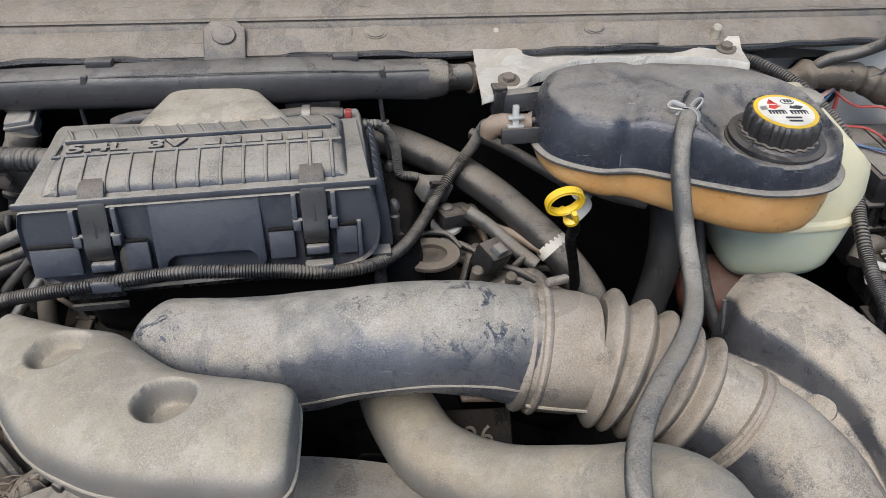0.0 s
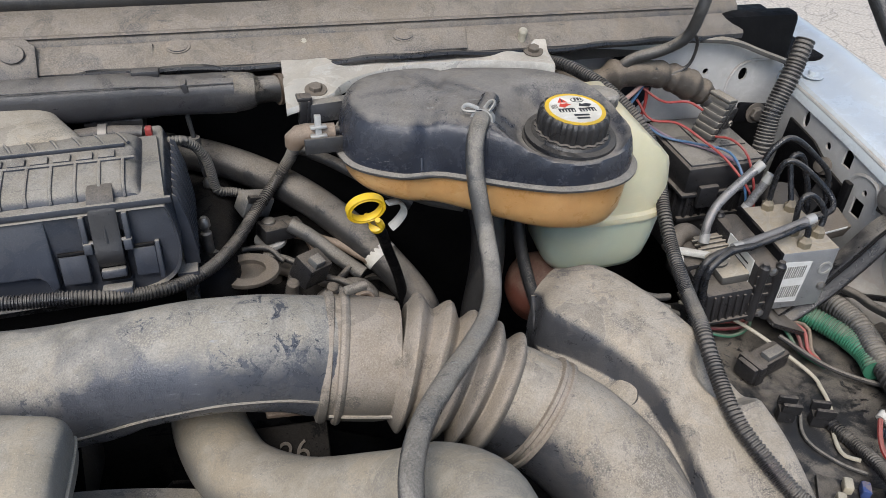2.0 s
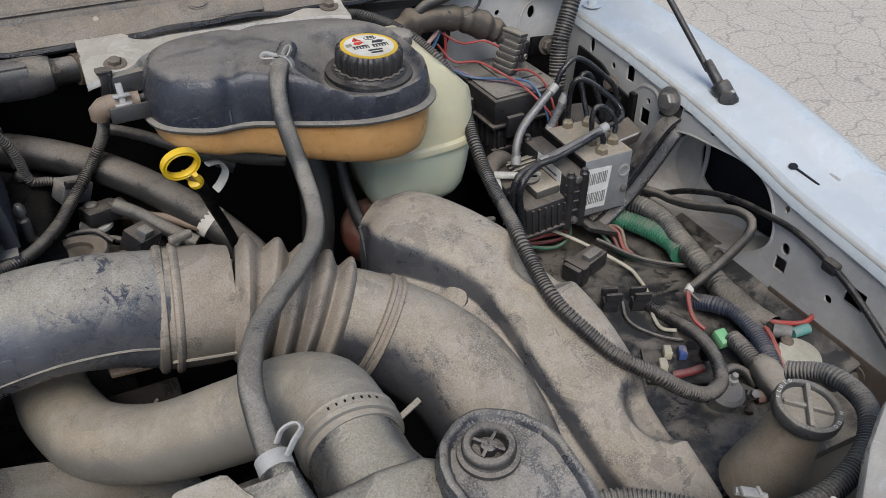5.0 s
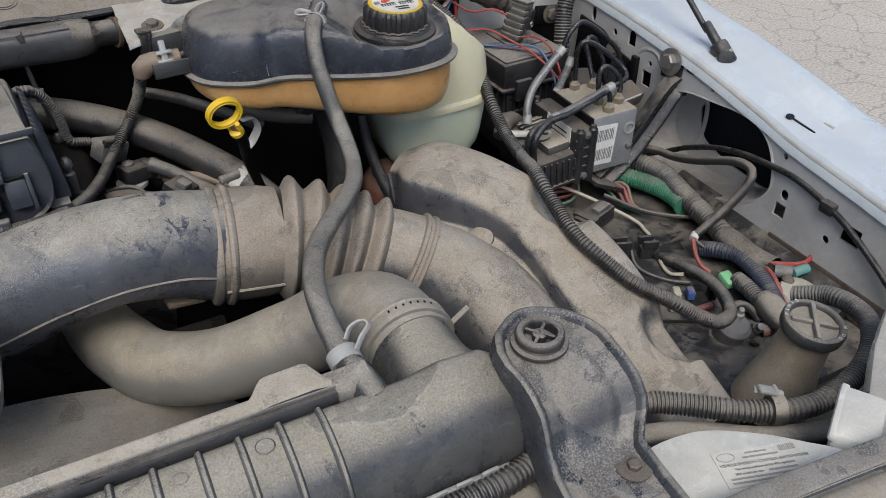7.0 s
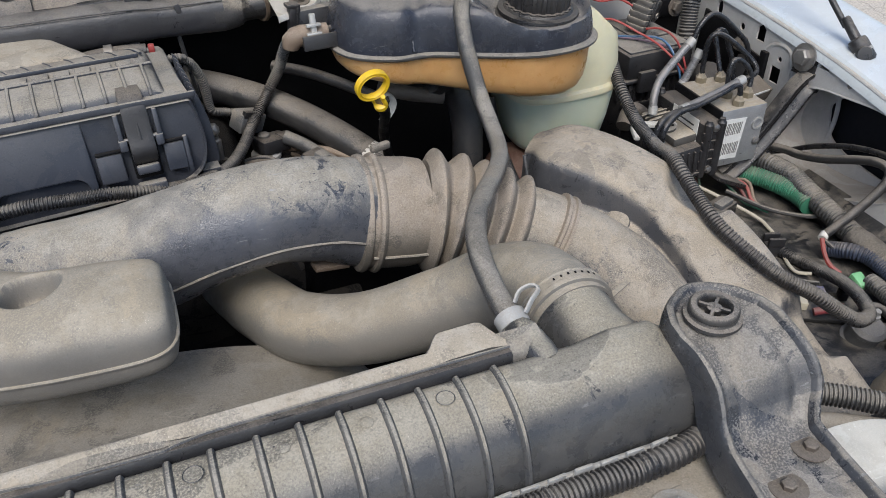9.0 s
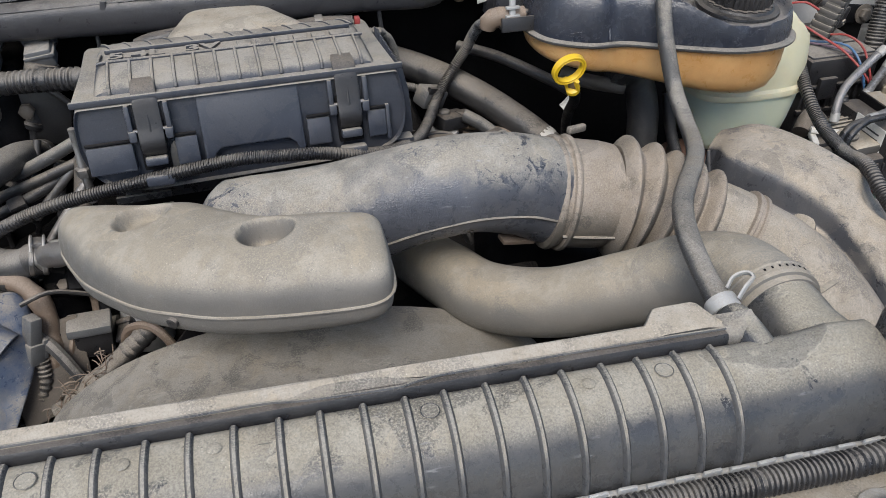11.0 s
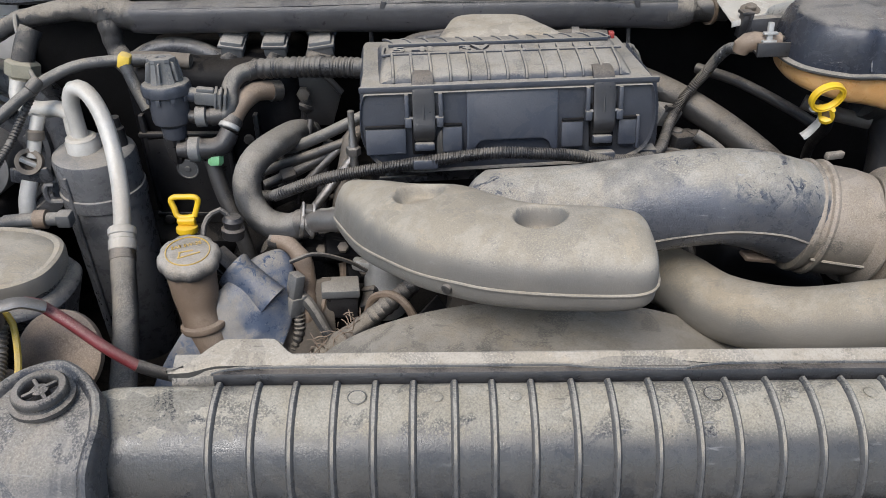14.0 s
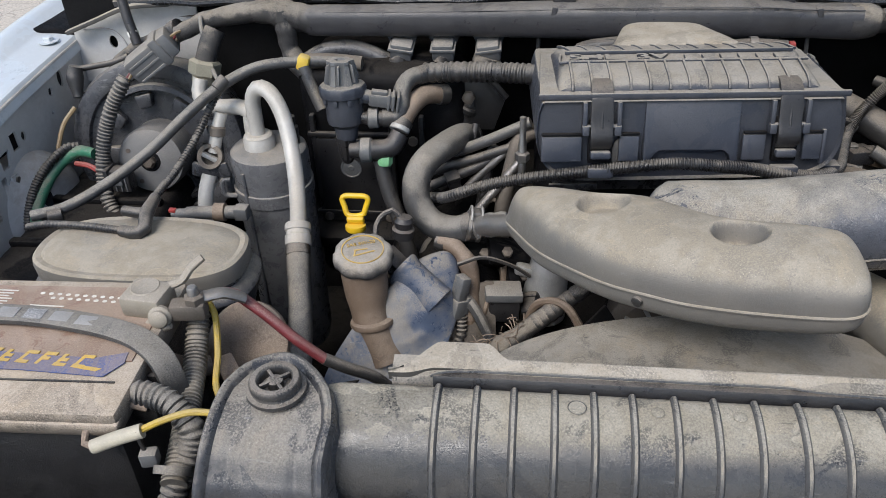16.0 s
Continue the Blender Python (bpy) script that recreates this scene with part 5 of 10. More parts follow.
def vent_hose():
    t = thing("vent_hose", "thin grey coolant hose from reservoir to radiator", "hose")
    along([(0.366, 0.592, 1.086), (0.36, 0.578, 1.092), (0.35, 0.556, 1.085), (0.347, 0.535, 1.06), (0.352, 0.512, 1.02), (0.349, 0.475, 1.003), (0.334, 0.43, 1.005), (0.31, 0.388, 1.015), (0.28, 0.345, 1.025), (0.257, 0.308, 1.03), (0.244, 0.272, 1.03), (0.241, 0.235, 1.021), (0.242, 0.205, 1.016)], 0.0079, 16, HOSE, "hose_body", t)
    m = frame_to((0.2415, 0.214, 1.0165), (0.05, -1, -0.25))
    c = part("spring_clamp", lathe([(0.0092, -0.005), (0.0108, -0.005), (0.0108, 0.005), (0.0092, 0.005)], m, 24), ZINC, t, "bright spring clamp")
    part("clamp_ear", tube([(0.2455, 0.2205, 1.0265), (0.2505, 0.2235, 1.0325), (0.2585, 0.2225, 1.0355), (0.2605, 0.2175, 1.035), (0.2545, 0.2145, 1.0305), (0.249, 0.211, 1.0245)], 0.0014, 6, 0.002, flat=1.8), ZINC, c)
    m = frame_to((0.364, 0.587, 1.0885), (-0.5, -0.85, 0.2))
    c = part("spring_clamp", lathe([(0.0092, -0.004), (0.0106, -0.004), (0.0106, 0.004), (0.0092, 0.004)], m, 24), ZINC, t, "bright spring clamp")
    part("clamp_ear", tube([(0.361, 0.59, 1.098), (0.352, 0.5935, 1.101), (0.347, 0.592, 1.0995), (0.3475, 0.5875, 1.0985), (0.356, 0.5845, 1.0985)], 0.0012, 6, 0.002, flat=1.8), ZINC, c)
    part("clamp_ear", tube([(0.366, 0.5895, 1.0985), (0.3705, 0.5905, 1.104), (0.374, 0.588, 1.1055), (0.373, 0.5845, 1.104), (0.369, 0.584, 1.098)], 0.0012, 6, 0.002, flat=1.8), ZINC, c)
    return t


vent_hose()


def stack(outline, levels, n=72, slope=0.0, bend=None):
    """A hollow-looking body: a smooth closed outline, shrunk and shifted level by level."""
    p = [Vector((x, y, 0)) for x, y in outline]
    k = len(p)
    loop = []
    for i in range(n):
        u = i / n * k
        j, f = int(u), u - int(u)
        a, b, c, d = [p[(j + s) % k] for s in (-1, 0, 1, 2)]
        loop.append(0.5 * ((2 * b) + (c - a) * f + (2 * a - 5 * b + 4 * c - d) * f * f + (3 * b - a - 3 * c + d) * f ** 3))
    lo, hi = [Vector((f(v.x for v in loop), f(v.y for v in loop), 0)) for f in (min, max)]
    mid, ext = (lo + hi) / 2, (hi - lo) / 2
    bm = bmesh.new()
    loops = []
    for inset, z in levels:
        kx, ky = 1 - inset / ext.x, 1 - inset / ext.y
        loops.append([Vector((mid.x + (v.x - mid.x) * kx, mid.y + (v.y - mid.y) * ky, levels[0][1] + (z - levels[0][1]) * (1 + slope * (v.x - mid.x)))) for v in loop])
    if bend:
        loops = [[bend(v) for v in loop] for loop in loops]
    rings(bm, loops)
    return bm


def degas():
    t = thing("coolant_reservoir", "coolant reservoir with navy top and amber stained bottom", "reservoir")
    out = [(0.24, 0.652), (0.25, 0.605), (0.288, 0.579), (0.322, 0.5765), (0.345, 0.5675), (0.385, 0.548), (0.43, 0.533), (0.478, 0.538), (0.506, 0.565), (0.508, 0.605), (0.495, 0.655), (0.455, 0.695), (0.38, 0.712), (0.305, 0.718), (0.256, 0.7)]

    def pinch(v):
        """A shallow waist between the two lobes of the shell."""
        k = (v.x - 0.3115 - 0.32 * (v.y - 0.577)) / 0.009
        v = v - Vector((0, -0.6, 1)) * (0.0042 * math.exp(-k * k)) * min(1.0, max(0.0, (v.z - 1.045) / 0.015))
        k = (Vector((v.x, v.y)) - Vector((0.4445, 0.5805))).length
        lid = 1.0655 + max(0.0, k - 0.044) * 0.85
        seat = 1.0655 - max(0.0, k - 0.0455) * 0.9
        soft = 0.0025
        low = 0.5 * (v.z + lid - math.sqrt((v.z - lid) ** 2 + soft ** 2))
        high = 0.5 * (low + seat + math.sqrt((low - seat) ** 2 + soft ** 2))
        f = min(1.0, max(0.0, (v.z - 1.047) / 0.012))
        return Vector((v.x, v.y, v.z + (high - v.z) * f))


    def waist(v):
        """The same waist, carried down the front of the lower shell."""
        k = (v.x - 0.3115 - 0.32 * (v.y - 0.577)) / 0.013
        return v + Vector((0, 0.0035 * math.exp(-k * k), 0)) * min(1.0, max(0.0, (0.65 - v.y) / 0.05))
    part("waist_seam", tube([(0.309, 0.5775, 1.048), (0.3095, 0.5835, 1.06), (0.3105, 0.5905, 1.072), (0.314, 0.6005, 1.0795), (0.324, 0.63, 1.085), (0.337, 0.67, 1.0862)], 0.0016, 8), DEGASM, t)
    part("upper_shell", stack(out, [(0.003, 1.043), (0.003, 1.05), (0.0038, 1.058), (0.0055, 1.068), (0.0075, 1.0755), (0.0098, 1.0808), (0.0128, 1.085), (0.0165, 1.0878), (0.021, 1.0895), (0.0265, 1.0905), (0.033, 1.0912), (0.04, 1.0917), (0.048, 1.0922), (0.055, 1.0925), (0.062, 1.0928), (0.068, 1.093), (0.075, 1.093)], 180, bend=pinch), DEGASM, t, "dusty navy-black upper shell")
    part("lower_shell", stack(out, [(0.004, 1.04), (0.005, 1.022), (0.0068, 1.012), (0.011, 1.004), (0.018, 0.999), (0.028, 0.997), (0.04, 0.9965)], 120, slope=3.2, bend=waist), AMBER, t, "amber coolant-stained lower shell")
    part("weld_seam", stack(out, [(0.004, 1.0455), (0.0, 1.0445), (-0.0022, 1.043), (-0.0022, 1.041), (0.0, 1.0395), (0.004, 1.0385)]), HOSE, t)
    part("nipple", tube([(0.378, 0.615, 1.093), (0.37, 0.6, 1.091), (0.362, 0.586, 1.09)], 0.009, 12), DEGASM, t)
    neck = Matrix.Translation((0.4455, 0.5825, 1.0675)) @ pose(0, 0, 0, 3, 2, 0)
    part("filler_neck", lathe([(0.0435, -0.012), (0.0435, -0.004), (0.043, -0.0012), (0.041, -0.0002), (0.0405, 0.0012), (0.042, 0.0022), (0.0415, 0.0044), (0.039, 0.0052), (0.036, 0.0055), (0.034, 0.0075), (0.02, 0.0085)], neck, 56), SLEEK, t, "wide black rubber neck ring")
    c = part("filler_cap", lathe([(0.0325, 0.0045), (0.0338, 0.006), (0.0338, 0.0088), (0.0316, 0.0095), (0.0322, 0.0115), (0.0322, 0.0225), (0.0314, 0.0262), (0.0292, 0.0282), (0.0278, 0.028), (0.002, 0.028)], neck, 120, lobes=20, lobe=0.055), CAPM, t, "knurled black cap with a yellow-ringed label")
    part("label_ring", lathe([(0.0236, 0.0278), (0.0272, 0.028), (0.0272, 0.0286), (0.0236, 0.0287)], neck, 44), YELLOW, c)
    part("label_disc", lathe([(0.0236, 0.0276), (0.0236, 0.0288), (0.001, 0.0289)], neck, 44), FADE, c)
    part("warning_triangle", slab([(-0.0045, -0.0035), (0.0045, -0.0035), (0.0, 0.0045)], 0.0004, neck @ pose(-0.0085, 0.0145, 0.0293), 0), INKRED, c, smooth=False)
    part("warning_mark", box(0.001, 0.004, 0.0004, neck @ pose(-0.0085, 0.0138, 0.0295), 0), INK, c, smooth=False)
    part("frame_mark", slab(oval(0, 0, 0.0062, 0.0042, 18), 0.0004, neck @ pose(0.0065, 0.0148, 0.0292), 0), INK, c, smooth=False)
    part("frame_mark", slab(oval(0, 0, 0.0054, 0.0034, 18), 0.0004, neck @ pose(0.0065, 0.0148, 0.0295), 0), FADE, c, smooth=False)
    for x, w in ((0.0042, 0.0018), (0.0072, 0.0022), (0.0098, 0.0012)):
        part("print_bar", box(w, 0.0045, 0.0004, neck @ pose(x, 0.0148, 0.0297), 0), INK, c, smooth=False)
    for x in (-0.0085, 0.0105):
        part("fan_base", slab([(-0.0075, -0.003), (0.0075, -0.003), (0.0075, 0.003), (0.004, 0.0035), (-0.004, 0.0025), (-0.0075, 0.003)], 0.0004, neck @ pose(x, -0.0025, 0.0293), 0), INK, c, smooth=False)
        for k in range(5):
            part("fan_tooth", slab([(-0.0007, -0.0025), (0.0007, -0.0025), (0.0, 0.0018)], 0.0003, neck @ pose(x - 0.0056 + 0.0028 * k, -0.0032, 0.0296), 0), FADE, c, smooth=False)
    part("red_hand", slab([(-0.006, -0.0008), (-0.0015, -0.0035), (0.001, -0.001), (0.006, 0.002), (0.002, 0.0025), (0.004, 0.0045), (-0.001, 0.0028), (-0.004, 0.0038)], 0.0004, neck @ pose(-0.0075, 0.0055, 0.0293), 0), INKRED, c, smooth=False)
    part("black_arm", slab([(-0.006, -0.0015), (0.003, -0.003), (0.007, 0.001), (0.002, 0.003), (-0.002, 0.0015), (-0.004, 0.003)], 0.0004, neck @ pose(0.0105, 0.0055, 0.0293), 0), INK, c, smooth=False)
    for k in range(5):
        part("print_bar", box(0.0007, 0.0055, 0.0004, neck @ pose(-0.021 + 0.0013 * k, 0.003 + 0.0004 * k, 0.0293), 0), GREYINK, c, smooth=False)
    for y, w in ((-0.0115, 0.014), (-0.0165, 0.0115)):
        part("print_bar", box(w, 0.0022, 0.0004, neck @ pose(0.002, y, 0.0293), 0), INK, c, smooth=False)
    # bracket tab and elbow on the end
    part("mount_tab", box(0.036, 0.004, 0.0145, pose(0.2285, 0.628, 1.0525, -12, 0, 3), 0.001), CAPM, t, "flat black locating plate")
    part("mount_ledge", box(0.036, 0.018, 0.003, pose(0.229, 0.638, 1.0475, 0, 0, 3), 0.001), CAPM, t)
    clip = part("tab_clip", box(0.006, 0.005, 0.028, pose(0.2242, 0.6365, 1.0645, -8, 0, 4), 0.0012), ZINC, t, "pale plastic clip")
    part("clip_bar", box(0.015, 0.006, 0.003, pose(0.2242, 0.6355, 1.0675, -8, 0, 4), 0.0008), ZINC, clip)
    part("clip_bar", box(0.015, 0.006, 0.003, pose(0.2242, 0.6345, 1.059, -8, 0, 4), 0.0008), ZINC, clip)
    part("end_elbow", tube([(0.2015, 0.648, 1.043), (0.2035, 0.647, 1.051), (0.2115, 0.646, 1.0545), (0.224, 0.645, 1.055), (0.2395, 0.645, 1.055)], [0.0085, 0.0105, 0.0108, 0.0098, 0.0095], 18), BROWNM, t)
    part("end_stem", tube([(0.236, 0.645, 1.0565), (0.246, 0.647, 1.057), (0.255, 0.65, 1.057)], 0.004, 10), CAPM, t)
    part("end_bracket", box(0.05, 0.012, 0.02, pose(0.243, 0.692, 1.056, 0, 0, 10), 0.001), BLACK, t)
    post = part("bracket_post", box(0.0115, 0.012, 0.03, pose(0.2155, 0.688, 1.059, 0, 6, 6), 0.0015), CAPM, t)
    part("post_rib", box(0.0025, 0.002, 0.026, pose(0.2185, 0.6812, 1.0575, 0, 6, 6), 0.0006), CAPM, post)
    part("post_rib", box(0.0125, 0.013, 0.0035, pose(0.2145, 0.688, 1.0715, 0, 6, 6), 0.0008), CAPM, post)
    return t


degas()


def washer_tank():
    t = thing("washer_reservoir", "pale green translucent fluid reservoir below the coolant tank", "reservoir")
    out = [(0.447, 0.665), (0.452, 0.622), (0.48, 0.606), (0.54, 0.606), (0.572, 0.616), (0.586, 0.642), (0.588, 0.70), (0.572, 0.728), (0.51, 0.735), (0.456, 0.715)]

    def shoulder(v):
        """The top falls away in a flat bevel towards the fender."""
        return Vector((v.x, v.y, min(v.z, 1.061 - max(0.0, v.x - 0.522) * 0.95)))
    part("tank_lower", stack(out, [(0.0, 0.95), (0.002, 0.932), (0.005, 0.908), (0.009, 0.888), (0.015, 0.877), (0.024, 0.871), (0.036, 0.868), (0.05, 0.868)], 96), MILK, t)
    part("tank_upper", stack(out, [(0.001, 0.945), (-0.003, 0.9475), (-0.0035, 0.951), (-0.003, 0.9545), (0.001, 0.957), (0.0, 0.98), (0.002, 1.0), (0.004, 1.015), (0.007, 1.03), (0.012, 1.045), (0.02, 1.055), (0.03, 1.06), (0.045, 1.061)], 96, bend=shoulder), MILKY, t, "yellowed upper half")
    part("filler_cap", lathe([(0.016, -0.004), (0.018, 0.0), (0.018, 0.01), (0.016, 0.0125), (0.012, 0.013), (0.002, 0.0132)], Matrix.Translation((0.503, 0.655, 1.061)) @ pose(0, 0, 0, -4, 6, 0), 52, lobes=13, lobe=0.05), OILCAP, t, "grey dusty filler cap")
    return t


washer_tank()
s = thing("pump_housing", "rust-red painted pump housing deep behind the intake hose", "pump")
red = mat("rust_red_paint", (0.13, 0.045, 0.03), 0.5, dust=0.5, dust_color=(0.22, 0.16, 0.12), low=0.3)
m = frame_to((0.462, 0.652, 0.835), (-0.25, -0.45, 0.85))
part("body", lathe([(0.036, -0.03), (0.0385, 0.0), (0.036, 0.014), (0.028, 0.024), (0.014, 0.029), (0.002, 0.03)], m, 30), red, s)
part("nipple", lathe([(0.006, 0.02), (0.006, 0.036), (0.0045, 0.04), (0.001, 0.04)], m @ Matrix.Translation((-0.016, 0.006, 0)), 12), GRIME, s, "dusty nipple")
for pts in ([(0.55, 0.62, 0.85), (0.558, 0.6, 0.855), (0.575, 0.592, 0.85), (0.6, 0.6, 0.84)], [(0.535, 0.585, 0.845), (0.545, 0.572, 0.86), (0.57, 0.568, 0.855), (0.6, 0.575, 0.835)], [(0.5, 0.6, 0.85), (0.54, 0.59, 0.862), (0.585, 0.57, 0.85)]):
    hose("vacuum_line", "thin dusty vacuum line below the reservoir", "hose", pts, 0.0042, HOSE, 10, group="vacuum lines")


# ---- back of the bay ----
def trough():
    t = thing("wiring_trough", "long dusty black plastic wiring trough below the cowl", "wiring trough")
    part("cover", tube([(-0.475, 0.749, 1.052), (-0.45, 0.748, 1.052), (-0.4, 0.746, 1.053), (-0.3, 0.744, 1.055), (-0.12, 0.742, 1.057), (-0.02, 0.742, 1.058), (0.06, 0.741, 1.059), (0.09, 0.741, 1.0575), (0.15, 0.741, 1.0565)], [0.0165, 0.0172, 0.0174, 0.0178, 0.0208, 0.0212, 0.02, 0.0178, 0.0186], 24, 0.006, power=3.0, wobble=0.02), RAILM, t)
    part("cover_lip", tube([(-0.45, 0.7345, 1.066), (-0.3, 0.7295, 1.0695), (-0.17, 0.727, 1.073), (-0.12, 0.7235, 1.0762), (0.04, 0.7225, 1.0772), (0.085, 0.7245, 1.0745), (0.15, 0.726, 1.0735)], 0.0008, 6, 0.01), RAILM, t)
    part("tape_wrap", tube([(0.14, 0.741, 1.0565), (0.15, 0.741, 1.0565), (0.162, 0.741, 1.057), (0.17, 0.741, 1.057)], [0.0196, 0.0194, 0.019, 0.0165], 20, 0.002, wobble=0.06), TAPE, t, "loose black tape wrap")
    part("taped_end", tube([(0.17, 0.742, 1.058), (0.19, 0.743, 1.058), (0.215, 0.747, 1.054)], 0.0125, 12, 0.004, wobble=0.1), RUBBER, t)
    for x in (-0.172, 0.068):
        part("lid_clip", box(0.026, 0.012, 0.008, pose(x, 0.748, 1.079), 0.002), RAILM, t)
        part("clip_tooth", box(0.006, 0.006, 0.016, pose(x - 0.012, 0.727, 1.068, 0, 12, 0), 0.001), RAILM, t)
    part("end_clip", box(0.006, 0.012, 0.016, pose(0.105, 0.73, 1.068, 0, -14, 0), 0.001), RAILM, t)
    return t


trough()
cb = thing("cowl_bracket", "dusty cowl tab with a round bolt head", "bracket", "cowl brackets")
part("tab", slab([(-0.021, -0.028), (0.021, -0.028), (0.021, 0.006), (0.012, 0.014), (-0.012, 0.014), (-0.021, 0.006)], 0.004, pose(-0.053, 0.775, 1.0945, 52, 0, 0)), COWLM, cb)
part("bolt_head", lathe([(0.0118, 0), (0.0118, 0.0008), (0.0112, 0.0016), (0.0095, 0.0019), (0.001, 0.0021)], frame_to((-0.053, 0.7727, 1.0945), (0, -0.79, 0.61)) @ Matrix.Diagonal((1, 0.8, 1, 1)), 24), COWLM, cb)
copy_thing(cb, pose(-0.27, 0.004, -0.002))
for x in (0.0985, 0.328):
    pl = thing("cowl_clip", "dusty oval push clip on the cowl lip", "clip", "cowl clips")
    part("clip_head", lathe([(0.0095, 0), (0.0095, 0.001), (0.0085, 0.0018), (0.001, 0.0024)], frame_to((x, 0.781, 1.0905), (0, -0.6, 0.8)) @ Matrix.Diagonal((1.1, 0.7, 1, 1)), 20), COWLM, pl)
    part("clip_rim", lathe([(0.0095, 0.0002), (0.0112, 0.0002), (0.0112, 0.0009), (0.0095, 0.001)], frame_to((x, 0.781, 1.0905), (0, -0.6, 0.8)) @ Matrix.Diagonal((1.1, 0.7, 1, 1)), 20), COWLM, pl)
for x in (0.03, 0.35):
    st = thing("cowl_strip", "overlapping dusty cowl strip end", "trim", "cowl strips")
    part("strip", slab([(-0.03, -0.012), (0.045, -0.012), (0.045, 0.012), (-0.022, 0.012)], 0.003, pose(x, 0.7755, 1.0865, 48, 0, 0)), COWLM, st)


def heat_shield():
    t = thing("heat_shield", "pale creased metal heat shield below the cowl", "heat shield")
    bm, loops = bmesh.new(), []
    front = spline([(0.198, 0.678, 0), (0.202, 0.681, 0), (0.212, 0.6865, 0), (0.223, 0.693, 0), (0.236, 0.7, 0), (0.246, 0.708, 0), (0.252, 0.72, 0), (0.262, 0.732, 0), (0.277, 0.742, 0), (0.295, 0.751, 0), (0.32, 0.759, 0), (0.35, 0.763, 0), (0.4, 0.763, 0), (0.44, 0.757, 0), (0.468, 0.75, 0), (0.486, 0.741, 0)], 0.005)
    for q, u in front:
        x, y0 = q.x, q.y
        back = 0.792
        flat = max(0.0, min(1.0, (x - 0.235) / 0.05))
        buckle = 0.0022 * math.sin(x * 62) + 0.0012 * math.sin(x * 131 + 1)
        drop = 0.0016 + 0.0085 * flat
        span = back - y0
        loops.append([Vector((x, y0 - 0.001, 1.0615 - drop)), Vector((x, y0, 1.0625 - 0.3 * drop)), Vector((x, y0 + 0.0016, 1.0645)), Vector((x, y0 + 0.25 * span, 1.0662 + 0.5 * buckle)), Vector((x, y0 + 0.5 * span, 1.0685 + buckle * (0.3 + 0.7 * flat))), Vector((x, y0 + 0.62 * span, 1.0705 + buckle)), Vector((x, y0 + 0.7 * span, 1.0748 + 0.6 * buckle)), Vector((x, y0 + 0.8 * span, 1.0768)), Vector((x, back, 1.0775 - 0.013 * max(0.0, x - 0.196))), Vector((x, back + 0.002, 1.07))])
    rings(bm, loops, cap=False, closed=False)
    r = bmesh.ops.extrude_face_region(bm, geom=bm.faces[:])
    for v in r["geom"]:
        if isinstance(v, bmesh.types.BMVert):
            v.co.z -= 0.0012
    part("sheet", bm, SHIELD, t)
    for x, y in ((0.2235, 0.787), (0.459, 0.783)):
        part("plug", lathe([(0.005, 0), (0.0045, 0.008), (0.0052, 0.012), (0.004, 0.014), (0.0005, 0.0145)], frame_to((x, y, 1.077), (0, -0.3, 1)), 12), CREAM, t, "tan plastic push plug")
    return t


heat_shield()
for p in ((0.2285, 0.713, 1.0665), (0.47, 0.772, 1.068)):
    bolt("shield_bolt", p, (0, -0.2, 1), 0.0065, GRIME, "dark washer bolt through the heat shield", group="shield bolts")

for sgn, nm in ((1, "east"), (-1, "west")):
    panel = [(0.46 if sgn > 0 else 0.66, 0.925), (0.845, 0.925), (0.845, 1.0), (0.83, 1.008), (0.76, 1.034), (0.46 if sgn > 0 else 0.66, 1.05)]
    hole = [oval(0.79, 0.985, 0.006, 0.009), oval(0.735, 0.992, 0.004)] + ([] if sgn > 0 else [oval(0.725, 0.985, 0.012, 0.016)])
    face = Matrix(((sgn, 0, 0, 0), (0, 0, 1, 0.853), (0, 1, 0, 0), (0, 0, 0, 1)))
    bk = thing("cowl_side_" + nm, "grey-blue painted bulkhead panel under the cowl end", "bulkhead", kind="structure")
    part("panel", holed_plate(panel, hole, 0.003, face), APRON, bk, smooth=False)
    part("top_flange", tube([(sgn * 0.69, 0.838, 1.043), (sgn * 0.75, 0.836, 1.038), (sgn * 0.8, 0.835, 1.02), (sgn * 0.843, 0.834, 1.004)], 0.0075, 10, 0.006, flat=0.4, power=4), LIPM, bk, "tan dusty flange with dried sealant")
    part("seam_bead", tube([(sgn * 0.775, 0.849, 0.935), (sgn * 0.77, 0.849, 0.97), (sgn * 0.785, 0.849, 1.0), (sgn * 0.83, 0.849, 1.005)], 0.002, 6), APRON, bk)
    # solid black box in place of the shaded gap beside the cowl
    tagged(part("hinge_gap_shade", box(0.13, 0.2, 0.02, pose(sgn * 0.865, 0.955, 0.99), 0.004), VOID), "solid black box drawn as the shaded gap at the bonnet hinge", "hinge pocket", kind="structure")
# dark disc on the panel in place of a shaded hole
tagged(part("bulkhead_opening_shade", lathe([(0.04, 0), (0.04, 0.004), (0.001, 0.004)], frame_to((0.62, 0.846, 0.985), (0, -1, 0)), 24), INNER), "dark round disc drawn as a shaded opening in the bulkhead panel", "opening", kind="structure")
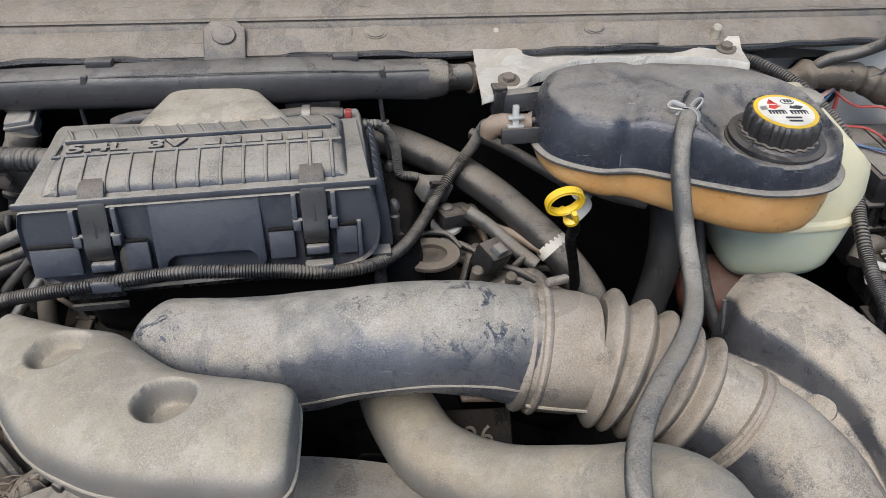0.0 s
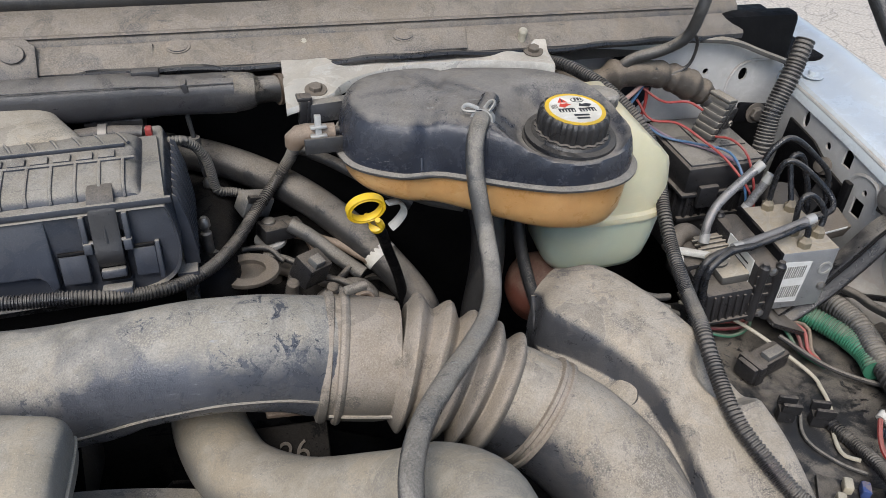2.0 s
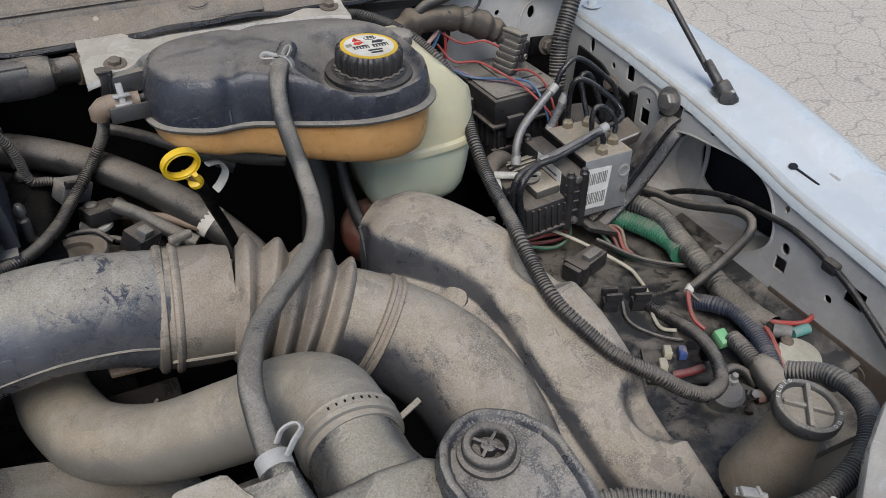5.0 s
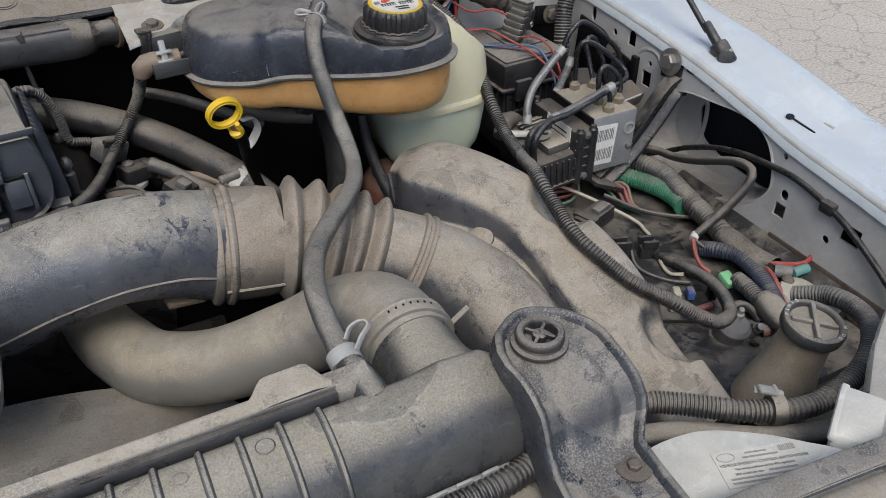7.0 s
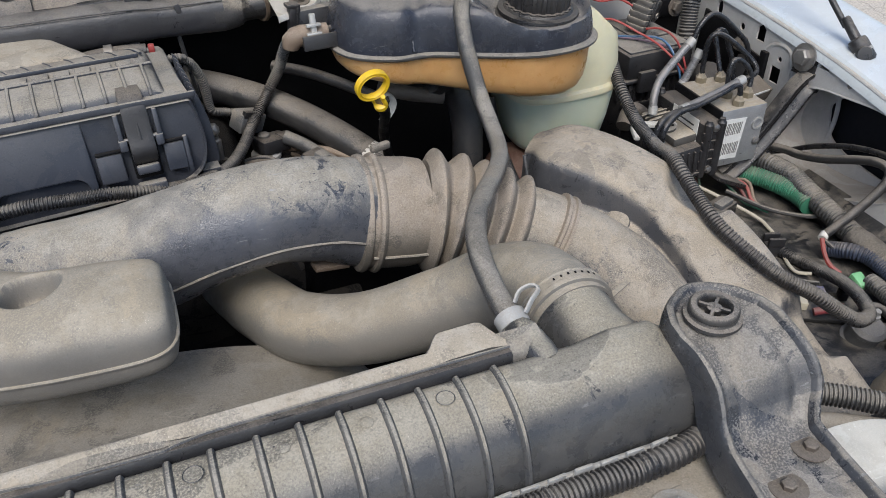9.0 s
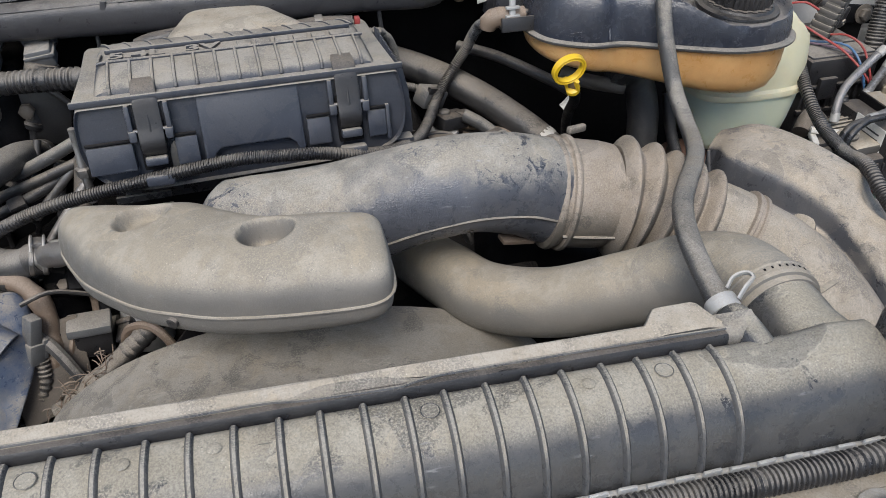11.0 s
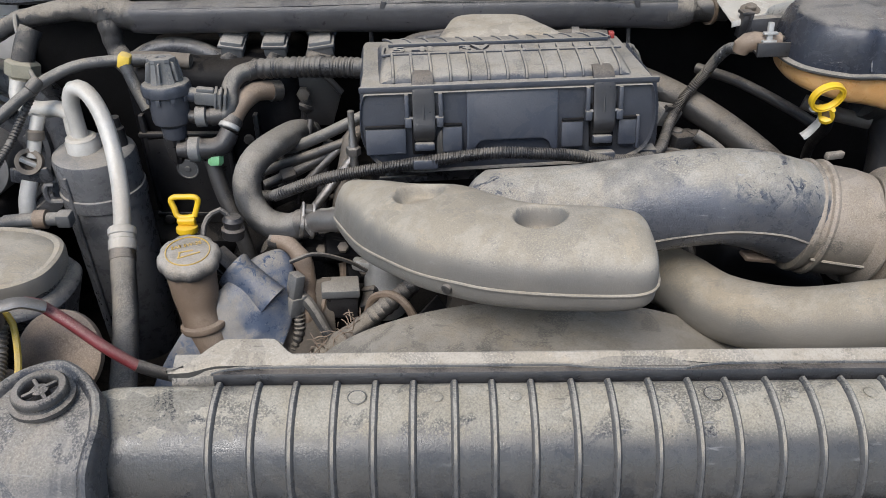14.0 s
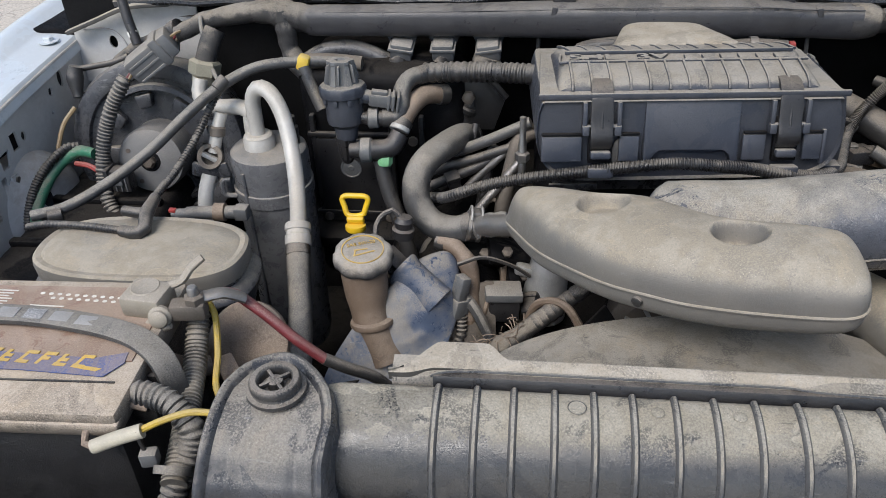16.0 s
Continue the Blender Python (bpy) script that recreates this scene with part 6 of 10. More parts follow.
hose("taped_loom", "thick brown-taped wiring loom under the cowl", "wiring loom", [(0.47, 0.80, 1.02), (0.524, 0.80, 1.011), (0.553, 0.80, 1.008), (0.586, 0.80, 1.019), (0.622, 0.80, 1.02), (0.661, 0.80, 1.011), (0.704, 0.797, 0.99), (0.718, 0.785, 0.978)], [0.015, 0.0145, 0.015, 0.0165, 0.0155, 0.017, 0.0165, 0.012], mat("brown_loom_tape", (0.045, 0.037, 0.03), 0.5, dust=0.75, dust_color=(0.24, 0.195, 0.145), low=0.2, high=0.9, bump=0.9, edge=0.5, scuff=0.6), 20, 0.002, wobble=0.26)
hose("loom_branch", "small taped loom branch looping up to the cowl", "wiring loom", [(0.585, 0.80, 1.02), (0.6, 0.795, 1.04), (0.635, 0.785, 1.055), (0.655, 0.775, 1.075), (0.662, 0.77, 1.11), (0.675, 0.78, 1.15)], 0.0068, RUBBER, 10, 0.004, wobble=0.08)
hose("loom_wire", "thin black wire loop beside the loom", "wire", [(0.66, 0.775, 1.078), (0.675, 0.785, 1.06), (0.672, 0.79, 1.03), (0.645, 0.79, 1.02), (0.63, 0.79, 1.03)], 0.002, RUBBER, 8)

# ---- behind the engine: hoses and wiring ----
hose("heater_hose", "thick black rubber coolant hose sloping behind the intake", "hose", [(0.06, 0.80, 0.965), (0.11, 0.782, 0.962), (0.165, 0.762, 0.946), (0.215, 0.735, 0.925), (0.26, 0.695, 0.902), (0.293, 0.662, 0.878), (0.322, 0.635, 0.842), (0.33, 0.62, 0.80)], 0.0185, RUBBER, 20)
hose("hose_tag", "torn white paper tag wrapped round a hose", "tag", [(0.2795, 0.676, 0.889), (0.2825, 0.6725, 0.8865), (0.2855, 0.6695, 0.884)], [0.0191, 0.0194, 0.0191], FADE, 20, 0.002, open_end=True, wobble=0.05)
hose("coolant_hose", "black rubber hose running down below the coolant reservoir", "hose", [(0.36, 0.66, 0.98), (0.385, 0.665, 0.965), (0.397, 0.655, 0.93), (0.395, 0.64, 0.88), (0.385, 0.63, 0.82), (0.38, 0.62, 0.76)], 0.0185, RUBBER, 20)
hose("drain_hose", "narrow grey hose under the coolant reservoir", "hose", [(0.30, 0.68, 0.97), (0.33, 0.665, 0.962), (0.37, 0.655, 0.955)], 0.0085, GRIME, 12)
hose("thin_hose", "thin black hose crossing behind the oil dipstick", "hose", [(0.2, 0.77, 0.975), (0.24, 0.735, 0.972), (0.29, 0.70, 0.955), (0.32, 0.685, 0.94)], 0.0065, RUBBER, 12)
hose("thin_hose", "thin black hose dropping behind the reservoirs", "hose", [(0.43, 0.66, 0.94), (0.435, 0.64, 0.89), (0.45, 0.60, 0.83), (0.47, 0.57, 0.78)], 0.007, RUBBER, 12)
conduit("wiring_conduit", "black corrugated wiring conduit draped past the air filter housing", [(0.204, 0.66, 1.042), (0.205, 0.69, 1.03), (0.204, 0.715, 1.01), (0.199, 0.73, 0.986), (0.188, 0.735, 0.965), (0.172, 0.725, 0.947), (0.155, 0.695, 0.94), (0.137, 0.65, 0.94), (0.117, 0.6, 0.95), (0.095, 0.567, 0.96), (0.07, 0.55, 0.966), (0.04, 0.54, 0.973), (0.013, 0.534, 0.981), (-0.03, 0.53, 0.986), (-0.065, 0.53, 0.987), (-0.11, 0.533, 0.98), (-0.155, 0.535, 0.972), (-0.235, 0.54, 0.955), (-0.29, 0.55, 0.93), (-0.31, 0.62, 0.886), (-0.34, 0.66, 0.862)], 0.0064, CONDUIT, pitch=0.0023)
conduit("wiring_conduit", "small black corrugated conduit beside the air filter housing", [(0.05, 0.695, 1.029), (0.092, 0.7, 1.029), (0.098, 0.705, 1.024), (0.105, 0.71, 1.017), (0.11, 0.715, 1.006), (0.114, 0.72, 0.993), (0.116, 0.725, 0.974), (0.117, 0.73, 0.957), (0.121, 0.73, 0.949), (0.136, 0.735, 0.943), (0.155, 0.735, 0.935)], 0.0052, HOSE, pitch=0.0026)


def ignition_coil(p, label):
    t = thing("ignition_coil", label, "ignition coil", "ignition coils")
    x, y, z = p
    part("stud", lathe([(0.0055, -0.05), (0.0055, -0.004), (0.0035, -0.002), (0.0035, 0.002), (0.0055, 0.004), (0.0055, 0.01), (0.003, 0.014), (0.001, 0.0145)], Matrix.Translation((x, y, z)), 10), STEEL, t, "bright steel stud")
    part("nut", lathe([(0.0105, -0.036), (0.0105, -0.028), (0.006, -0.026)], Matrix.Translation((x, y, z)), 6), STEEL, t, smooth=False)
    part("washer_boss", lathe([(0.014, -0.05), (0.014, -0.04), (0.011, -0.036), (0.004, -0.035)], Matrix.Translation((x, y, z)), 16), GRIME, t)
    part("coil_body", box(0.035, 0.03, 0.05, pose(x + 0.005, y, z - 0.07), 0.006), DARK, t)
    return t


ignition_coil((0.108, 0.754, 0.938), "black ignition coil with a steel stud")
ignition_coil((0.1105, 0.6385, 0.965), "black ignition coil with a steel stud")


def injector(p):
    t = thing("fuel_sensor", "black fuel line sensor with a white collar and steel neck", "sensor")
    x, y, z = p
    part("neck", tube([(x - 0.004, y - 0.012, z - 0.09), (x, y - 0.006, z - 0.05), (x, y, z - 0.012)], 0.0095, 14), GRIME, t)
    part("collar", lathe([(0.014, -0.012), (0.0175, -0.01), (0.0175, -0.006), (0.014, -0.004)], Matrix.Translation(p), 20), ZINC, t)
    part("body", box(0.04, 0.026, 0.018, pose(x + 0.008, y, z + 0.005, 0, 8, 25), 0.004), CAPM, t)
    part("plug", box(0.02, 0.016, 0.014, pose(x + 0.024, y + 0.004, z + 0.006, 0, 10, 25), 0.003), CAPM, t)
    part("cap", lathe([(0.007, 0.01), (0.007, 0.018), (0.003, 0.02), (0.0005, 0.02)], Matrix.Translation(p), 12), STEEL, t)
    return t


injector((0.168, 0.705, 0.905))
hose("fuel_hose", "grey rubber fuel hose ending at the tagged hose", "hose", [(0.19, 0.70, 0.918), (0.21, 0.69, 0.908), (0.235, 0.675, 0.89), (0.262, 0.655, 0.876)], 0.008, HOSE, 14)
con = thing("wiring_connector", "dark square wiring connector over the engine", "connector", "engine connectors")
part("shell", box(0.034, 0.022, 0.024, pose(0.155, 0.722, 0.935, 10, 20, 30), 0.003), CONNECT, con)
part("latch", box(0.012, 0.006, 0.008, pose(0.155, 0.71, 0.948, 10, 20, 30), 0.001), CAPM, con)
con = thing("wiring_connector", "dark wiring connector over the valve cover", "connector", "engine connectors")
part("shell", box(0.03, 0.026, 0.028, pose(0.206, 0.618, 0.92, 20, 10, 40), 0.003), CAPM, con)
part("latch", box(0.012, 0.012, 0.008, pose(0.212, 0.608, 0.936, 20, 10, 40), 0.001), CONNECT, con)
hose("engine_loom", "brown-taped engine wiring loom", "wiring loom", [(0.20, 0.64, 0.84), (0.225, 0.64, 0.865), (0.255, 0.64, 0.872), (0.272, 0.63, 0.85), (0.274, 0.615, 0.81)], 0.0095, RUBBER, 12, 0.004, wobble=0.1)
hose("engine_loom", "thin braided wiring branch", "wiring loom", [(0.16, 0.62, 0.84), (0.19, 0.635, 0.855), (0.22, 0.65, 0.86), (0.25, 0.66, 0.885)], 0.004, RUBBER, 10, 0.004, wobble=0.1)
hose("engine_loom", "black wiring branch across the rail", "wiring loom", [(0.2, 0.75, 0.945), (0.23, 0.73, 0.93), (0.25, 0.71, 0.915), (0.262, 0.69, 0.90)], 0.0045, RUBBER, 10, 0.004)
part_r = thing("lifting_eye", "rusty brown bracket eye on the engine", "bracket")
part("eye", lathe([(0.013, -0.003), (0.0225, -0.003), (0.0235, 0), (0.0225, 0.003), (0.013, 0.003), (0.013, -0.003)], frame_to((0.145, 0.627, 0.918), (0, -0.25, 1)) @ Matrix.Diagonal((1.35, 0.9, 1, 1)), 28), GRIME, part_r)
for i, (x, y) in enumerate(((0.187, 0.58), (0.225, 0.605), (0.17, 0.6))):
    s = thing("fuel_injector_clip", "small grey injector clip", "clip", "injector clips")
    part("post", lathe([(0.006, -0.03), (0.006, 0.006), (0.004, 0.008), (0.0005, 0.008)], frame_to((x, y, 0.93 - 0.03 * i), (0.1, -0.2, 1)), 10), GRIME, s)
for x, y0, z0, x1, z1 in ((-0.2, 0.742, 1.045, -0.2, 0.96), (0.1, 0.738, 1.045, 0.108, 0.965)):
    s = thing("clip_rod", "thin grey rod hanging from the wiring trough", "rod", "hanging rods")
    part("rod", tube([(x, y0, z0), ((x + x1) / 2, y0, (z0 + z1) / 2), (x1, y0, z1)], 0.0024, 8), HOSE, s)
    part("collar", lathe([(0.004, -0.006), (0.0055, -0.006), (0.0055, 0.006), (0.004, 0.006)], Matrix.Translation(((x + x1) / 2, y0, (z0 + z1) / 2)), 10), HOSE, s)
s = thing("vacuum_valve", "small black vacuum valve behind the air filter housing", "valve")
part("body", tube([(-0.155, 0.70, 1.035), (-0.14, 0.70, 1.04), (-0.10, 0.70, 1.045)], 0.0085, 12), CAPM, s)
part("elbow", tube([(-0.152, 0.70, 1.035), (-0.152, 0.695, 1.015), (-0.152, 0.69, 0.99)], 0.008, 12), CAPM, s)
s = thing("air_sensor", "grey air sensor plug with a steel clamp on the housing", "sensor")
part("body", tube([(0.005, 0.69, 1.045), (0.03, 0.69, 1.047), (0.065, 0.688, 1.046)], 0.0075, 12), CAPM, s)
part("clamp", lathe([(0.008, -0.004), (0.0095, -0.004), (0.0095, 0.004), (0.008, 0.004)], frame_to((0.03, 0.69, 1.047), (1, 0, 0)), 16), STEEL, s)
part("red_tip", box(0.006, 0.008, 0.01, pose(0.07, 0.688, 1.047), 0.001), PINK, s)
s = thing("vacuum_chamber", "black rounded vacuum chamber behind the housing", "chamber")
part("body", tube([(0.005, 0.74, 1.035), (0.02, 0.74, 1.036), (0.06, 0.738, 1.036)], [0.011, 0.012, 0.011], 14), CAPM, s)


def oil_dipstick():
    t = thing("oil_dipstick", "bright yellow ring-handled oil dipstick", "dipstick")
    c = Vector((0.254, 0.543, 1.037))
    down = Vector((0.343, 0.343, -0.874)).normalized()
    way = Vector((0.12, -0.94, -0.32)).normalized()
    m = frame_to(c, way)
    bm = bmesh.new()
    loops = []
    n = 36
    for i in range(n):
        a = 2 * math.pi * i / n
        o = Vector((math.cos(a), math.sin(a), 0))
        loops.append([o * 0.0131 + Vector((0, 0, -0.0034)), o * 0.0166 + Vector((0, 0, -0.0034)), o * 0.0171 + Vector((0, 0, -0.0028)), o * 0.0171 + Vector((0, 0, 0.0028)), o * 0.0166 + Vector((0, 0, 0.0034)), o * 0.0155 + Vector((0, 0, 0.0034)), o * 0.0151 + Vector((0, 0, 0.0026)), o * 0.0142 + Vector((0, 0, 0.0026)), o * 0.0138 + Vector((0, 0, 0.0034)), o * 0.0131 + Vector((0, 0, 0.0034)), o * 0.0127 + Vector((0, 0, 0.0026)), o * 0.0127 + Vector((0, 0, -0.0026))])
    loops.append(loops[0])
    rings(bm, loops, cap=False)
    bm.transform(m)
    part("ring_handle", bm, YELLOW, t)
    base = c + down * 0.0165
    m2 = frame_to(base, down)
    part("handle_neck", box(0.0085, 0.003, 0.012, m2 @ Matrix.Translation((0, 0, 0.008)), 0.0008), BROWNM, t, "tan handle web")
    for o in (-1, 1):
        part("handle_rail", tube([m2 @ Vector((o * 0.0068, 0, -0.001)), m2 @ Vector((o * 0.0052, 0, 0.002)), m2 @ Vector((o * 0.0062, 0, 0.01)), m2 @ Vector((o * 0.0048, 0, 0.014))], 0.0024, 8, 0.003), YELLOW, t)
    part("handle_foot", lathe([(0.0055, 0.011), (0.007, 0.012), (0.007, 0.016), (0.002, 0.0165)], m2, 16), YELLOW, t)
    part("guide_tube", tube([base + down * 0.014, base + down * 0.03, (0.28, 0.60, 0.95), (0.298, 0.63, 0.88), (0.31, 0.64, 0.80)], [0.0065, 0.0055, 0.0055, 0.0055, 0.0055], 12), DARK, t, "black metal guide tube")
    return t


oil_dipstick()
s = thing("hose_clip", "white plastic clip curling round a bracket", "clip")
part("curl", tube([(0.285, 0.625, 0.985), (0.297, 0.63, 0.982), (0.303, 0.635, 0.968), (0.297, 0.64, 0.952), (0.29, 0.64, 0.945)], 0.005, 10, 0.003, flat=0.4), WHITE, s)

# ---- brake hydraulics and fuse box ----
def fuse_box():
    t = thing("fuse_box", "black plastic fuse box with a dusty lid", "fuse box")
    m = pose(0.713, 0.78, 0, 0, 0, 3)
    part("base", box(0.1, 0.108, 0.11, m @ Matrix.Translation((0, 0, 0.85)), 0.006), CAPM, t)
    part("lid", box(0.108, 0.122, 0.036, m @ Matrix.Translation((0, 0, 0.913)), 0.005), CAPM, t, "black glossy lid sides")
    top = part("lid_panel", box(0.098, 0.112, 0.004, m @ Matrix.Translation((0, 0, 0.9315)), 0.0015), BLACK, t, "dust-smeared lid top")
    part("lid_step", box(0.06, 0.07, 0.004, m @ Matrix.Translation((0.014, 0.012, 0.934)), 0.0015), BLACK, top)
    part("lid_skirt", box(0.116, 0.128, 0.005, m @ Matrix.Translation((0, 0, 0.8935)), 0.002), CAPM, t)
    for i in range(9):
        part("fin", box(0.004, 0.005, 0.028, m @ Matrix.Translation((-0.044 + 0.011 * i, -0.0555, 0.872)), 0.001), CAPM, t)
    for i in range(7):
        part("fin", box(0.005, 0.004, 0.028, m @ Matrix.Translation((-0.0515, -0.042 + 0.014 * i, 0.872)), 0.001), CAPM, t)
    part("latch", box(0.026, 0.008, 0.03, m @ Matrix.Translation((-0.025, -0.066, 0.893)), 0.002), CAPM, t)
    part("latch", box(0.008, 0.02, 0.036, m @ Matrix.Translation((-0.058, 0.0, 0.896)), 0.002), CAPM, t)
    part("side_rail", box(0.106, 0.006, 0.006, m @ Matrix.Translation((0, -0.0555, 0.855)), 0.001), CAPM, t)
    part("side_rail", box(0.06, 0.004, 0.012, m @ Matrix.Translation((0.015, -0.056, 0.835)), 0.001), CAPM, t)
    return t


fuse_box()
s = thing("relay_plug", "tan dusty ribbed relay plug standing on the fuse box", "relay")
m = pose(0.714, 0.776, 0.966, 8, 14, 32)
part("body", box(0.017, 0.026, 0.054, m, 0.003), LIPM, s)
for i in range(6):
    part("rib", box(0.02, 0.029, 0.0068, m @ Matrix.Translation((0.001, 0, -0.021 + 0.0086 * i)), 0.0012), LIPM, s)
part("spine", box(0.004, 0.031, 0.05, m @ Matrix.Translation((0.003, 0, -0.002)), 0.0015), CAPM, s)
part("cap", box(0.022, 0.03, 0.005, m @ Matrix.Translation((0, 0, 0.028)), 0.002), LIPM, s)
part("side_plug", box(0.016, 0.02, 0.03, m @ Matrix.Translation((0.017, -0.006, 0.004)), 0.003), CAPM, s)
part("plug_hole", lathe([(0.0045, 0), (0.0045, 0.002), (0.0025, 0.002), (0.0025, 0.0005)], m @ frame_to((0.018, -0.016, -0.002), (0, -1, 0)), 14), LIPM, s)
lines = (([(0.62, 0.8, 0.985), (0.638, 0.79, 0.962), (0.667, 0.775, 0.962), (0.69, 0.75, 0.951), (0.71, 0.715, 0.938), (0.729, 0.68, 0.908), (0.735, 0.67, 0.86)], PINK), ([(0.63, 0.8, 0.955), (0.66, 0.785, 0.938), (0.69, 0.76, 0.94), (0.715, 0.725, 0.945), (0.722, 0.695, 0.925), (0.728, 0.675, 0.88)], BLUEW),
         ([(0.64, 0.8, 0.95), (0.67, 0.78, 0.937), (0.70, 0.748, 0.938), (0.722, 0.712, 0.935), (0.73, 0.69, 0.9)], mat("mauve_wire", (0.2, 0.13, 0.19), 0.5, dust=0.3)), ([(0.716, 0.765, 0.945), (0.728, 0.745, 0.95), (0.738, 0.72, 0.94), (0.742, 0.695, 0.905), (0.742, 0.68, 0.86)], PINK), ([(0.625, 0.8, 1.0), (0.65, 0.79, 0.985), (0.68, 0.785, 0.985), (0.7, 0.78, 0.975)], PINK))
for k, (pts, mt) in enumerate(lines):
    hose("fuse_wire", "coloured wire lying across the fuse box lid", "wire", pts, 0.0016, mt, 8, group="fuse box wires")
hose("hanging_wire", "red wire hanging beside the loom", "wire", [(0.63, 0.80, 1.0), (0.632, 0.80, 0.98), (0.63, 0.802, 0.955)], 0.0022, PINK, 8)
hose("hanging_wire", "blue wire hanging beside the loom", "wire", [(0.625, 0.80, 1.005), (0.615, 0.80, 0.985), (0.6, 0.80, 0.965)], 0.0022, BLUEW, 8)
hose("hanging_wire", "pale pink wire pair beside the loom", "wire", [(0.622, 0.797, 1.008), (0.605, 0.795, 0.992), (0.58, 0.79, 0.98)], 0.0028, mat("pale_pink_wire", (0.5, 0.3, 0.27), 0.5, dust=0.4), 8)
conduit("wiring_conduit", "fat black corrugated conduit standing up to the fender", [(0.823, 0.793, 1.052), (0.804, 0.775, 1.018), (0.783, 0.76, 0.975), (0.774, 0.747, 0.929), (0.768, 0.74, 0.885), (0.768, 0.735, 0.83)], 0.0122, pitch=0.0038)


def abs_unit():
    t = thing("brake_control_unit", "dusty aluminium anti-lock brake unit with nuts and label", "brake unit")
    part("pump_block", box(0.07, 0.091, 0.08, pose(0.737, 0.6135, 0.871), 0.002), BLOCKM, t)
    part("gasket", box(0.004, 0.094, 0.083, pose(0.7015, 0.6135, 0.871), 0.001), DARK, t)
    part("control_module", box(0.03, 0.104, 0.07, pose(0.687, 0.61, 0.868), 0.005), CAPM, t, "black control module")
    sh = part("module_shell", box(0.062, 0.05, 0.045, pose(0.652, 0.583, 0.852, 0, -5, 0), 0.006), CAPM, t)
    part("module_step", box(0.044, 0.04, 0.012, pose(0.662, 0.59, 0.881, 0, -5, 0), 0.003), LIPM, sh)
    part("module_shell", box(0.06, 0.05, 0.04, pose(0.65, 0.633, 0.857, 0, -5, 0), 0.005), CAPM, t)
    part("module_step", box(0.036, 0.036, 0.01, pose(0.66, 0.63, 0.882, 0, -5, 0), 0.003), LIPM, t)
    for i in range(6):
        part("module_rib", box(0.003, 0.003, 0.036, pose(0.63 + 0.0088 * i, 0.557, 0.852, 0, -5, 0), 0.0008), CAPM, t)
    for i in range(4):
        part("module_rib", box(0.04, 0.003, 0.0028, pose(0.655, 0.612 + 0.008 * i, 0.8885, 0, -5, 0), 0.0008), LIPM, t)
    for i in range(5):
        part("module_rib", box(0.032, 0.0026, 0.004, pose(0.687, 0.5575, 0.84 + 0.013 * i), 0.0008), CAPM, t)
    part("module_flange", box(0.07, 0.058, 0.004, pose(0.652, 0.583, 0.836, 0, -5, 0), 0.001), CAPM, t)
    for x, y in ((0.678, 0.5585), (0.678, 0.6585), (0.697, 0.5585)):
        part("module_boss", lathe([(0.0058, 0), (0.0058, 0.072), (0.004, 0.074), (0.0035, 0.077), (0.001, 0.077)], Matrix.Translation((x, y, 0.832)), 12), CAPM, t)
    part("module_disc", lathe([(0.0125, 0), (0.0125, 0.003), (0.011, 0.004), (0.001, 0.004)], pose(0.646, 0.598, 0.8865, 0, -5, 0), 24), LIPM, t)
    part("module_slot", box(0.018, 0.003, 0.0012, pose(0.646, 0.598, 0.8912, 0, -5, -40), 0), DARK, t)
    part("module_lever", box(0.058, 0.008, 0.007, pose(0.638, 0.612, 0.886, 0, 3, -22), 0.002), WHITE, t, "pale grey locking lever")
    part("module_lever", box(0.008, 0.03, 0.007, pose(0.611, 0.612, 0.88, 0, 3, -22), 0.002), WHITE, t, "pale grey locking lever")
    part("plug_tube", tube([(0.655, 0.66, 0.872), (0.64, 0.658, 0.884), (0.625, 0.65, 0.886), (0.612, 0.638, 0.876)], 0.011, 14), GRIME, t)
    part("motor", lathe([(0.024, 0), (0.026, 0.003), (0.026, 0.05), (0.02, 0.054), (0.002, 0.055)], frame_to((0.765, 0.655, 0.885), (0.35, 1, 0)), 24), CAPM, t)
    lab = part("label", box(0.036, 0.0008, 0.056, pose(0.7225, 0.5674, 0.87, 0, 4, 0), 0), LABEL, t, "white barcode label", smooth=False)
    for i in range(11):
        for dz, h in ((0.0145, 0.016), (-0.013, 0.016)):
            part("print_bar", box(0.0008 if i % 3 else 0.0016, 0.0008, h, pose(0.7225 + 0.0027 * (i - 5), 0.5667, 0.87 + dz, 0, 4, 0), 0), FADED, lab, smooth=False)
    lab = part("label", box(0.0008, 0.052, 0.034, pose(0.6716, 0.596, 0.888), 0), LABEL, t, "smudged white label", smooth=False)
    for i in range(4):
        part("print_bar", box(0.0008, 0.036, 0.002, pose(0.6712, 0.596, 0.895 - 0.007 * i), 0), INK, lab, smooth=False)
    for x, z in ((0.702, 0.84), (0.688, 0.898), (0.688, 0.84), (0.765, 0.86)):
        part("screw", lathe([(0.005, 0), (0.005, 0.003), (0.001, 0.0045)], frame_to((x, 0.568 if x > 0.7 else 0.558, z), (0, -1, 0)), 12), STEEL, t)
    part("port", lathe([(0.0085, -0.001), (0.0085, 0.0015), (0.006, 0.0016), (0.006, -0.0005)], frame_to((0.762, 0.568, 0.885), (0, -1, 0)), 18), ALU, t)
    for x, y in ((0.732, 0.652), (0.733, 0.578), (0.759, 0.593), (0.734, 0.602), (0.757, 0.645)):
        part("line_nut", lathe([(0.0075, -0.002), (0.0075, 0.007), (0.0055, 0.009), (0.0035, 0.013)], Matrix.Translation((x, y, 0.911)), 6), BRASS, t, "dull brass line nut", smooth=False)
    return t


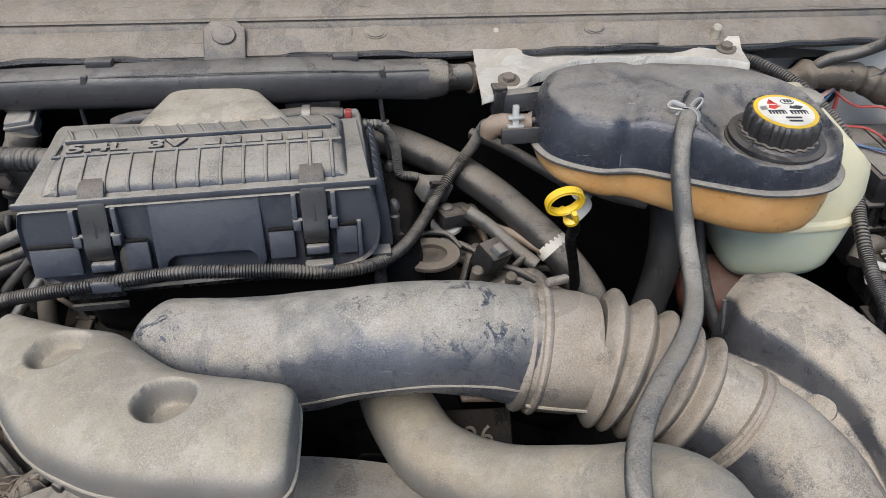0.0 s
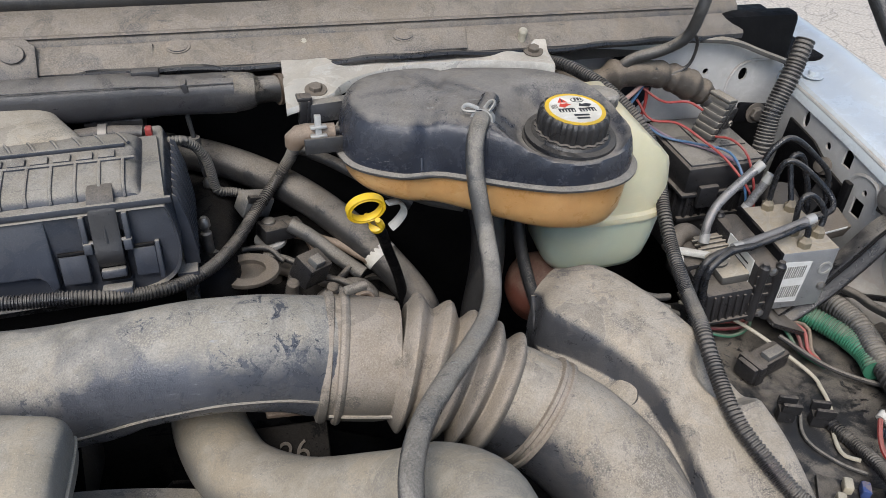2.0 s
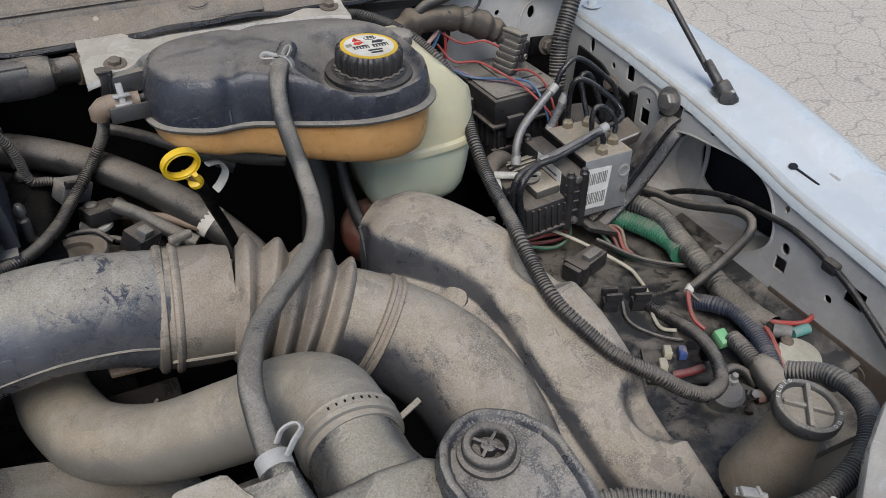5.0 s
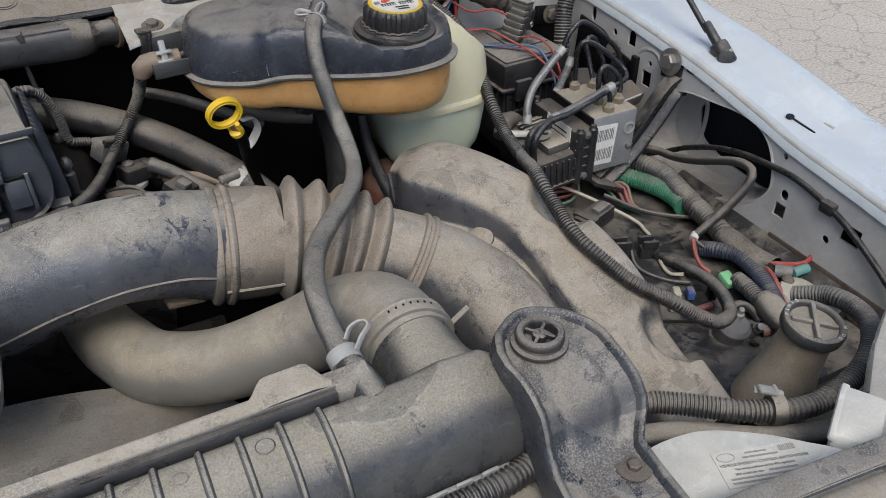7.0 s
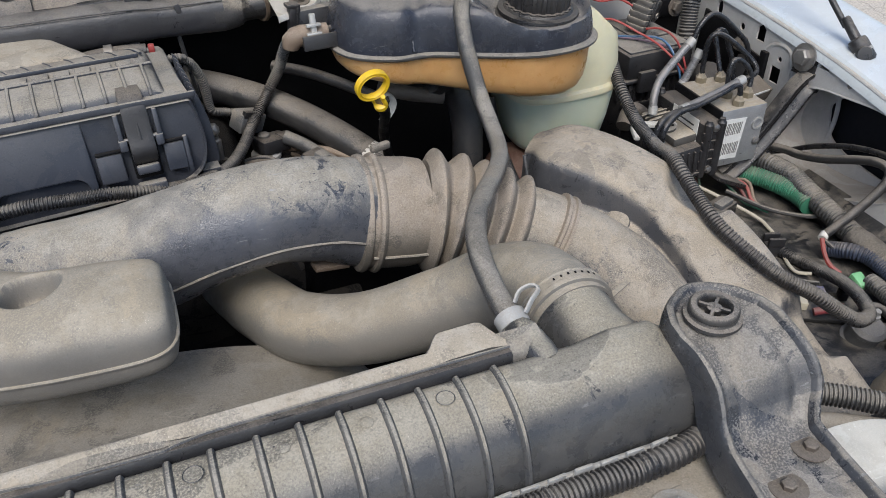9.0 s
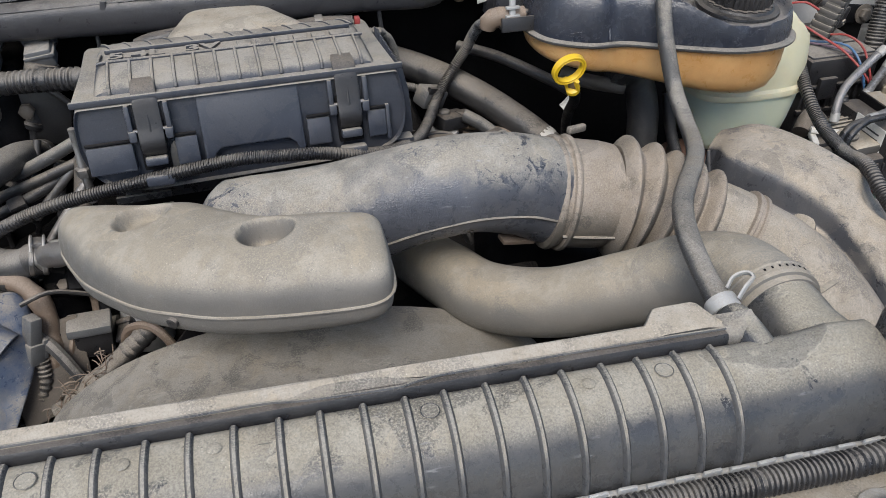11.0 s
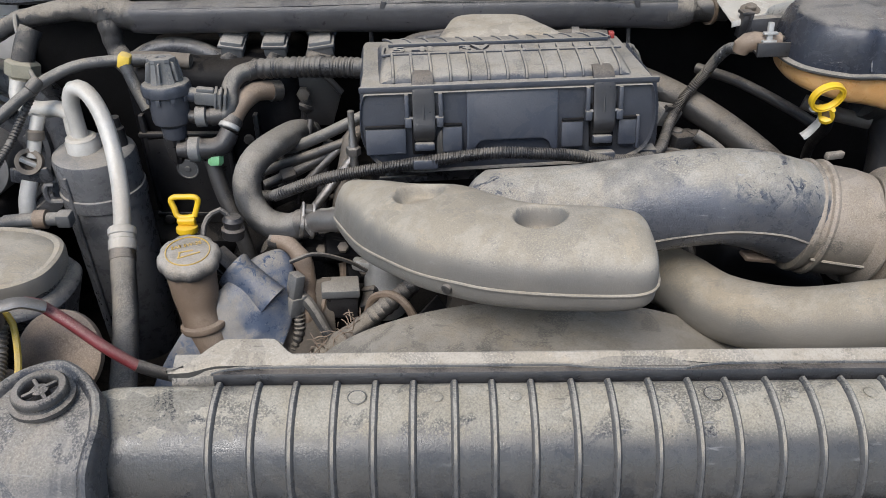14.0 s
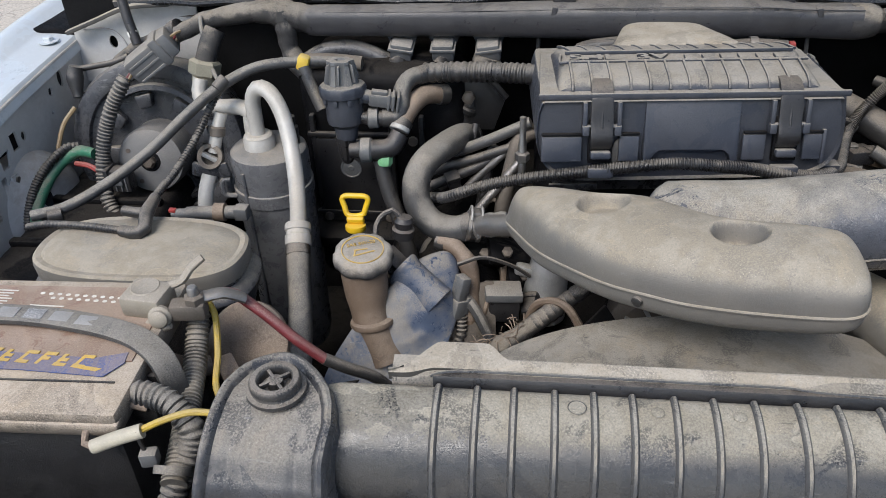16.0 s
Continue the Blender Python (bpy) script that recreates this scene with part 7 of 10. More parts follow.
FADED = mat("faded_ink", (0.16, 0.16, 0.16), 0.6, dust=0.4, dust_color=(0.5, 0.47, 0.42), low=-0.5)
BRASS = mat("dull_brass_nut", (0.27, 0.235, 0.17), 0.4, metal=0.5, dust=0.6, dust_color=(0.36, 0.31, 0.24))
SLEEVE = mat("bright_line_sleeve", (0.2, 0.2, 0.205), 0.3, metal=0.4, dust=0.35, dust_color=(0.32, 0.29, 0.25))
BLOCKM = mat("dusty_aluminium_block", (0.3, 0.31, 0.32), 0.36, metal=0.3, dust=1.0, dust_color=(0.4, 0.35, 0.27), low=0.45, high=0.8, edge=0.3)
PIPE = mat("black_brake_pipe", (0.012, 0.013, 0.016), 0.25, dust=0.3, dust_color=(0.25, 0.225, 0.19), low=0.5)
abs_unit()
for k, pts in enumerate((
        [(0.714, 0.66, 0.968), (0.722, 0.661, 0.985), (0.738, 0.662, 0.997), (0.757, 0.662, 0.99), (0.785, 0.662, 0.967), (0.804, 0.661, 0.948), (0.81, 0.66, 0.93), (0.815, 0.66, 0.905)],
        [(0.732, 0.652, 0.918), (0.731, 0.652, 0.944), (0.731, 0.65, 0.967), (0.738, 0.647, 0.977), (0.753, 0.642, 0.971), (0.776, 0.632, 0.952), (0.787, 0.622, 0.939), (0.782, 0.61, 0.933), (0.764, 0.6, 0.934), (0.735, 0.59, 0.935)],
        [(0.734, 0.602, 0.918), (0.733, 0.605, 0.945), (0.738, 0.606, 0.957), (0.748, 0.605, 0.956), (0.76, 0.6, 0.944), (0.763, 0.597, 0.932), (0.759, 0.593, 0.917)],
        [(0.757, 0.645, 0.918), (0.756, 0.66, 0.948), (0.755, 0.667, 0.965), (0.762, 0.668, 0.971), (0.771, 0.667, 0.965), (0.779, 0.665, 0.946), (0.784, 0.66, 0.93), (0.79, 0.655, 0.9)],
        [(0.733, 0.578, 0.918), (0.733, 0.579, 0.93), (0.728, 0.58, 0.937), (0.7, 0.573, 0.934), (0.66, 0.566, 0.928)])):
    hose("brake_line", "bent black brake line above the brake unit", "brake line", pts, 0.0034, PIPE, 10, 0.003, group="brake lines")
for pts in ([(0.641, 0.622, 0.895), (0.645, 0.63, 0.915), (0.66, 0.642, 0.932), (0.69, 0.654, 0.951), (0.714, 0.66, 0.968)], [(0.733, 0.664, 0.95), (0.722, 0.664, 0.925), (0.71, 0.664, 0.9)], [(0.746, 0.592, 0.937), (0.71, 0.585, 0.931), (0.675, 0.577, 0.928), (0.641, 0.57, 0.925)]):
    s = thing("brake_line_sleeve", "bright grey sleeve over a brake line", "brake line", "brake lines")
    part("sleeve", tube(pts, 0.0052, 14), SLEEVE, s)
    for p, q in ((pts[0], pts[1]), (pts[-1], pts[-2])):
        part("end_band", tube([p, Vector(p) + (Vector(q) - Vector(p)).normalized() * 0.011], 0.0058, 14), ZINC, s, "pale end band")
for pts in ([(0.641, 0.57, 0.924), (0.616, 0.562, 0.925), (0.603, 0.558, 0.916), (0.6, 0.558, 0.896), (0.604, 0.56, 0.862), (0.612, 0.56, 0.8)], [(0.66, 0.566, 0.928), (0.64, 0.566, 0.926), (0.62, 0.558, 0.923), (0.607, 0.553, 0.912), (0.607, 0.553, 0.89), (0.616, 0.556, 0.846), (0.622, 0.558, 0.79)], [(0.641, 0.572, 0.922), (0.62, 0.566, 0.918), (0.611, 0.562, 0.9), (0.612, 0.562, 0.86), (0.618, 0.562, 0.8)]):
    hose("brake_line", "black bent brake lines dropping past the module", "brake line", pts, 0.0042, PIPE, 10, group="brake lines")
s = thing("brake_unit_bracket", "black steel channel bracing the brake unit", "bracket")
BRACE = mat("black_steel_brace", (0.014, 0.014, 0.016), 0.3, dust=0.5, dust_color=(0.25, 0.225, 0.19), low=0.5, edge=0.7, scuff=0.8)
mid = spline([(0.858, 0, 0.918), (0.846, 0, 0.92), (0.834, 0, 0.91), (0.82, 0, 0.89), (0.803, 0, 0.867), (0.777, 0, 0.836), (0.755, 0, 0.816), (0.738, 0, 0.804)], 0.004)
chan, loops = bmesh.new(), []
for i, (q, u) in enumerate(mid):
    a, b = mid[max(0, i - 1)][0], mid[min(len(mid) - 1, i + 1)][0]
    k = (b - a).normalized()
    w = 0.0135 + 0.0035 * math.sin(math.pi * min(1.0, u / 7))
    loops.append([Vector((q.x - k.z * w * f, 0.577 - d, q.z + k.x * w * f)) for f, d in ((-1.0, -0.016), (-1.0, 0.0), (-0.92, 0.0025), (-0.7, 0.003), (-0.5, 0.001), (-0.3, -0.004), (0.1, -0.0045), (0.3, -0.002), (0.42, 0.003), (0.6, 0.005), (0.85, 0.004), (1.0, 0.001), (1.0, -0.016))])
rings(chan, loops, cap=False, closed=False)
part("channel", chan, BRACE, s)
part("ear", slab([(-0.016, -0.02), (0.016, -0.02), (0.017, 0.002), (0.011, 0.014), (0.0, 0.018), (-0.011, 0.014), (-0.017, 0.002)], 0.004, frame_to((0.842, 0.592, 0.946), (-1, -0.1, 0.2)), 0.001), BRACE, s)
part("foot", box(0.05, 0.05, 0.006, pose(0.735, 0.58, 0.808, 0, 25, 0), 0.001), BRACE, s)
bolt("bracket_nut", (0.837, 0.592, 0.951), (-1, -0.1, 0.2), 0.011, STEEL, "dusty nut on the inner fender", washer=1.6)
s = thing("side_bracket", "black steel bracket behind the brake unit, its plate a shaded hollow", "bracket")
# dark plate imitates the shaded cavity below the inner fender's upper panel
part("plate", slab([(0.655, 0.85), (0.655, 0.922), (0.695, 0.928), (0.735, 0.945), (0.79, 0.95), (0.80, 0.85)], 0.004, Matrix(((0, 0, 1, 0.838), (1, 0, 0, 0), (0, 1, 0, 0), (0, 0, 0, 1)))), DARK, s)
part("post", box(0.007, 0.012, 0.075, pose(0.83, 0.652, 0.9, 0, 0, 0), 0.002), DARK, s)
part("cross_bar", box(0.05, 0.008, 0.026, pose(0.785, 0.8, 0.955, 0, 6, 0), 0.003), DARK, s)
part("arm", tube([(0.832, 0.69, 0.915), (0.815, 0.672, 0.918), (0.795, 0.662, 0.9), (0.77, 0.66, 0.87)], 0.009, 10, 0.006, flat=0.3, power=4), DARK, s)
part("nut", lathe([(0.011, 0), (0.011, 0.003), (0.008, 0.004), (0.008, 0.01), (0.001, 0.011)], frame_to((0.832, 0.7, 0.93), (-1, -0.15, 0.2)), 16), GRIME, s)
s = thing("motor_label", "grey metal bracket with a paper label", "bracket")
part("plate", box(0.045, 0.03, 0.02, pose(0.80, 0.63, 0.895, 20, 0, 10), 0.002), GRIME, s)
part("label", box(0.034, 0.0008, 0.008, pose(0.80, 0.6135, 0.897, 20, 0, 10), 0), LABEL, s)
bolt("bulkhead_bolt", (0.785, 0.795, 0.957), (0, -1, 0.1), 0.009, GRIME, "dusty bolt on the bulkhead", washer=1.5)

# ---- tray beside the inner fender ----
tray = thing("battery_tray", "grimy dusty tray floor beside the inner fender", "tray", kind="structure")
part("tray_floor", box(0.25, 0.46, 0.012, pose(0.73, 0.43, 0.768), 0.003), TRAY, tray)
part("tray_edge", box(0.012, 0.46, 0.03, pose(0.615, 0.43, 0.755), 0.003), TRAY, tray)
part("tray_flange", box(0.05, 0.3, 0.02, pose(0.835, 0.4, 0.79, 0, -25, 0), 0.004), TRAY, tray)
for x, y in ((0.6825, 0.462), (0.7135, 0.449)):
    s = thing("relay_clip", "small black plastic clip on the tray", "clip", "tray clips")
    part("base", box(0.018, 0.014, 0.016, pose(x, y, 0.782, 0, 0, -20), 0.002), CAPM, s)
    part("jaw", box(0.02, 0.005, 0.012, pose(x, y - 0.006, 0.795, 0, 0, -20), 0.0015), CAPM, s)
    part("jaw", box(0.02, 0.005, 0.012, pose(x + 0.002, y + 0.006, 0.795, 0, 0, -20), 0.0015), CAPM, s)
s = thing("wiring_connector", "dark grey multi-pin connector lying on the tray", "connector", "tray connectors")
m = pose(0.692, 0.53, 0.789, 0, 0, 20)
part("shell", box(0.06, 0.026, 0.022, m, 0.003), CAPM, s)
part("latch", box(0.026, 0.012, 0.008, m @ Matrix.Translation((0.008, -0.004, 0.013)), 0.001), CONNECT, s)
part("collar", box(0.012, 0.032, 0.026, m @ Matrix.Translation((-0.018, 0, 0)), 0.002), CAPM, s)
conduit("green_conduit", "green corrugated conduit on the tray", [(0.762, 0.602, 0.8), (0.785, 0.578, 0.798), (0.803, 0.545, 0.797), (0.808, 0.512, 0.798), (0.8, 0.485, 0.8)], 0.0125, GREEN, 0.0034)
conduit("wiring_conduit", "fat black corrugated conduit along the inner fender", [(0.79, 0.635, 0.8), (0.818, 0.595, 0.802), (0.822, 0.55, 0.806), (0.812, 0.5, 0.806), (0.806, 0.455, 0.804), (0.803, 0.42, 0.8), (0.798, 0.392, 0.8), (0.797, 0.375, 0.8)], 0.0138, HOSE, 0.0042)
conduit("wiring_conduit", "navy corrugated conduit beside the fender", [(0.768, 0.415, 0.79), (0.777, 0.392, 0.799), (0.786, 0.369, 0.801), (0.782, 0.336, 0.8), (0.77, 0.303, 0.799), (0.761, 0.283, 0.796)], 0.0098, BLUE, 0.0032)
conduit("wiring_conduit", "short grey corrugated conduit at the fuse holder", [(0.759, 0.345, 0.795), (0.757, 0.33, 0.797), (0.754, 0.312, 0.797), (0.75, 0.295, 0.797)], 0.0098, HOSE, 0.0034)
hose("tape_wrap", "frayed dusty tape wrap round conduits", "tape", [(0.8, 0.412, 0.8), (0.798, 0.395, 0.8), (0.797, 0.375, 0.8), (0.7975, 0.355, 0.8), (0.8, 0.334, 0.8)], [0.0152, 0.0162, 0.0158, 0.0165, 0.0178], TAPE, 18, 0.003, wobble=0.06, open_end=True)
hose("tape_wrap", "sandy cloth tape round the conduit ends", "tape", [(0.755, 0.303, 0.797), (0.754, 0.292, 0.797), (0.752, 0.28, 0.796), (0.75, 0.268, 0.793), (0.748, 0.26, 0.788)], [0.0125, 0.0155, 0.0162, 0.0145, 0.012], LIPM, 16, 0.002, wobble=0.12)
hose("conduit_core", "black wire bundle inside the frayed sleeve", "wire", [(0.798, 0.37, 0.8), (0.799, 0.345, 0.8), (0.801, 0.333, 0.799), (0.806, 0.325, 0.79)], 0.008, DARK, 10)
hose("ground_cable", "thick black cable bending over the tray to an eyelet", "cable", [(0.78, 0.64, 0.815), (0.815, 0.61, 0.822), (0.83, 0.58, 0.827), (0.831, 0.55, 0.833), (0.831, 0.51, 0.848), (0.832, 0.466, 0.87), (0.833, 0.44, 0.88), (0.831, 0.42, 0.879), (0.822, 0.415, 0.864), (0.798, 0.419, 0.834), (0.764, 0.423, 0.806)], 0.0056, RUBBER, 12)
hose("fender_cable", "black cable running along the inner fender top", "cable", [(0.81, 0.612, 0.812), (0.835, 0.585, 0.82), (0.841, 0.56, 0.836), (0.842, 0.536, 0.851), (0.842, 0.491, 0.873), (0.842, 0.448, 0.886), (0.842, 0.406, 0.892), (0.842, 0.366, 0.894), (0.841, 0.315, 0.885), (0.84, 0.27, 0.868), (0.835, 0.21, 0.838), (0.825, 0.17, 0.81)], 0.0037, SLEEK, 12)
s = thing("cable_clip", "black plastic cable clip on the inner fender", "clip")
part("clip", box(0.012, 0.018, 0.014, pose(0.841, 0.318, 0.885), 0.003), CAPM, s)
part("strap", lathe([(0.0052, -0.006), (0.007, -0.006), (0.007, 0.006), (0.0052, 0.006)], frame_to((0.841, 0.316, 0.885), (0, 1, 0.2)), 16), CAPM, s)
s = thing("eyelet", "white crimped cable eyelet with a red wire", "eyelet")
part("crimp", tube([(0.765, 0.424, 0.807), (0.758, 0.42, 0.804)], 0.0055, 10, 0.003), WHITE, s)
part("red_wire", tube([(0.758, 0.42, 0.804), (0.75, 0.405, 0.796), (0.746, 0.39, 0.79), (0.75, 0.376, 0.786)], 0.0027, 8), PINK, s)
part("grey_wire", tube([(0.76, 0.42, 0.803), (0.766, 0.405, 0.797), (0.782, 0.398, 0.794), (0.797, 0.405, 0.79)], 0.0022, 8), HOSE, s)
hose("cream_wire", "cream wire winding across the tray", "wire", [(0.615, 0.60, 0.83), (0.65, 0.588, 0.824), (0.695, 0.565, 0.805), (0.74, 0.512, 0.784), (0.743, 0.487, 0.78), (0.738, 0.462, 0.778), (0.72, 0.43, 0.778), (0.713, 0.404, 0.779), (0.722, 0.39, 0.784)], 0.0022, CREAM, 8)
hose("tray_wire", "thin dark wire looping on the tray", "wire", [(0.70, 0.46, 0.779), (0.69, 0.44, 0.777), (0.69, 0.42, 0.777), (0.705, 0.395, 0.777), (0.72, 0.375, 0.782)], 0.002, HOSE, 8)
hose("tray_wire", "thin black wire running across the tray", "wire", [(0.725, 0.555, 0.80), (0.76, 0.51, 0.79), (0.80, 0.475, 0.79), (0.83, 0.455, 0.80)], 0.003, RUBBER, 8)
for k, (mt, o) in enumerate(((RED, 0.0), (PINK, 0.006), (GREEN, -0.006), (BROWNM, 0.01))):
    hose("branch_wire", "tangled thin wires below the brake unit", "wire", [(0.745 + o, 0.575, 0.80), (0.755 + o, 0.56, 0.792 + o), (0.752 + o, 0.54, 0.786), (0.765, 0.52 + o, 0.782)], 0.0022, mt, 8, group="tray wires")
    hose("branch_wire", "tangled thin wires below the brake unit", "wire", [(0.64, 0.585 + o, 0.80), (0.675, 0.58 + o, 0.797 + o), (0.70, 0.585 + o, 0.795), (0.715, 0.60, 0.80)], 0.0022, mt, 8, group="tray wires")
conduit("wiring_conduit", "black corrugated conduit over the air inlet duct", [(0.475, 0.80, 1.045), (0.505, 0.765, 1.053), (0.538, 0.715, 1.045), (0.566, 0.672, 1.018), (0.577, 0.645, 0.985), (0.571, 0.602, 0.956), (0.563, 0.553, 0.938), (0.549, 0.49, 0.938), (0.528, 0.435, 0.957), (0.522, 0.395, 0.948), (0.5215, 0.352, 0.934), (0.5325, 0.319, 0.921), (0.549, 0.287, 0.908), (0.574, 0.266, 0.895), (0.602, 0.254, 0.874), (0.636, 0.257, 0.85), (0.672, 0.275, 0.833), (0.7, 0.31, 0.819), (0.722, 0.35, 0.802), (0.732, 0.388, 0.787), (0.727, 0.425, 0.781), (0.72, 0.452, 0.78)], 0.0073, pitch=0.0027)


def fuse_holder():
    t = thing("fuse_holder", "open fuse holder with coloured blade fuses on a plate", "fuse holder")
    m = pose(0.692, 0.347, 0.778, 0, 0, -28)
    part("plate", box(0.075, 0.05, 0.005, m, 0.001), TRAY, t)
    for x, y, mt in ((-0.012, 0.012, CREAM), (0.004, 0.012, BLUELAB), (-0.02, -0.008, CREAM), (0.028, 0.012, DARK)):
        part("fuse", box(0.009, 0.014, 0.011, m @ Matrix.Translation((x, y, 0.01)), 0.002), mt, t)
    part("terminal", tube([tuple(m @ Vector((-0.012, -0.022, 0.01))), tuple(m @ Vector((0.006, -0.02, 0.014))), tuple(m @ Vector((0.02, -0.012, 0.012)))], 0.0045, 12), RED, t, "red insulated terminal")
    part("plug", box(0.014, 0.019, 0.012, m @ pose(0.05, 0.032, 0.014, 15, 0, 25), 0.002), GREENC, t, "green plug")
    part("stud", lathe([(0.007, 0), (0.007, 0.01), (0.004, 0.012), (0.001, 0.012)], m @ Matrix.Translation((0.045, -0.012, 0.002)), 12), STEEL, t)
    return t


fuse_holder()
s = thing("starter_relay", "dusty round relay with studs on a steel plate", "relay")
part("plate", slab([(0.683, 0.31), (0.691, 0.247), (0.705, 0.246), (0.738, 0.256), (0.772, 0.339), (0.72, 0.352)], 0.004, pose(0, 0, 0.765), 0.001), GRIME, s, "dusty steel plate")
part("plate_rib", tube([(0.69, 0.3, 0.7665), (0.701, 0.261, 0.7665), (0.732, 0.265, 0.7665), (0.748, 0.3, 0.7665)], 0.002, 8), GRIME, s)
m = frame_to((0.703, 0.296, 0.765), (0, -0.25, 1))
part("body", lathe([(0.017, 0), (0.0205, 0.003), (0.0205, 0.007), (0.0175, 0.009), (0.0172, 0.022), (0.019, 0.024), (0.019, 0.028), (0.015, 0.032), (0.002, 0.033)], m, 26), HUBM, s)
part("stud", lathe([(0.006, 0.032), (0.006, 0.038), (0.0035, 0.039), (0.0035, 0.045), (0.001, 0.046)], m @ Matrix.Translation((0.008, 0.006, 0)), 6), ZINC, s)
part("stud", lathe([(0.005, 0.032), (0.005, 0.038), (0.003, 0.039), (0.003, 0.044), (0.001, 0.045)], m @ Matrix.Translation((-0.009, 0.004, 0)), 6), GRIME, s)
part("terminal_block", box(0.02, 0.016, 0.018, pose(0.727, 0.286, 0.776, 0, 0, 30), 0.004), GRIME, s)
part("terminal_nut", lathe([(0.0065, 0), (0.0065, 0.006), (0.0045, 0.008), (0.0045, 0.014), (0.001, 0.0145)], frame_to((0.727, 0.28, 0.784), (-0.2, -0.6, 0.8)), 6), STEEL, s)
part("terminal_nut", lathe([(0.005, 0), (0.005, 0.005), (0.0035, 0.007), (0.001, 0.012)], frame_to((0.718, 0.27, 0.776), (-0.3, -0.7, 0.6)), 6), RUSTBOLT, s)
part("boot", tube([(0.735, 0.277, 0.781), (0.745, 0.272, 0.784), (0.755, 0.27, 0.786)], [0.0075, 0.007, 0.0055], 12, 0.003), mat("faded_pink_boot", (0.3, 0.16, 0.14), 0.55, dust=0.7, dust_color=(0.3, 0.25, 0.2)), s, "faded pink rubber boot")
part("cable_lug", tube([(0.712, 0.306, 0.8), (0.728, 0.308, 0.797), (0.74, 0.3, 0.79), (0.742, 0.288, 0.782)], 0.005, 10), RUBBER, s)
s = thing("rusty_bracket", "rust-brown steel bracket with bolt against the fender", "bracket")
part("plate", box(0.006, 0.19, 0.055, pose(0.843, 0.29, 0.783, 0, 8, 0), 0.002), RUST, s)
part("ledge", box(0.03, 0.19, 0.005, pose(0.829, 0.29, 0.757), 0.002), RUST, s)
part("washer", lathe([(0.012, 0), (0.012, 0.002), (0.006, 0.0025)], frame_to((0.839, 0.25, 0.79), (-1, 0, 0.15)), 16), RUSTBOLT, s)
part("bolt_head", lathe([(0.007, 0.002), (0.007, 0.007), (0.005, 0.0085), (0.001, 0.0085)], frame_to((0.839, 0.25, 0.79), (-1, 0, 0.15)), 6), RUSTBOLT, s)
s = thing("washer_pump", "milky plastic pump drum with a teal plug", "pump")
part("bulb", lathe([(0.022, 0), (0.0245, 0.004), (0.0245, 0.034), (0.0225, 0.0385), (0.018, 0.04), (0.002, 0.0405)], frame_to((0.8, 0.297, 0.762), (0.05, -0.15, 1)), 30), mat("milky_drum_plastic", (0.5, 0.5, 0.42), 0.4, dust=0.6, dust_color=(0.36, 0.33, 0.27)), s)
part("rust_ring", lathe([(0.007, 0), (0.007, 0.003), (0.004, 0.006), (0.001, 0.006)], frame_to((0.8, 0.31, 0.802), (0, -0.1, 1)), 14), RUST, s)
part("plug", tube([(0.812, 0.315, 0.806), (0.822, 0.314, 0.807), (0.832, 0.313, 0.807)], 0.006, 10), mat("teal_plug", (0.09, 0.27, 0.26), 0.5, dust=0.4), s)
part("clear_sleeve", tube([(0.802, 0.33, 0.802), (0.808, 0.322, 0.804), (0.813, 0.316, 0.805)], 0.008, 12), HUBM, s)
hose("red_wire", "red wire curling out of the frayed sleeve", "wire", [(0.801, 0.345, 0.804), (0.812, 0.334, 0.806), (0.83, 0.324, 0.806), (0.842, 0.321, 0.809), (0.848, 0.322, 0.815)], 0.003, PINK, 8)
hose("red_wire", "red wire dropping past the milky drum", "wire", [(0.797, 0.345, 0.803), (0.793, 0.328, 0.803), (0.784, 0.31, 0.803), (0.778, 0.29, 0.795), (0.772, 0.275, 0.785)], 0.003, PINK, 8)


def filler():
    t = thing("filler_neck", "dusty brown filler neck with a winged black cap", "filler neck")
    c = Vector((0.651, 0.174, 0.905))
    m = frame_to(c, (0.05, -0.12, 1)) @ Matrix.Scale(0.8, 4)
    part("neck", lathe([(0.045, -0.13), (0.04, -0.1), (0.032, -0.06), (0.028, -0.02), (0.03, -0.004), (0.01, -0.002)], m, 28), NECKM, t)
    cap = part("cap", lathe([(0.026, -0.006), (0.0335, -0.005), (0.0345, -0.002), (0.0345, 0.006), (0.033, 0.009), (0.0285, 0.01), (0.027, 0.0085), (0.026, 0.0035), (0.002, 0.003)], m, 36), HOSE, t, "dusty black cap with recessed sandy top and lettering")
    part("cap_recess", lathe([(0.0262, 0.0), (0.0262, 0.0042), (0.001, 0.0048)], m, 32), DOMEM, cap, "sandy recess")
    part("wing", box(0.056, 0.006, 0.009, m @ pose(0, 0, 0.0075, 0, 0, 28), 0.003), DOMEM, cap)
    part("wing", box(0.006, 0.05, 0.007, m @ pose(0, 0, 0.0055, 0, 0, 28), 0.002), DOMEM, cap)
    for k, ch in enumerate(("F", "L", "U", "I", "D")):
        a = radians(118 - 14 * k)
        letters(ch, 0.0055, m @ Matrix.Translation((0.0308 * math.cos(a), 0.0308 * math.sin(a), 0.0101)) @ pose(0, 0, 0, 0, 0, math.degrees(a) - 90), LABEL, cap)
    for k, ch in enumerate("DO N"):
        a = radians(256 + 13 * k)
        letters(ch, 0.0055, m @ Matrix.Translation((0.0308 * math.cos(a), 0.0308 * math.sin(a), 0.0101)) @ pose(0, 0, 0, 0, 0, math.degrees(a) + 90), LABEL, cap)
    return t


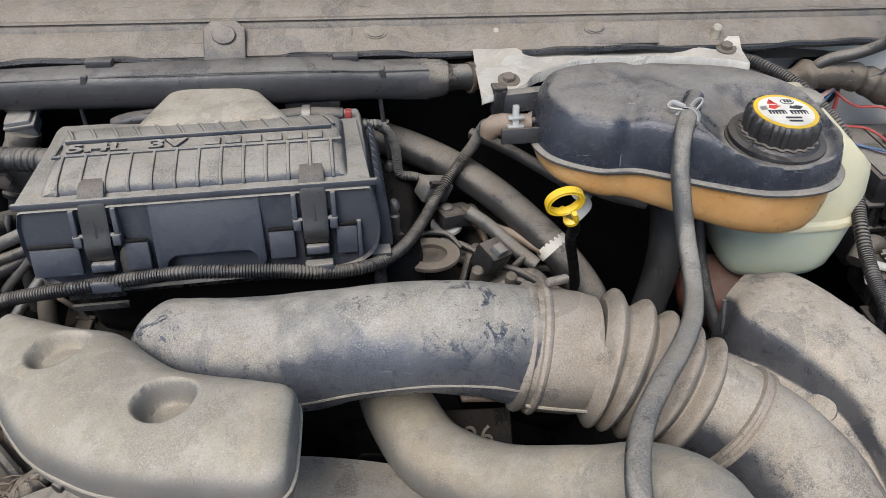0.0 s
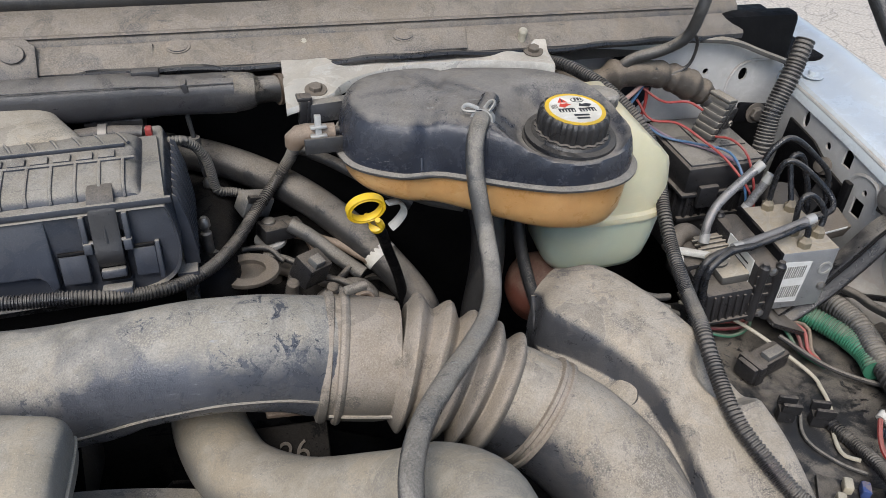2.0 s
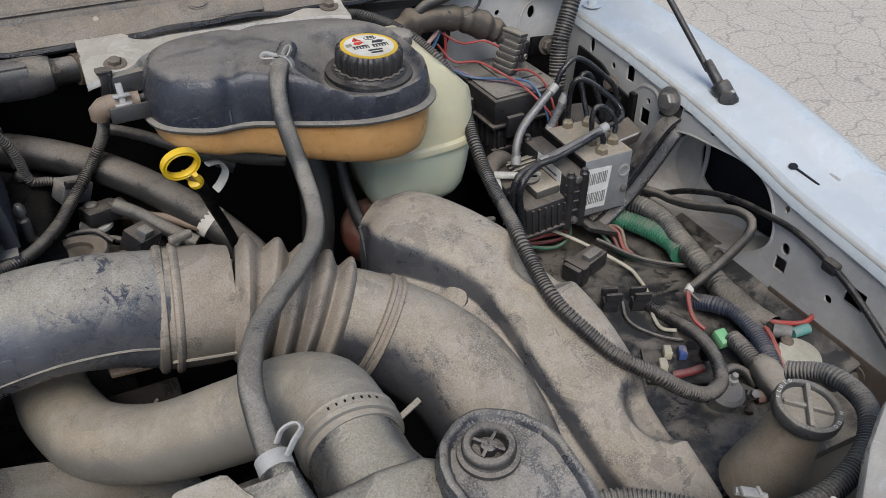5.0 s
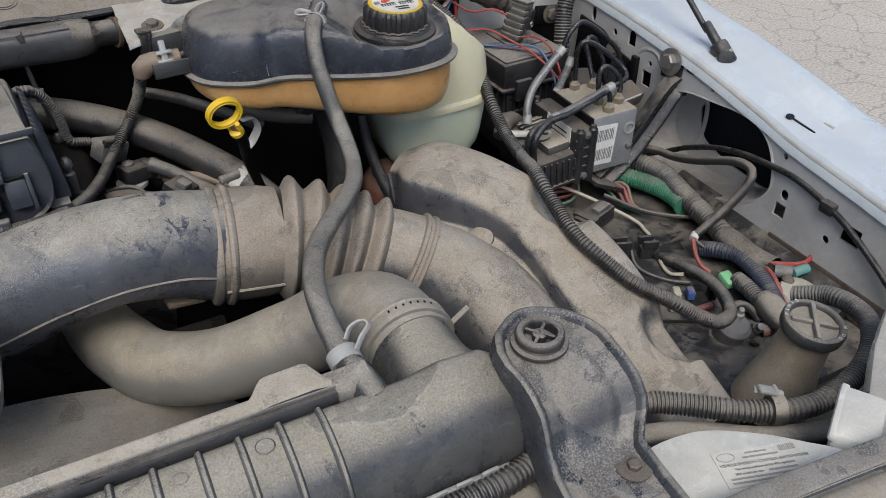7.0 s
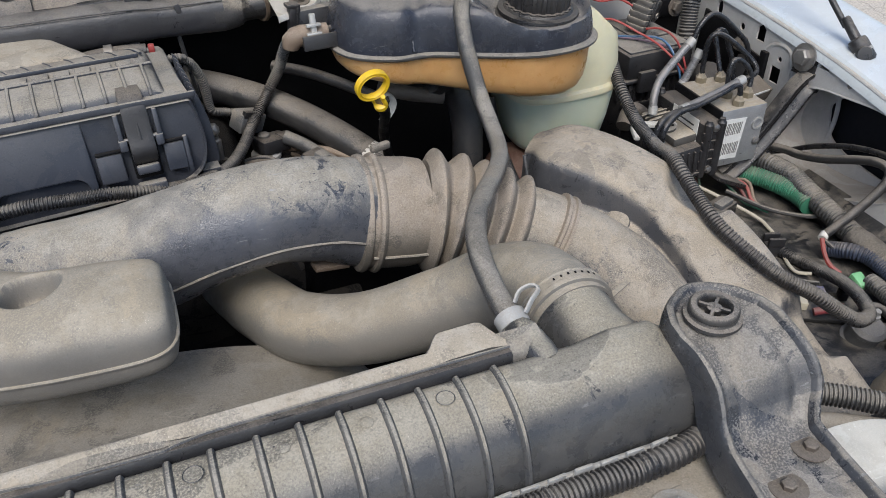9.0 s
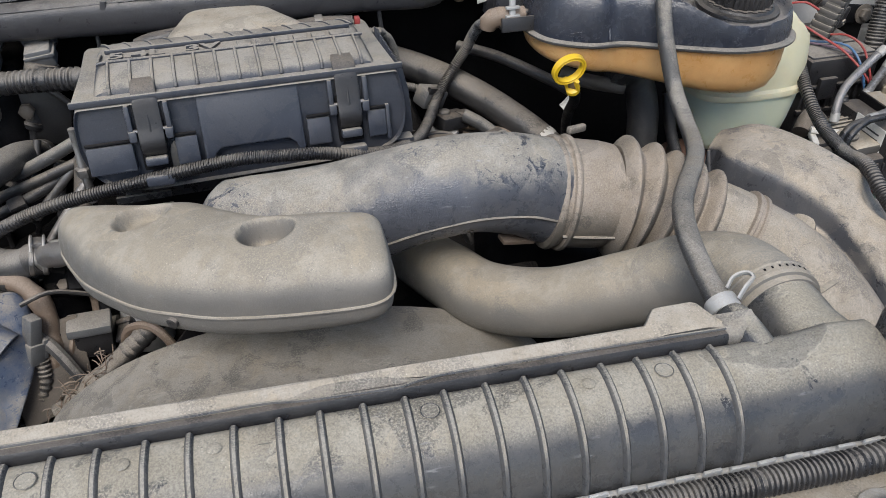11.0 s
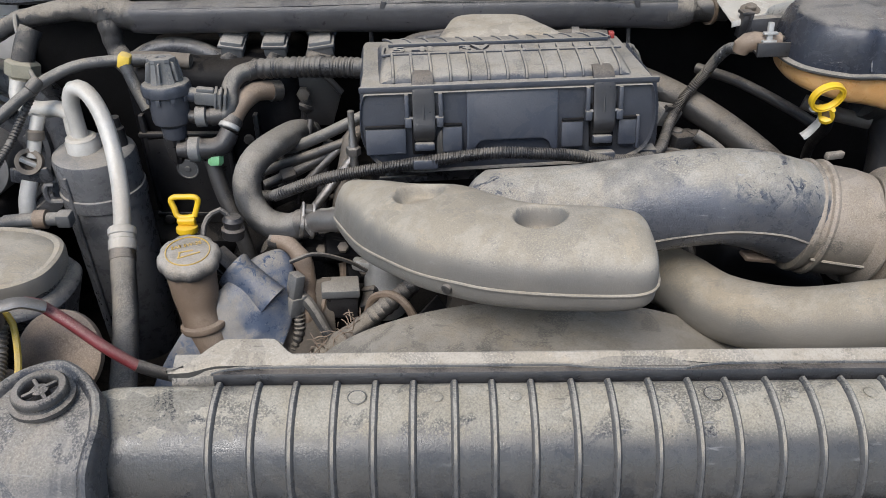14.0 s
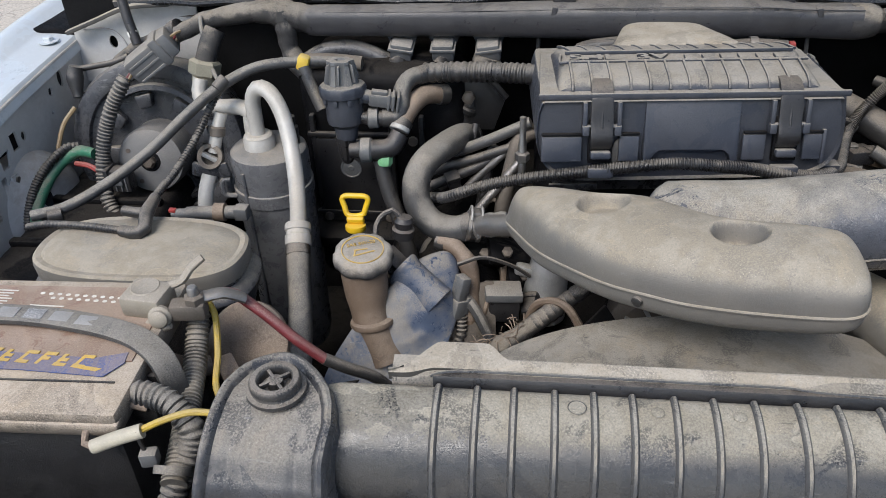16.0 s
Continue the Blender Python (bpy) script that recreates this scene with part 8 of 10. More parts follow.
filler()
conduit("wiring_conduit", "black corrugated conduit curling round the filler neck", [(0.39, 0.185, 0.91), (0.463, 0.162, 0.915), (0.522, 0.12, 0.917), (0.574, 0.102, 0.918), (0.64, 0.115, 0.92), (0.684, 0.148, 0.918), (0.694, 0.19, 0.91), (0.68, 0.22, 0.895)], 0.009, HOSE, pitch=0.003)
hose("grey_tube", "dusty grey tube below the corrugated conduit", "tube", [(0.39, 0.165, 0.895), (0.467, 0.142, 0.898), (0.523, 0.106, 0.9), (0.557, 0.092, 0.9), (0.60, 0.085, 0.893)], 0.0095, LIPM, 14)
s = thing("tube_clamp", "dusty steel clamp holding the conduit", "clamp")
part("strap", lathe([(0.0102, -0.005), (0.0118, -0.005), (0.0118, 0.005), (0.0102, 0.005)], frame_to((0.54, 0.112, 0.9175), (1, -0.45, 0)), 18), LIPM, s)
part("ear", box(0.016, 0.008, 0.003, pose(0.535, 0.12, 0.9335, 0, 20, -20), 0.001), ZINC, s)
part("ear", box(0.003, 0.008, 0.012, pose(0.541, 0.119, 0.928, 0, 10, -20), 0.001), ZINC, s)
part("screw", tube([(0.528, 0.127, 0.931), (0.537, 0.121, 0.93), (0.546, 0.115, 0.928)], 0.003, 8), ZINC, s)
conduit("wiring_conduit", "black corrugated conduit along the foot of the radiator tank", [(0.083, 0.113, 0.972), (0.13, 0.112, 0.974), (0.22, 0.111, 0.975), (0.30, 0.112, 0.976), (0.345, 0.124, 0.976)], 0.0088, pitch=0.0031)


def lamp_panel():
    t = thing("lamp_panel", "white plastic headlamp panel with a printed emission label", "panel")
    m = pose(0, 0, 0.968, 0, 0, 0)
    edge = [(q.x, q.y) for q, u in spline([(0.385, 0.096, 0), (0.41, 0.0985, 0), (0.44, 0.0935, 0), (0.47, 0.0755, 0), (0.491, 0.0575, 0), (0.51, 0.038, 0), (0.52, 0.01, 0)], 0.006)]
    part("sheet", slab(edge + [(0.52, -0.02), (0.385, -0.02)], 0.02, m, 0.004), LAMPM, t)
    lm = pose(0.4535, 0.055, 0.9684, 0, 0, -17) @ Matrix.Scale(0.8, 4)
    lab = part("label", box(0.072, 0.034, 0.0008, lm, 0), FADE, t, "printed and faded paper label", smooth=False)
    letters("VEHICLE EMISSION CONTROL INFORMATION", 0.0036, lm @ pose(0.003, 0.003, 0.0006), GREYINK, lab)
    letters("This vehicle conforms to U.S. EPA regulations", 0.0027, lm @ pose(0.001, -0.0015, 0.0006), GREYINK, lab)
    letters("2005 model year new", 0.0027, lm @ pose(-0.014, -0.0058, 0.0006), GREYINK, lab)
    part("oval_mark", lathe([(0.0075, 0.0002), (0.0075, 0.0007), (0.0068, 0.0007), (0.0068, 0.0002)], lm @ Matrix.Translation((-0.026, 0.0105, 0)) @ Matrix.Diagonal((1, 0.55, 1, 1)), 24), GREYINK, lab)
    for k in range(9):
        part("print_bar", box(0.0006 + 0.0004 * (k % 2), 0.0055, 0.0004, lm @ pose(0.02 + 0.0016 * k, 0.0125, 0.0006), 0), GREYINK, lab, smooth=False)
    for x, y, w in ((0.0, 0.0125, 0.018), (0.002, 0.0085, 0.03), (0.014, -0.0058, 0.024), (-0.002, -0.0098, 0.058), (-0.006, -0.0135, 0.05)):
        part("print_bar", box(w, 0.0014, 0.0004, lm @ pose(x, y, 0.0006), 0), GREYINK, lab, smooth=False)
    return t


lamp_panel()
conduit("wiring_conduit", "dusty corrugated conduit low along the radiator crossmember", [(-0.44, 0.10, 0.93), (-0.36, 0.102, 0.945), (-0.25, 0.102, 0.951), (-0.12, 0.1, 0.951), (-0.02, 0.1, 0.95), (0.06, 0.1, 0.95)], 0.0075, pitch=0.004)
bs = thing("bonnet_seal", "black rubber bonnet seal strip along the front edge", "seal")
SEAL = [(0.372, 0.033, 0.9835), (0.42, 0.03, 0.9845), (0.47, 0.026, 0.9845), (0.52, 0.021, 0.984), (0.58, 0.014, 0.982)]
part("top_strip", tube(SEAL, 0.0085, 16, flat=0.28, power=4), BLACK, bs)
part("front_lip", tube([(x, y - 0.0075, z - 0.001) for x, y, z in SEAL], 0.0022, 8), BLACK, bs)
part("grille_skin", tube([(x, y - 0.022, z - 0.009) for x, y, z in SEAL], 0.013, 14, flat=0.5, power=3), DOMEM, bs, "dusty olive skin below the strip")
s = thing("corner_panel", "white painted corner panel at the headlamp", "panel")
part("sheet", slab([(0.518, 0.05), (0.533, 0.062), (0.565, 0.068), (0.61, 0.1), (0.655, 0.125), (0.70, 0.125), (0.70, -0.02), (0.54, -0.02)], 0.02, pose(0, 0, 0.966), 0.004), SHIELD, s)
part("step", box(0.05, 0.028, 0.022, pose(0.537, 0.052, 0.962, 0, 0, 32), 0.004), LAMPM, s)
part("step_lip", box(0.052, 0.006, 0.008, pose(0.531, 0.064, 0.968, 0, 0, 32), 0.002), LAMPM, s)
for k in range(5):
    part("print_bar", box(0.012, 0.006, 0.0008, pose(0.64 + 0.004 * k, 0.03 + 0.018 * k, 0.967, 0, 0, -12), 0), INK, s, smooth=False)

s = thing("gas_strut", "black gas strut with ball socket on the fender", "gas strut")
p0, p1 = Vector((0.878, 0.545, 0.964)), Vector((0.84, 0.685, 1.105))
way = (p1 - p0).normalized()
part("base_plate", lathe([(0.012, 0), (0.012, 0.003), (0.006, 0.005), (0.004, 0.012), (0.001, 0.012)], frame_to((0.878, 0.54, 0.959), (0, 0, 1)), 16), SHIELD, s)
part("socket", lathe([(0.0095, -0.014), (0.0118, -0.011), (0.0118, 0.012), (0.0105, 0.016), (0.0062, 0.018), (0.0058, 0.045), (0.0042, 0.047)], frame_to(p0 + Vector((0, 0, 0.006)), way), 22), CAPM, s)
part("socket_clip", lathe([(0.0118, -0.002), (0.0123, -0.0015), (0.0123, 0.0015), (0.0118, 0.002)], frame_to(p0 + Vector((0, 0, 0.006)), way), 22), ZINC, s, "thin wire retaining clip")
part("ball_cover", lathe([(0.0095, 0.0), (0.0095, 0.012), (0.008, 0.014), (0.001, 0.0145)], frame_to(p0 + Vector((0, 0, 0.004)), (-0.55, -0.75, 0.3)), 22), CAPM, s)
part("rod", tube([p0 + way * 0.04, p0 + way * 0.12, p0 + way * 0.2], 0.0038, 12), CAPM, s)
part("cylinder", tube([p0 + way * 0.19, p0 + way * 0.4, p0 + way * 0.62], 0.0105, 14), CAPM, s)
bolt("fender_bolt", (0.868, 0.815, edge_z(0.815) + 0.0045), (0, 0, 1), 0.007, PAINT, "painted bolt on the fender flange", washer=1.9, group="fender bolts")
bolt("fender_bolt", (-0.87, 0.825, edge_z(0.825) + 0.0045), (0, 0, 1), 0.007, PAINT, "painted bolt on the fender flange", washer=1.9, group="fender bolts")


s = thing("fuel_rail", "dusty steel fuel rail with cups below the wiring", "fuel rail")
part("rail", tube([(0.13, 0.72, 0.868), (0.18, 0.69, 0.866), (0.24, 0.655, 0.862), (0.29, 0.625, 0.855)], 0.0075, 14), GRIME, s)
for f in (0.1, 0.4, 0.7, 0.95):
    p = Vector((0.13, 0.72, 0.868)).lerp(Vector((0.29, 0.625, 0.855)), f)
    part("cup", lathe([(0.0095, -0.034), (0.0105, -0.03), (0.0105, -0.012), (0.008, -0.006), (0.006, 0.0)], Matrix.Translation(p), 14), GRIME, s)
for pts, r, mt in (([(0.16, 0.675, 0.9), (0.185, 0.665, 0.898), (0.215, 0.64, 0.893), (0.24, 0.63, 0.888), (0.262, 0.622, 0.872), (0.265, 0.61, 0.85)], 0.0038, RUBBER), ([(0.2, 0.6, 0.868), (0.215, 0.605, 0.892), (0.235, 0.607, 0.896), (0.25, 0.6, 0.88), (0.252, 0.588, 0.855)], 0.0042, RUBBER), ([(0.225, 0.59, 0.86), (0.24, 0.6, 0.885), (0.262, 0.61, 0.886), (0.275, 0.6, 0.86)], 0.0028, BROWNM), ([(0.12, 0.66, 0.9), (0.14, 0.67, 0.912), (0.165, 0.672, 0.91), (0.18, 0.66, 0.9)], 0.003, RUBBER), ([(0.19, 0.71, 0.9), (0.215, 0.7, 0.898), (0.24, 0.69, 0.893), (0.27, 0.665, 0.886)], 0.005, BROWNM)):
    hose("engine_loom", "taped wire loop over the fuel rail", "wiring loom", pts, r, mt, 10, 0.003, wobble=0.12)

# ---- wiring and fittings low over the engine ----
rng = random.Random(7)
for k in range(16):
    x, y, z = rng.uniform(0.13, 0.30), rng.uniform(0.57, 0.72), rng.uniform(0.80, 0.885)
    a, l = rng.uniform(0, 6.28), rng.uniform(0.05, 0.11)
    d = Vector((math.cos(a), math.sin(a), 0)) * l
    pts = [(x, y, z - 0.04), (x + 0.2 * d.x, y + 0.2 * d.y, z), (x + 0.6 * d.x, y + 0.6 * d.y, z + rng.uniform(-0.01, 0.02)), (x + d.x, y + d.y, z - 0.05)]
    hose("engine_wire", "grimy taped wire looping low over the engine", "wire", pts, rng.choice((0.003, 0.0042, 0.0055)), rng.choice((RUBBER, BROWNM, HOSE, CONDUIT)), 8, 0.005, group="engine wires", wobble=0.08)
for k in range(18):
    x, y, z = rng.uniform(-0.34, -0.17), rng.uniform(0.48, 0.66), rng.uniform(0.79, 0.87)
    a, l = rng.uniform(0, 6.28), rng.uniform(0.05, 0.1)
    d = Vector((math.cos(a), math.sin(a), 0)) * l
    pts = [(x, y, z - 0.04), (x + 0.2 * d.x, y + 0.2 * d.y, z), (x + 0.6 * d.x, y + 0.6 * d.y, z + rng.uniform(-0.015, 0.015)), (x + d.x, y + d.y, z - 0.05)]
    hose("engine_wire", "grimy taped wire looping low over the engine", "wire", pts, rng.choice((0.003, 0.0045, 0.006)), rng.choice((RUBBER, BROWNM, HOSE, GRIME)), 8, 0.005, group="engine wires", wobble=0.1)
for k in range(9):
    x, y, z = (rng.uniform(-0.33, -0.18), rng.uniform(0.5, 0.64), rng.uniform(0.81, 0.875)) if k < 5 else (rng.uniform(0.14, 0.28), rng.uniform(0.58, 0.7), rng.uniform(0.81, 0.87))
    t = thing("engine_plug", "small dusty wiring plug low over the engine", "connector", "engine plugs")
    m = Matrix.Translation((x, y, z)) @ pose(0, 0, 0, rng.uniform(-30, 30), rng.uniform(-30, 30), rng.uniform(0, 180))
    part("shell", box(0.026, 0.016, 0.014, m, 0.002), rng.choice((CAPM, CONNECT, GRIME)), t)
    part("collar", box(0.006, 0.019, 0.017, m @ Matrix.Translation((0.008, 0, 0)), 0.0015), CAPM, t)
    part("tail", tube([m @ Vector((-0.012, 0, 0)), m @ Vector((-0.03, 0.004, -0.004)), m @ Vector((-0.045, 0.002, -0.03))], 0.0042, 8, 0.005), RUBBER, t)


# ---- west side: heater, canister, battery ----
def drum():
    t = thing("vacuum_booster", "dusty black round booster with a hub and bolts", "booster")
    m = frame_to((-0.70, 0.735, 0.884), (0.12, -1, 0.22))
    hub = Matrix.Translation((0.001, 0, -0.009)) @ m
    part("drum", lathe([(0.108, -0.07), (0.116, -0.03), (0.116, -0.008), (0.112, 0.0), (0.1, 0.004), (0.092, 0.002), (0.09, -0.004), (0.084, -0.005), (0.082, 0.003), (0.076, 0.004), (0.073, -0.012), (0.02, -0.014)], m, 64), BLACK, t)
    part("hub", lathe([(0.043, -0.012), (0.043, 0.036), (0.041, 0.043), (0.03, 0.046), (0.002, 0.046)], hub, 40), HUBM, t, "dusty grey hub")
    part("hub_seat", lathe([(0.0135, 0.046), (0.0125, 0.0475), (0.0095, 0.0475), (0.009, 0.046)], hub, 24), DARK, t)
    part("hub_nut", lathe([(0.0085, 0.046), (0.0085, 0.053), (0.006, 0.056), (0.001, 0.056)], hub, 6), RUSTBOLT, t, smooth=False)
    for k in range(8):
        part("lug", slab([(-0.009, 0.052), (0.009, 0.052), (0.012, 0.07), (-0.012, 0.07)], 0.016, m @ pose(0, 0, 0, 0, 0, 45 * k + 10), 0.003), BLACK, t)
    for k in range(4):
        a = radians(90 * k + 60)
        part("screw", lathe([(0.003, 0.045), (0.003, 0.047), (0.001, 0.047)], hub @ Matrix.Translation((0.03 * math.cos(a), 0.03 * math.sin(a), 0)), 8), RUSTBOLT, t)
    return t


drum()
hb = thing("heater_box", "black plastic heater housing against the firewall", "heater box")
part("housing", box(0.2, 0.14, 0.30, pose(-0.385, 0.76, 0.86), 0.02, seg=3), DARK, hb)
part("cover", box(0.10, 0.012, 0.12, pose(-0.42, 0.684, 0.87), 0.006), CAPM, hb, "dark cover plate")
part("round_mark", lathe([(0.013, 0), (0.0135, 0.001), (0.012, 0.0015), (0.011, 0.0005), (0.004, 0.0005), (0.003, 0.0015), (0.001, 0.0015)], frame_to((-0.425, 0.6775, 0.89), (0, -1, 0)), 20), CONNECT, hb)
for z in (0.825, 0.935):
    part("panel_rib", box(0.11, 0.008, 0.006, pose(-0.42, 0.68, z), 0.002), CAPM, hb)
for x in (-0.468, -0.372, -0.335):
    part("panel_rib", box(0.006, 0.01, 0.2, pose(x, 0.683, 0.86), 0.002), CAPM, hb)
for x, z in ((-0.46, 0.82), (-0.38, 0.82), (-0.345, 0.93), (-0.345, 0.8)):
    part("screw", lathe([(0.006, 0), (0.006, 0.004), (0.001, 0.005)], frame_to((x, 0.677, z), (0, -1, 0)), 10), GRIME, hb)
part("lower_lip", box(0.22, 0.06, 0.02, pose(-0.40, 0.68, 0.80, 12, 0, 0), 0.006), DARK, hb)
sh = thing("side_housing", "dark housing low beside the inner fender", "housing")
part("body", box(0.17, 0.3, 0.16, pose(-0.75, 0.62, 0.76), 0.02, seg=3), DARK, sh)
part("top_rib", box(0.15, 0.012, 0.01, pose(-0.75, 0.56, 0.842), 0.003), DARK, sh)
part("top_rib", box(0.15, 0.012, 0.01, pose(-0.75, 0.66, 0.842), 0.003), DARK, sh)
s = thing("suspension_tower", "grey painted suspension tower bulging from the inner fender", "tower")
m = frame_to((-0.845, 0.655, 0.835), (1, -0.25, 0.15))
part("dome", lathe([(0.075, -0.01), (0.07, 0.008), (0.06, 0.018), (0.04, 0.022), (0.002, 0.023)], m, 36), APRON, s)
# dark oval disc on the dome gives the hole its shade
part("opening", lathe([(0.008, 0.0222), (0.008, 0.0238), (0.001, 0.0238)], m @ Matrix.Translation((0.0, 0.012, 0)) @ Matrix.Diagonal((1, 1.7, 1, 1)), 20), INNER, s)
part("flange", box(0.03, 0.12, 0.006, m @ pose(-0.07, 0, 0.004, 0, 15, 0), 0.002), APRON, s)
s = thing("square_clip", "pale square clip nut on the inner fender", "clip")
part("plate", box(0.004, 0.014, 0.014, pose(-0.843, 0.63, 0.888), 0.001), APRON, s)
part("eye", lathe([(0.004, 0), (0.004, 0.002), (0.002, 0.002)], frame_to((-0.8405, 0.63, 0.888), (1, 0, 0)), 12), GRIME, s)


def accumulator():
    t = thing("accumulator_canister", "black metal refrigerant canister with aluminium pipes", "canister")
    m = Matrix.Translation((-0.508, 0.628, 0))
    part("can", lathe([(0.04, 0.66), (0.044, 0.68), (0.0455, 0.928), (0.0455, 0.936), (0.044, 0.942), (0.04, 0.945), (0.03, 0.946), (0.002, 0.947)], m, 36), CANM, t)
    part("port", lathe([(0.018, 0.943), (0.018, 0.957), (0.0165, 0.959), (0.0165, 0.961), (0.014, 0.963), (0.0085, 0.963)], m @ Matrix.Translation((-0.008, -0.004, 0)), 20), ALUP, t)
    part("pipe", tube([(-0.516, 0.624, 0.95), (-0.516, 0.624, 0.985), (-0.514, 0.622, 1.006), (-0.503, 0.616, 1.022), (-0.487, 0.607, 1.02), (-0.474, 0.597, 1.0), (-0.464, 0.58, 0.97), (-0.455, 0.553, 0.94), (-0.449, 0.527, 0.92), (-0.447, 0.513, 0.91)], 0.0088, 16), ALUP, t, "bent bright aluminium pipe")
    part("cross_pipe", tube([(-0.60, 0.69, 1.0), (-0.603, 0.683, 0.985), (-0.595, 0.675, 0.976), (-0.57, 0.66, 0.978), (-0.54, 0.645, 0.985), (-0.52, 0.63, 0.985)], 0.0092, 16), ALUP, t)
    part("down_pipe", tube([(-0.524, 0.632, 0.987), (-0.526, 0.632, 0.968), (-0.526, 0.632, 0.945)], 0.0078, 14), ALUP, t)
    part("ferrule", lathe([(0.0125, 0), (0.014, 0.002), (0.014, 0.008), (0.0128, 0.009), (0.0128, 0.013), (0.014, 0.014), (0.014, 0.024), (0.012, 0.026)], frame_to((-0.447, 0.515, 0.913), (0.1, -0.62, -0.55)), 22), ALUP, t)
    part("switch", lathe([(0.0085, 0.944), (0.0085, 0.966), (0.006, 0.968), (0.006, 0.979), (0.001, 0.98)], m @ Matrix.Translation((0.028, 0.008, 0)), 12), CAPM, t)
    part("side_seam", tube([(-0.528, 0.5865, 0.7), (-0.528, 0.586, 0.8), (-0.528, 0.5855, 0.93)], 0.0022, 8), CANM, t)
    part("clip_band", lathe([(0.0458, 0.884), (0.0472, 0.885), (0.0472, 0.9), (0.0458, 0.901)], m, 36), CANM, t)
    part("strap_clip", tube([(-0.55, 0.6, 0.915), (-0.558, 0.598, 0.915), (-0.56, 0.597, 0.905), (-0.558, 0.598, 0.895), (-0.545, 0.6, 0.893)], 0.0032, 8, 0.003), CANM, t)
    part("strap_buckle", box(0.012, 0.01, 0.02, pose(-0.556, 0.618, 0.9), 0.002), CANM, t)
    return t


accumulator()
hose("refrigerant_hose", "thick grey rubber refrigerant hose with printed lettering", "hose", [(-0.4445, 0.497, 0.897), (-0.44, 0.475, 0.882), (-0.433, 0.445, 0.862), (-0.425, 0.40, 0.838), (-0.418, 0.35, 0.815), (-0.41, 0.30, 0.79)], 0.0125, HOSE, 18)
s = thing("refrigerant_fitting", "hexagonal pale aluminium pipe fitting", "fitting")
m = frame_to((-0.6, 0.70, 1.0), (0.22, 0.25, 1))
part("nut", lathe([(0.017, 0), (0.019, 0.002), (0.019, 0.016), (0.016, 0.019), (0.011, 0.02)], m, 6), HEXM, s, smooth=False)
part("collar", lathe([(0.013, -0.01), (0.014, -0.006), (0.014, 0.0)], m, 18), HEXM, s)
part("pipe_end", tube([(-0.597, 0.704, 1.015), (-0.59, 0.711, 1.035), (-0.583, 0.72, 1.05)], 0.0125, 14, 0.004), TAPE, s)
s = thing("service_port", "dusty service port with clip and grey hose", "service port")
part("stem", tube([(-0.555, 0.625, 0.987), (-0.561, 0.617, 0.968), (-0.566, 0.608, 0.945)], 0.0072, 12), ALUP, s)
part("collar", lathe([(0.0072, -0.006), (0.0095, -0.005), (0.0095, 0.004), (0.0072, 0.006)], frame_to((-0.561, 0.617, 0.968), (0.1, 0.3, 1)), 16), GRIME, s)
part("ring", lathe([(0.0095, -0.004), (0.0145, -0.004), (0.0145, 0.004), (0.0095, 0.004), (0.0095, -0.004)], frame_to((-0.568, 0.601, 0.943), (0.1, -0.8, 0.55)), 22), GRIME, s)
part("ring_core", box(0.02, 0.005, 0.006, pose(-0.568, 0.6, 0.943, 0, 30, 0), 0.0015), ALU, s)
part("clip", box(0.03, 0.012, 0.014, pose(-0.572, 0.6, 0.927, 0, 12, 10), 0.003), BLACK, s)
for x in (-0.585, -0.554):
    part("clip_ear", box(0.014, 0.006, 0.018, pose(x, 0.598, 0.928, 0, -900 * (x + 0.5695), 0), 0.003), BLACK, s)
part("hose", tube([(-0.572, 0.597, 0.922), (-0.577, 0.585, 0.90), (-0.577, 0.575, 0.87), (-0.57, 0.57, 0.84)], 0.0088, 14), ALUP, s)
s = thing("pipe_coupling", "dusty pipe coupling with a black plug", "coupling")
part("pipe", tube([(-0.585, 0.547, 0.90), (-0.57, 0.55, 0.9), (-0.53, 0.553, 0.9)], 0.0075, 14), CONNECT, s)
part("collar", lathe([(0.0075, -0.007), (0.0105, -0.006), (0.0105, 0.006), (0.0075, 0.007)], frame_to((-0.548, 0.552, 0.9), (1, 0.06, 0)), 18), BROWNM, s)
part("plug", box(0.016, 0.016, 0.016, pose(-0.523, 0.553, 0.9), 0.003), CONNECT, s)
part("tip", lathe([(0.0058, 0), (0.0058, 0.012), (0.0045, 0.013), (0.0045, 0.018), (0.001, 0.019)], frame_to((-0.584, 0.547, 0.9), (-1, -0.1, 0)), 14), CONNECT, s)
part("tag", box(0.008, 0.006, 0.004, pose(-0.6, 0.545, 0.905), 0.001), PINK, s)


